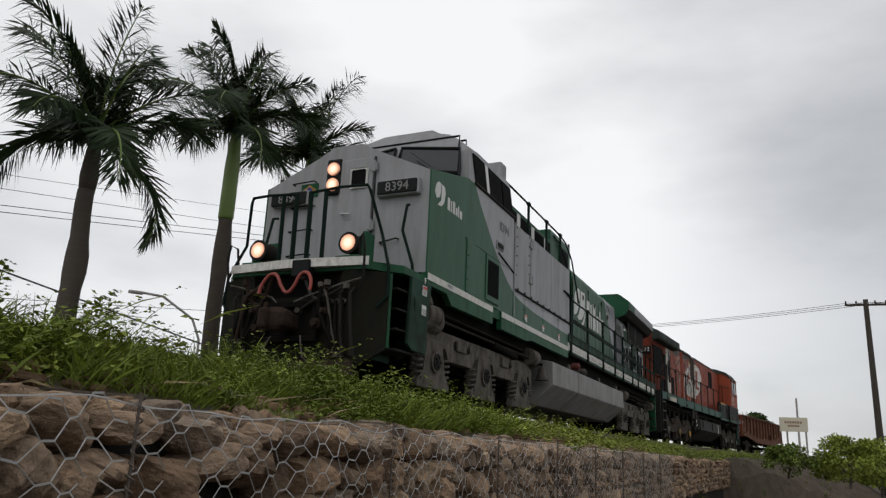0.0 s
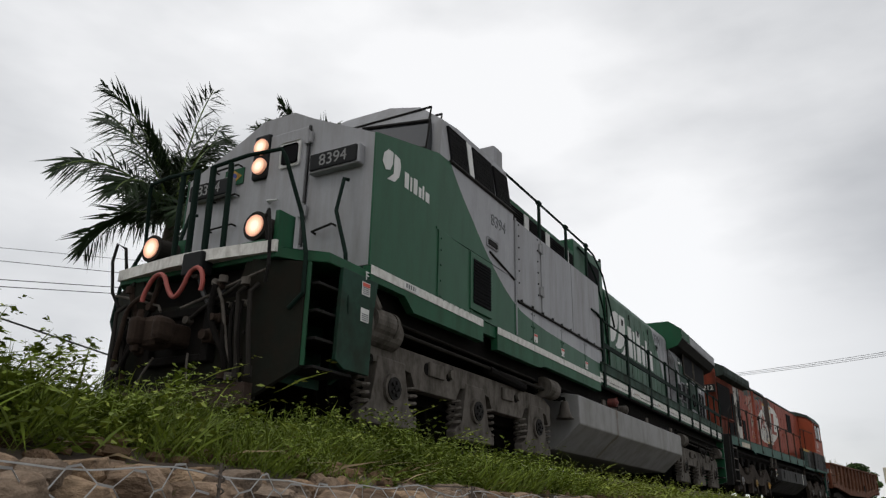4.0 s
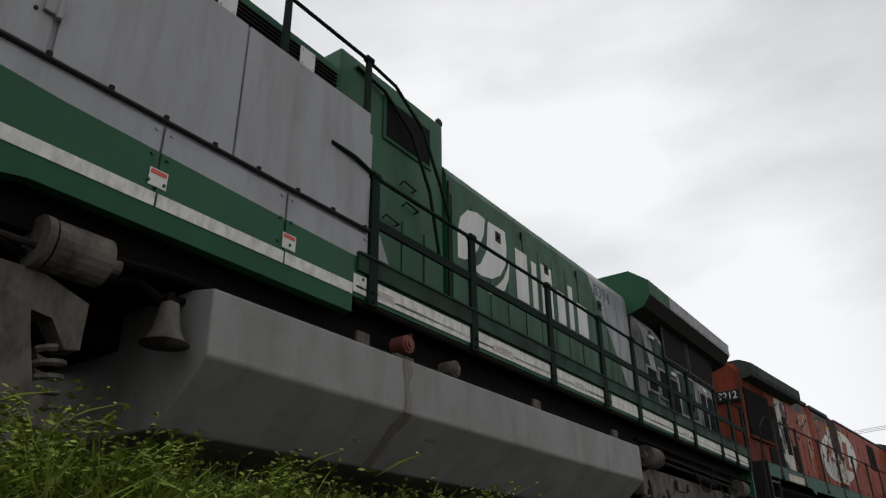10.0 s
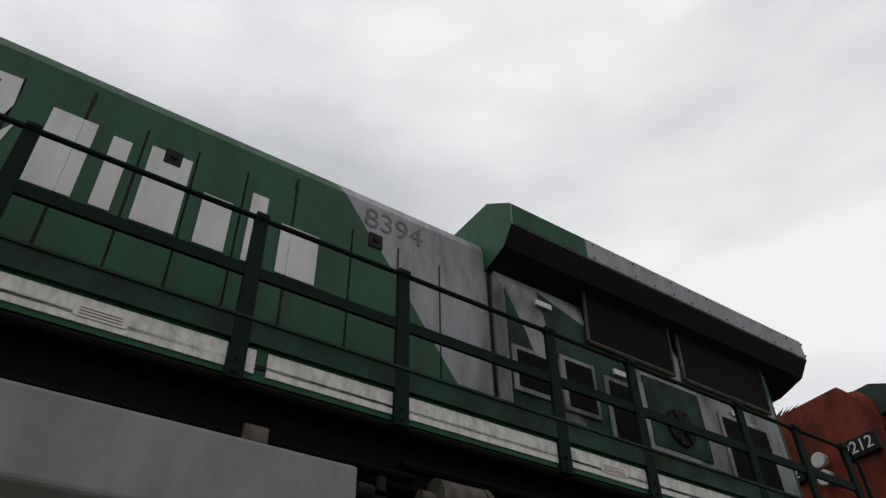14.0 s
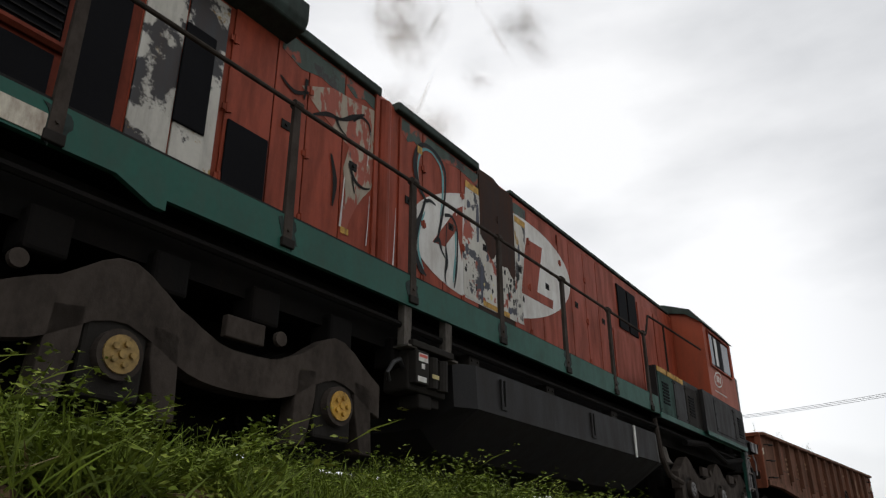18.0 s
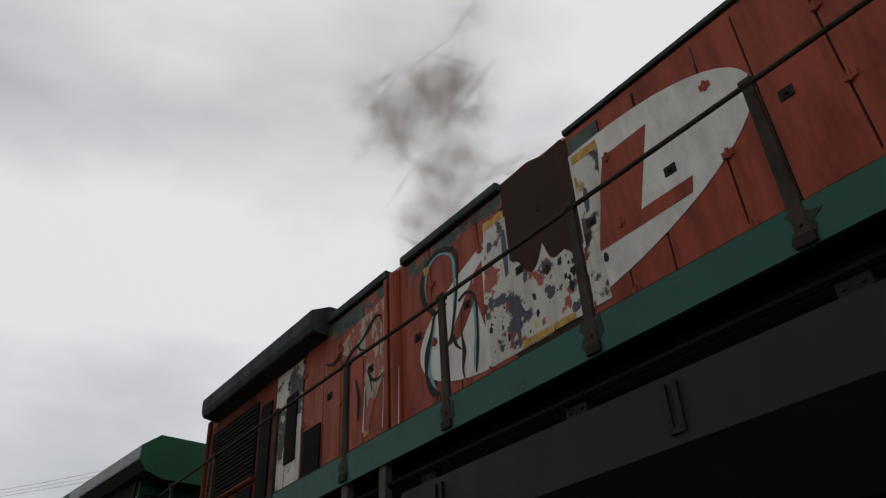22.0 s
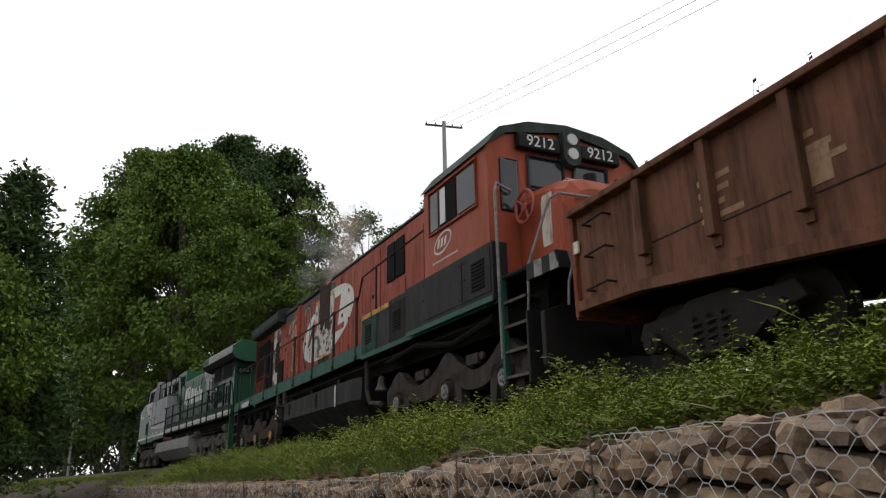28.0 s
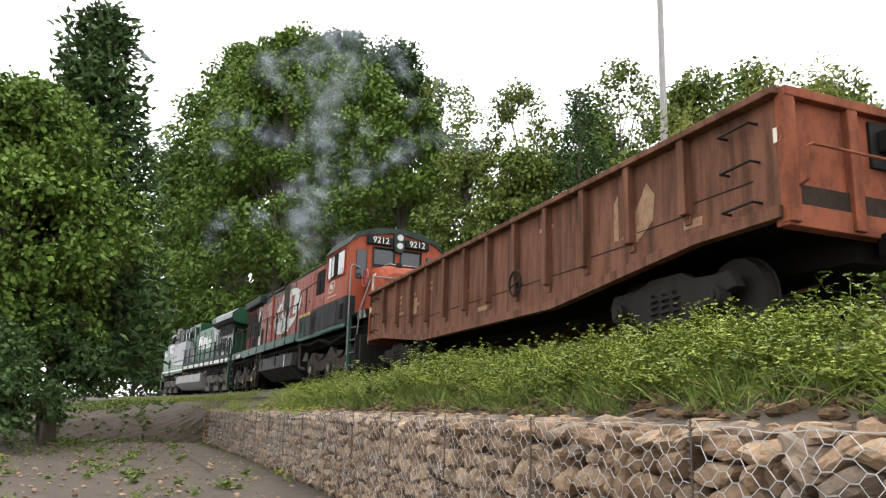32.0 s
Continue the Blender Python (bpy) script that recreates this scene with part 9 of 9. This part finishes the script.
lamp = thing("street_lamp", "grey street lamp with a curved arm", "street lamp", at=(-19.6, 24.0, 2.2))
bm = B()
tube(bm, [(0, 0, 0), (0, 0, 3.2), (-0.2, -0.3, 4.0), (-1.0, -1.2, 4.75), (-1.5, -1.8, 4.8)], 0.05, 8)
part("arm", bm, concrete, lamp)
bm = B()
box(bm, -0.28, 0.28, -0.11, 0.11, -0.06, 0.06, 0.04)
for v in bm.verts:
    v.co = Matrix.Rotation(radians(50), 3, "Z") @ v.co + Vector((-1.65, -1.98, 4.78))
part("head", bm, concrete, lamp)
sign = thing("sign_board", "cream sign board on two posts with faded writing", "sign", at=(2.7, 39.0, 0.6))
bm = B()
box(bm, -0.6, 0.6, -0.03, 0.03, 2.55, 3.2, 0.01)
part("board", bm, sign_cream, sign)
bm = B()
for z, w in ((2.92, 0.38), (2.76, 0.26)):
    for k in range(7):
        box(bm, -w + k * w * 2 / 7, -w + k * w * 2 / 7 + w * 0.2, -0.036, -0.031, z, z + 0.1)
part("writing_bars", bm, stencil, sign)
bm = B()
for x in (-0.3, 0.5):
    box(bm, x - 0.04, x + 0.04, -0.02, 0.02, 0, 2.55)
part("posts", bm, concrete, sign)
# ---- smoke from the orange locomotive's stack, in rigid puffs ----
def smoke_mat(name, col, peak):
    """Soft-edged wisps: dense in the middle of each wisp, broken up by noise."""
    m = mat(name, col, 1.0, var=0.4, scale=2, bump=0, island=0.35)
    nt = m.node_tree
    n, l = nt.nodes, nt.links
    uv = n.new("ShaderNodeUVMap")
    uv.uv_map = "wisp"
    g = n.new("ShaderNodeTexGradient")
    g.gradient_type = "QUADRATIC_SPHERE"
    l.new(uv.outputs[0], g.inputs[0])
    t = n.new("ShaderNodeTexNoise")
    t.inputs["Scale"].default_value, t.inputs["Detail"].default_value = 3.0, 5
    l.new(n.new("ShaderNodeTexCoord").outputs["Object"], t.inputs["Vector"])
    rp = n.new("ShaderNodeMapRange")
    rp.inputs["From Min"].default_value, rp.inputs["From Max"].default_value = 0.22, 0.72
    l.new(t.outputs["Fac"], rp.inputs["Value"])
    k = n.new("ShaderNodeMath")
    k.operation = "MULTIPLY"
    l.new(g.outputs["Fac"], k.inputs[0])
    l.new(rp.outputs[0], k.inputs[1])
    p = n.new("ShaderNodeMath")
    p.operation = "MULTIPLY"
    p.use_clamp = True
    l.new(k.outputs[0], p.inputs[0])
    p.inputs[1].default_value = peak
    l.new(p.outputs[0], n["Principled BSDF"].inputs["Alpha"])
    n["Principled BSDF"].inputs["Specular IOR Level"].default_value = 0.0
    return m


smoke_m = smoke_mat("brown_smoke", (0.17, 0.128, 0.1), 1.3)
mid_m = smoke_mat("brown_haze", (0.36, 0.27, 0.2), 0.75)
thin_m = smoke_mat("thin_smoke", (0.5, 0.42, 0.34), 0.5)
haze_m = smoke_mat("blue_grey_haze", (0.36, 0.4, 0.44), 0.3)
PUFFS = []


def puff_mesh(seed, n, sig, size, material):
    r = np.random.default_rng(seed)
    c = np.clip(r.normal(0, 1, (n, 3)) * np.array([sig, 0.5, sig]), [-0.24, -0.85, -0.24], [0.24, 0.85, 0.24])
    d = r.normal(0, 1, (n, 3))
    d /= np.linalg.norm(d, axis=1, keepdims=True)
    e = np.cross(d, r.normal(0, 1, (n, 3)))
    e /= np.linalg.norm(e, axis=1, keepdims=True)
    k = (size * r.uniform(0.75, 1.2, n))[:, None] / 2
    ang = np.arange(8) * math.pi / 4
    v = np.stack([c + k * (d * math.cos(q) + e * math.sin(q)) for q in ang], 1).reshape(-1, 3)
    ob = join_mesh("smoke_puff", [(v, np.arange(8 * n).reshape(-1, 8))], material, smooth=True)
    uv = ob.data.uv_layers.new(name="wisp")
    uv.data.foreach_set("uv", np.tile(np.stack([np.cos(ang), np.sin(ang)], 1).astype(np.float32).ravel(), n))
    return ob


def stack_at(t, z=4.55, dy=-0.8):
    return (arc_pose(40.0 - run_at(t)) @ Matrix.Translation((0, dy, z))).translation


def run_at(t):
    ts, ss = [r[0] for r in RUN], [r[1] for r in RUN]
    return float(np.interp(t, ts, ss))


def add_puffs(times, material, seed, wind, dy=-0.8, carry=0.0, spread=1.0):
    """Puffs leave the stack one after another; carry: how long they keep the train's own speed, in seconds."""
    r = np.random.default_rng(seed)
    for k, te in enumerate(times):
        n, sig, size = (15, 0.2, 1.3) if material is smoke_m else (10, 0.2, 1.35) if material is mid_m else (8, 0.2, 1.35)
        ob = puff_mesh(seed * 100 + k, n, sig, size, material)
        tagged(ob, "rolling puff of dark brown exhaust smoke" if material is smoke_m else "thin pale wisp of exhaust smoke", "smoke", "smoke puffs")
        jit = np.clip(r.normal(0, 1, 3), -1.6, 1.6) * (np.array([0.7, 0.75, 0.6]) if material is smoke_m else np.array([0.6, 0.6, 0.5]) * spread)
        spin = r.uniform(-0.8, 0.8, 3)
        along = (stack_at(te + 0.1) - stack_at(te)) / 0.1
        rows = []
        for t in sorted({0.0, *np.arange(0.0, 32.01, 0.5), round(te, 2), round(te + 0.2, 2), 32.0}):
            a = max(0.0, t - te)
            if t <= te:
                p = stack_at(t, 3.15, dy)
            else:
                p0 = stack_at(te, 4.4, dy)
                drift = np.array(wind) * a + jit * min(1.0, a / 1.2) * (1 + 0.55 * a)
                drift[2] += 0.9 * (1 - math.exp(-a / 0.4))
                p = p0 + Vector(drift) + (along * (carry * (1 - math.exp(-a / carry))) if carry else Vector())
            ang = min(a, 3.0)
            rows.append((t, Matrix.Translation(p) @ Euler([float(q) * ang for q in spin]).to_matrix().to_4x4()))
        PUFFS.append((ob, rows))


add_puffs([13.9 + 0.05 * k for k in range(30)], mid_m, 1, (0.4, -1.6, 2.9))
add_puffs([15.6 + 0.3 * k for k in range(12)], thin_m, 5, (0.6, -2.4, 2.6))
add_puffs([21.2 + 0.075 * k for k in range(16)], thin_m, 2, (1.0, -3.2, 3.2), -2.2)
add_puffs([22.3 + 0.046 * k for k in range(76)], smoke_m, 3, (3.0, -4.1, 3.3))
add_puffs([22.35 + 0.1 * k for k in range(36)], mid_m, 6, (3.4, -4.2, 3.3))
# thin column and lingering blue haze when the engine eases off
add_puffs([27.7 + 0.05 * k for k in range(22)], thin_m, 4, (0.3, -2.0, 5.0), carry=0.8)
add_puffs([28.8 + 0.08 * k for k in range(38)], haze_m, 7, (0.4, -1.6, 4.2), carry=0.8)
add_puffs([27.4 + 0.05 * k for k in range(56)], haze_m, 8, (1.2, -3.4, 2.6), carry=0.6, spread=2.2)

# ---- pieces that can be told apart become parts of their own ----
def split_pieces(names):
    for ob in [o for o in bpy.data.objects if o.type == "MESH" and o.name.split(".")[0] in names]:
        src = bmesh.new()
        src.from_mesh(ob.data)
        seen, groups = set(), []
        for v in src.verts:
            if v in seen:
                continue
            stack, grp = [v], []
            seen.add(v)
            while stack:
                q = stack.pop()
                grp.append(q)
                for e in q.link_edges:
                    w = e.other_vert(q)
                    if w not in seen:
                        seen.add(w)
                        stack.append(w)
            groups.append(grp)
        if len(groups) > 1:
            base = ob.name.split(".")[0]
            for k, grp in enumerate(groups):
                idx = {v: i for i, v in enumerate(grp)}
                me = bpy.data.meshes.new(base)
                me.from_pydata([tuple(v.co) for v in grp], [], [[idx[v] for v in f.verts] for f in {f for v in grp for f in v.link_faces}])
                for m in ob.data.materials:
                    me.materials.append(m)
                me.shade_flat()
                if k == 0:
                    ob.data = me
                else:
                    o = new(base, me)
                    o.parent = ob.parent
                    o.matrix_basis = ob.matrix_basis.copy()
                    for key in ("label",):
                        if key in ob:
                            o[key] = ob[key]
        src.free()


split_pieces({"end_handrail", "bracket", "label_plate", "stencil_bar", "end_plate", "yellow_edge", "weld_seam", "posts", "platform_handrail", "painted_emblem", "sticker", "coil_spring", "safety_chain", "blower", "step_well", "writing_bars", "fitting", "worn_patch"})

# ---- the wall's nearest stones, each a piece of its own ----
meshes = []
for k in range(14):
    sb = stone_shape(k + 20, 5)
    me = bpy.data.meshes.new("stone")
    sb.to_mesh(me)
    sb.free()
    me.materials.append(stone_m)
    meshes.append(me)
for u, z, a, b, r in stone_spots(NEAR[0], NEAR[1], 0.68, 8):
    if z > WALL_TOP - 0.2:
        a, b = min(a, 0.1), min(b, 0.065)
    o = new("stone", meshes[r.randrange(14)])
    o.matrix_basis = stone_matrix(u, z, a, b, r)
    o.parent = wall
r = random.Random(78)
for _ in range(90):
    o = new("stone", meshes[r.randrange(14)])
    o.matrix_basis = arc_pose(r.uniform(*NEAR), 0) @ Matrix.Translation((r.uniform(3.15, 3.52), 0, WALL_TOP - 0.03 + r.uniform(-0.02, 0.02))) @ Matrix.Rotation(r.uniform(0, 6.28), 4, "Z") @ Matrix.Diagonal((r.uniform(0.05, 0.12), r.uniform(0.05, 0.13), r.uniform(0.04, 0.07), 1))
    o.parent = wall

def motions():
    times = sorted({round(t, 2) for t in (*np.arange(0, 32.01, 0.5), *[r[0] for r in RUN])})
    for ob, yc in TRAIN:
        walk(ob, [(t, arc_pose(yc - run_at(t))) for t in times])
    fine = [float(t) for t in np.arange(0, 32.001, 1 / 15)]
    for ob, r in WHEELS:
        home = ob.location.copy()
        walk(ob, [(t, Matrix.Translation(home) @ Matrix.Rotation(run_at(t) / r, 4, "X")) for t in fine])
    for ob, rows in PUFFS:
        walk(ob, rows)


motions()
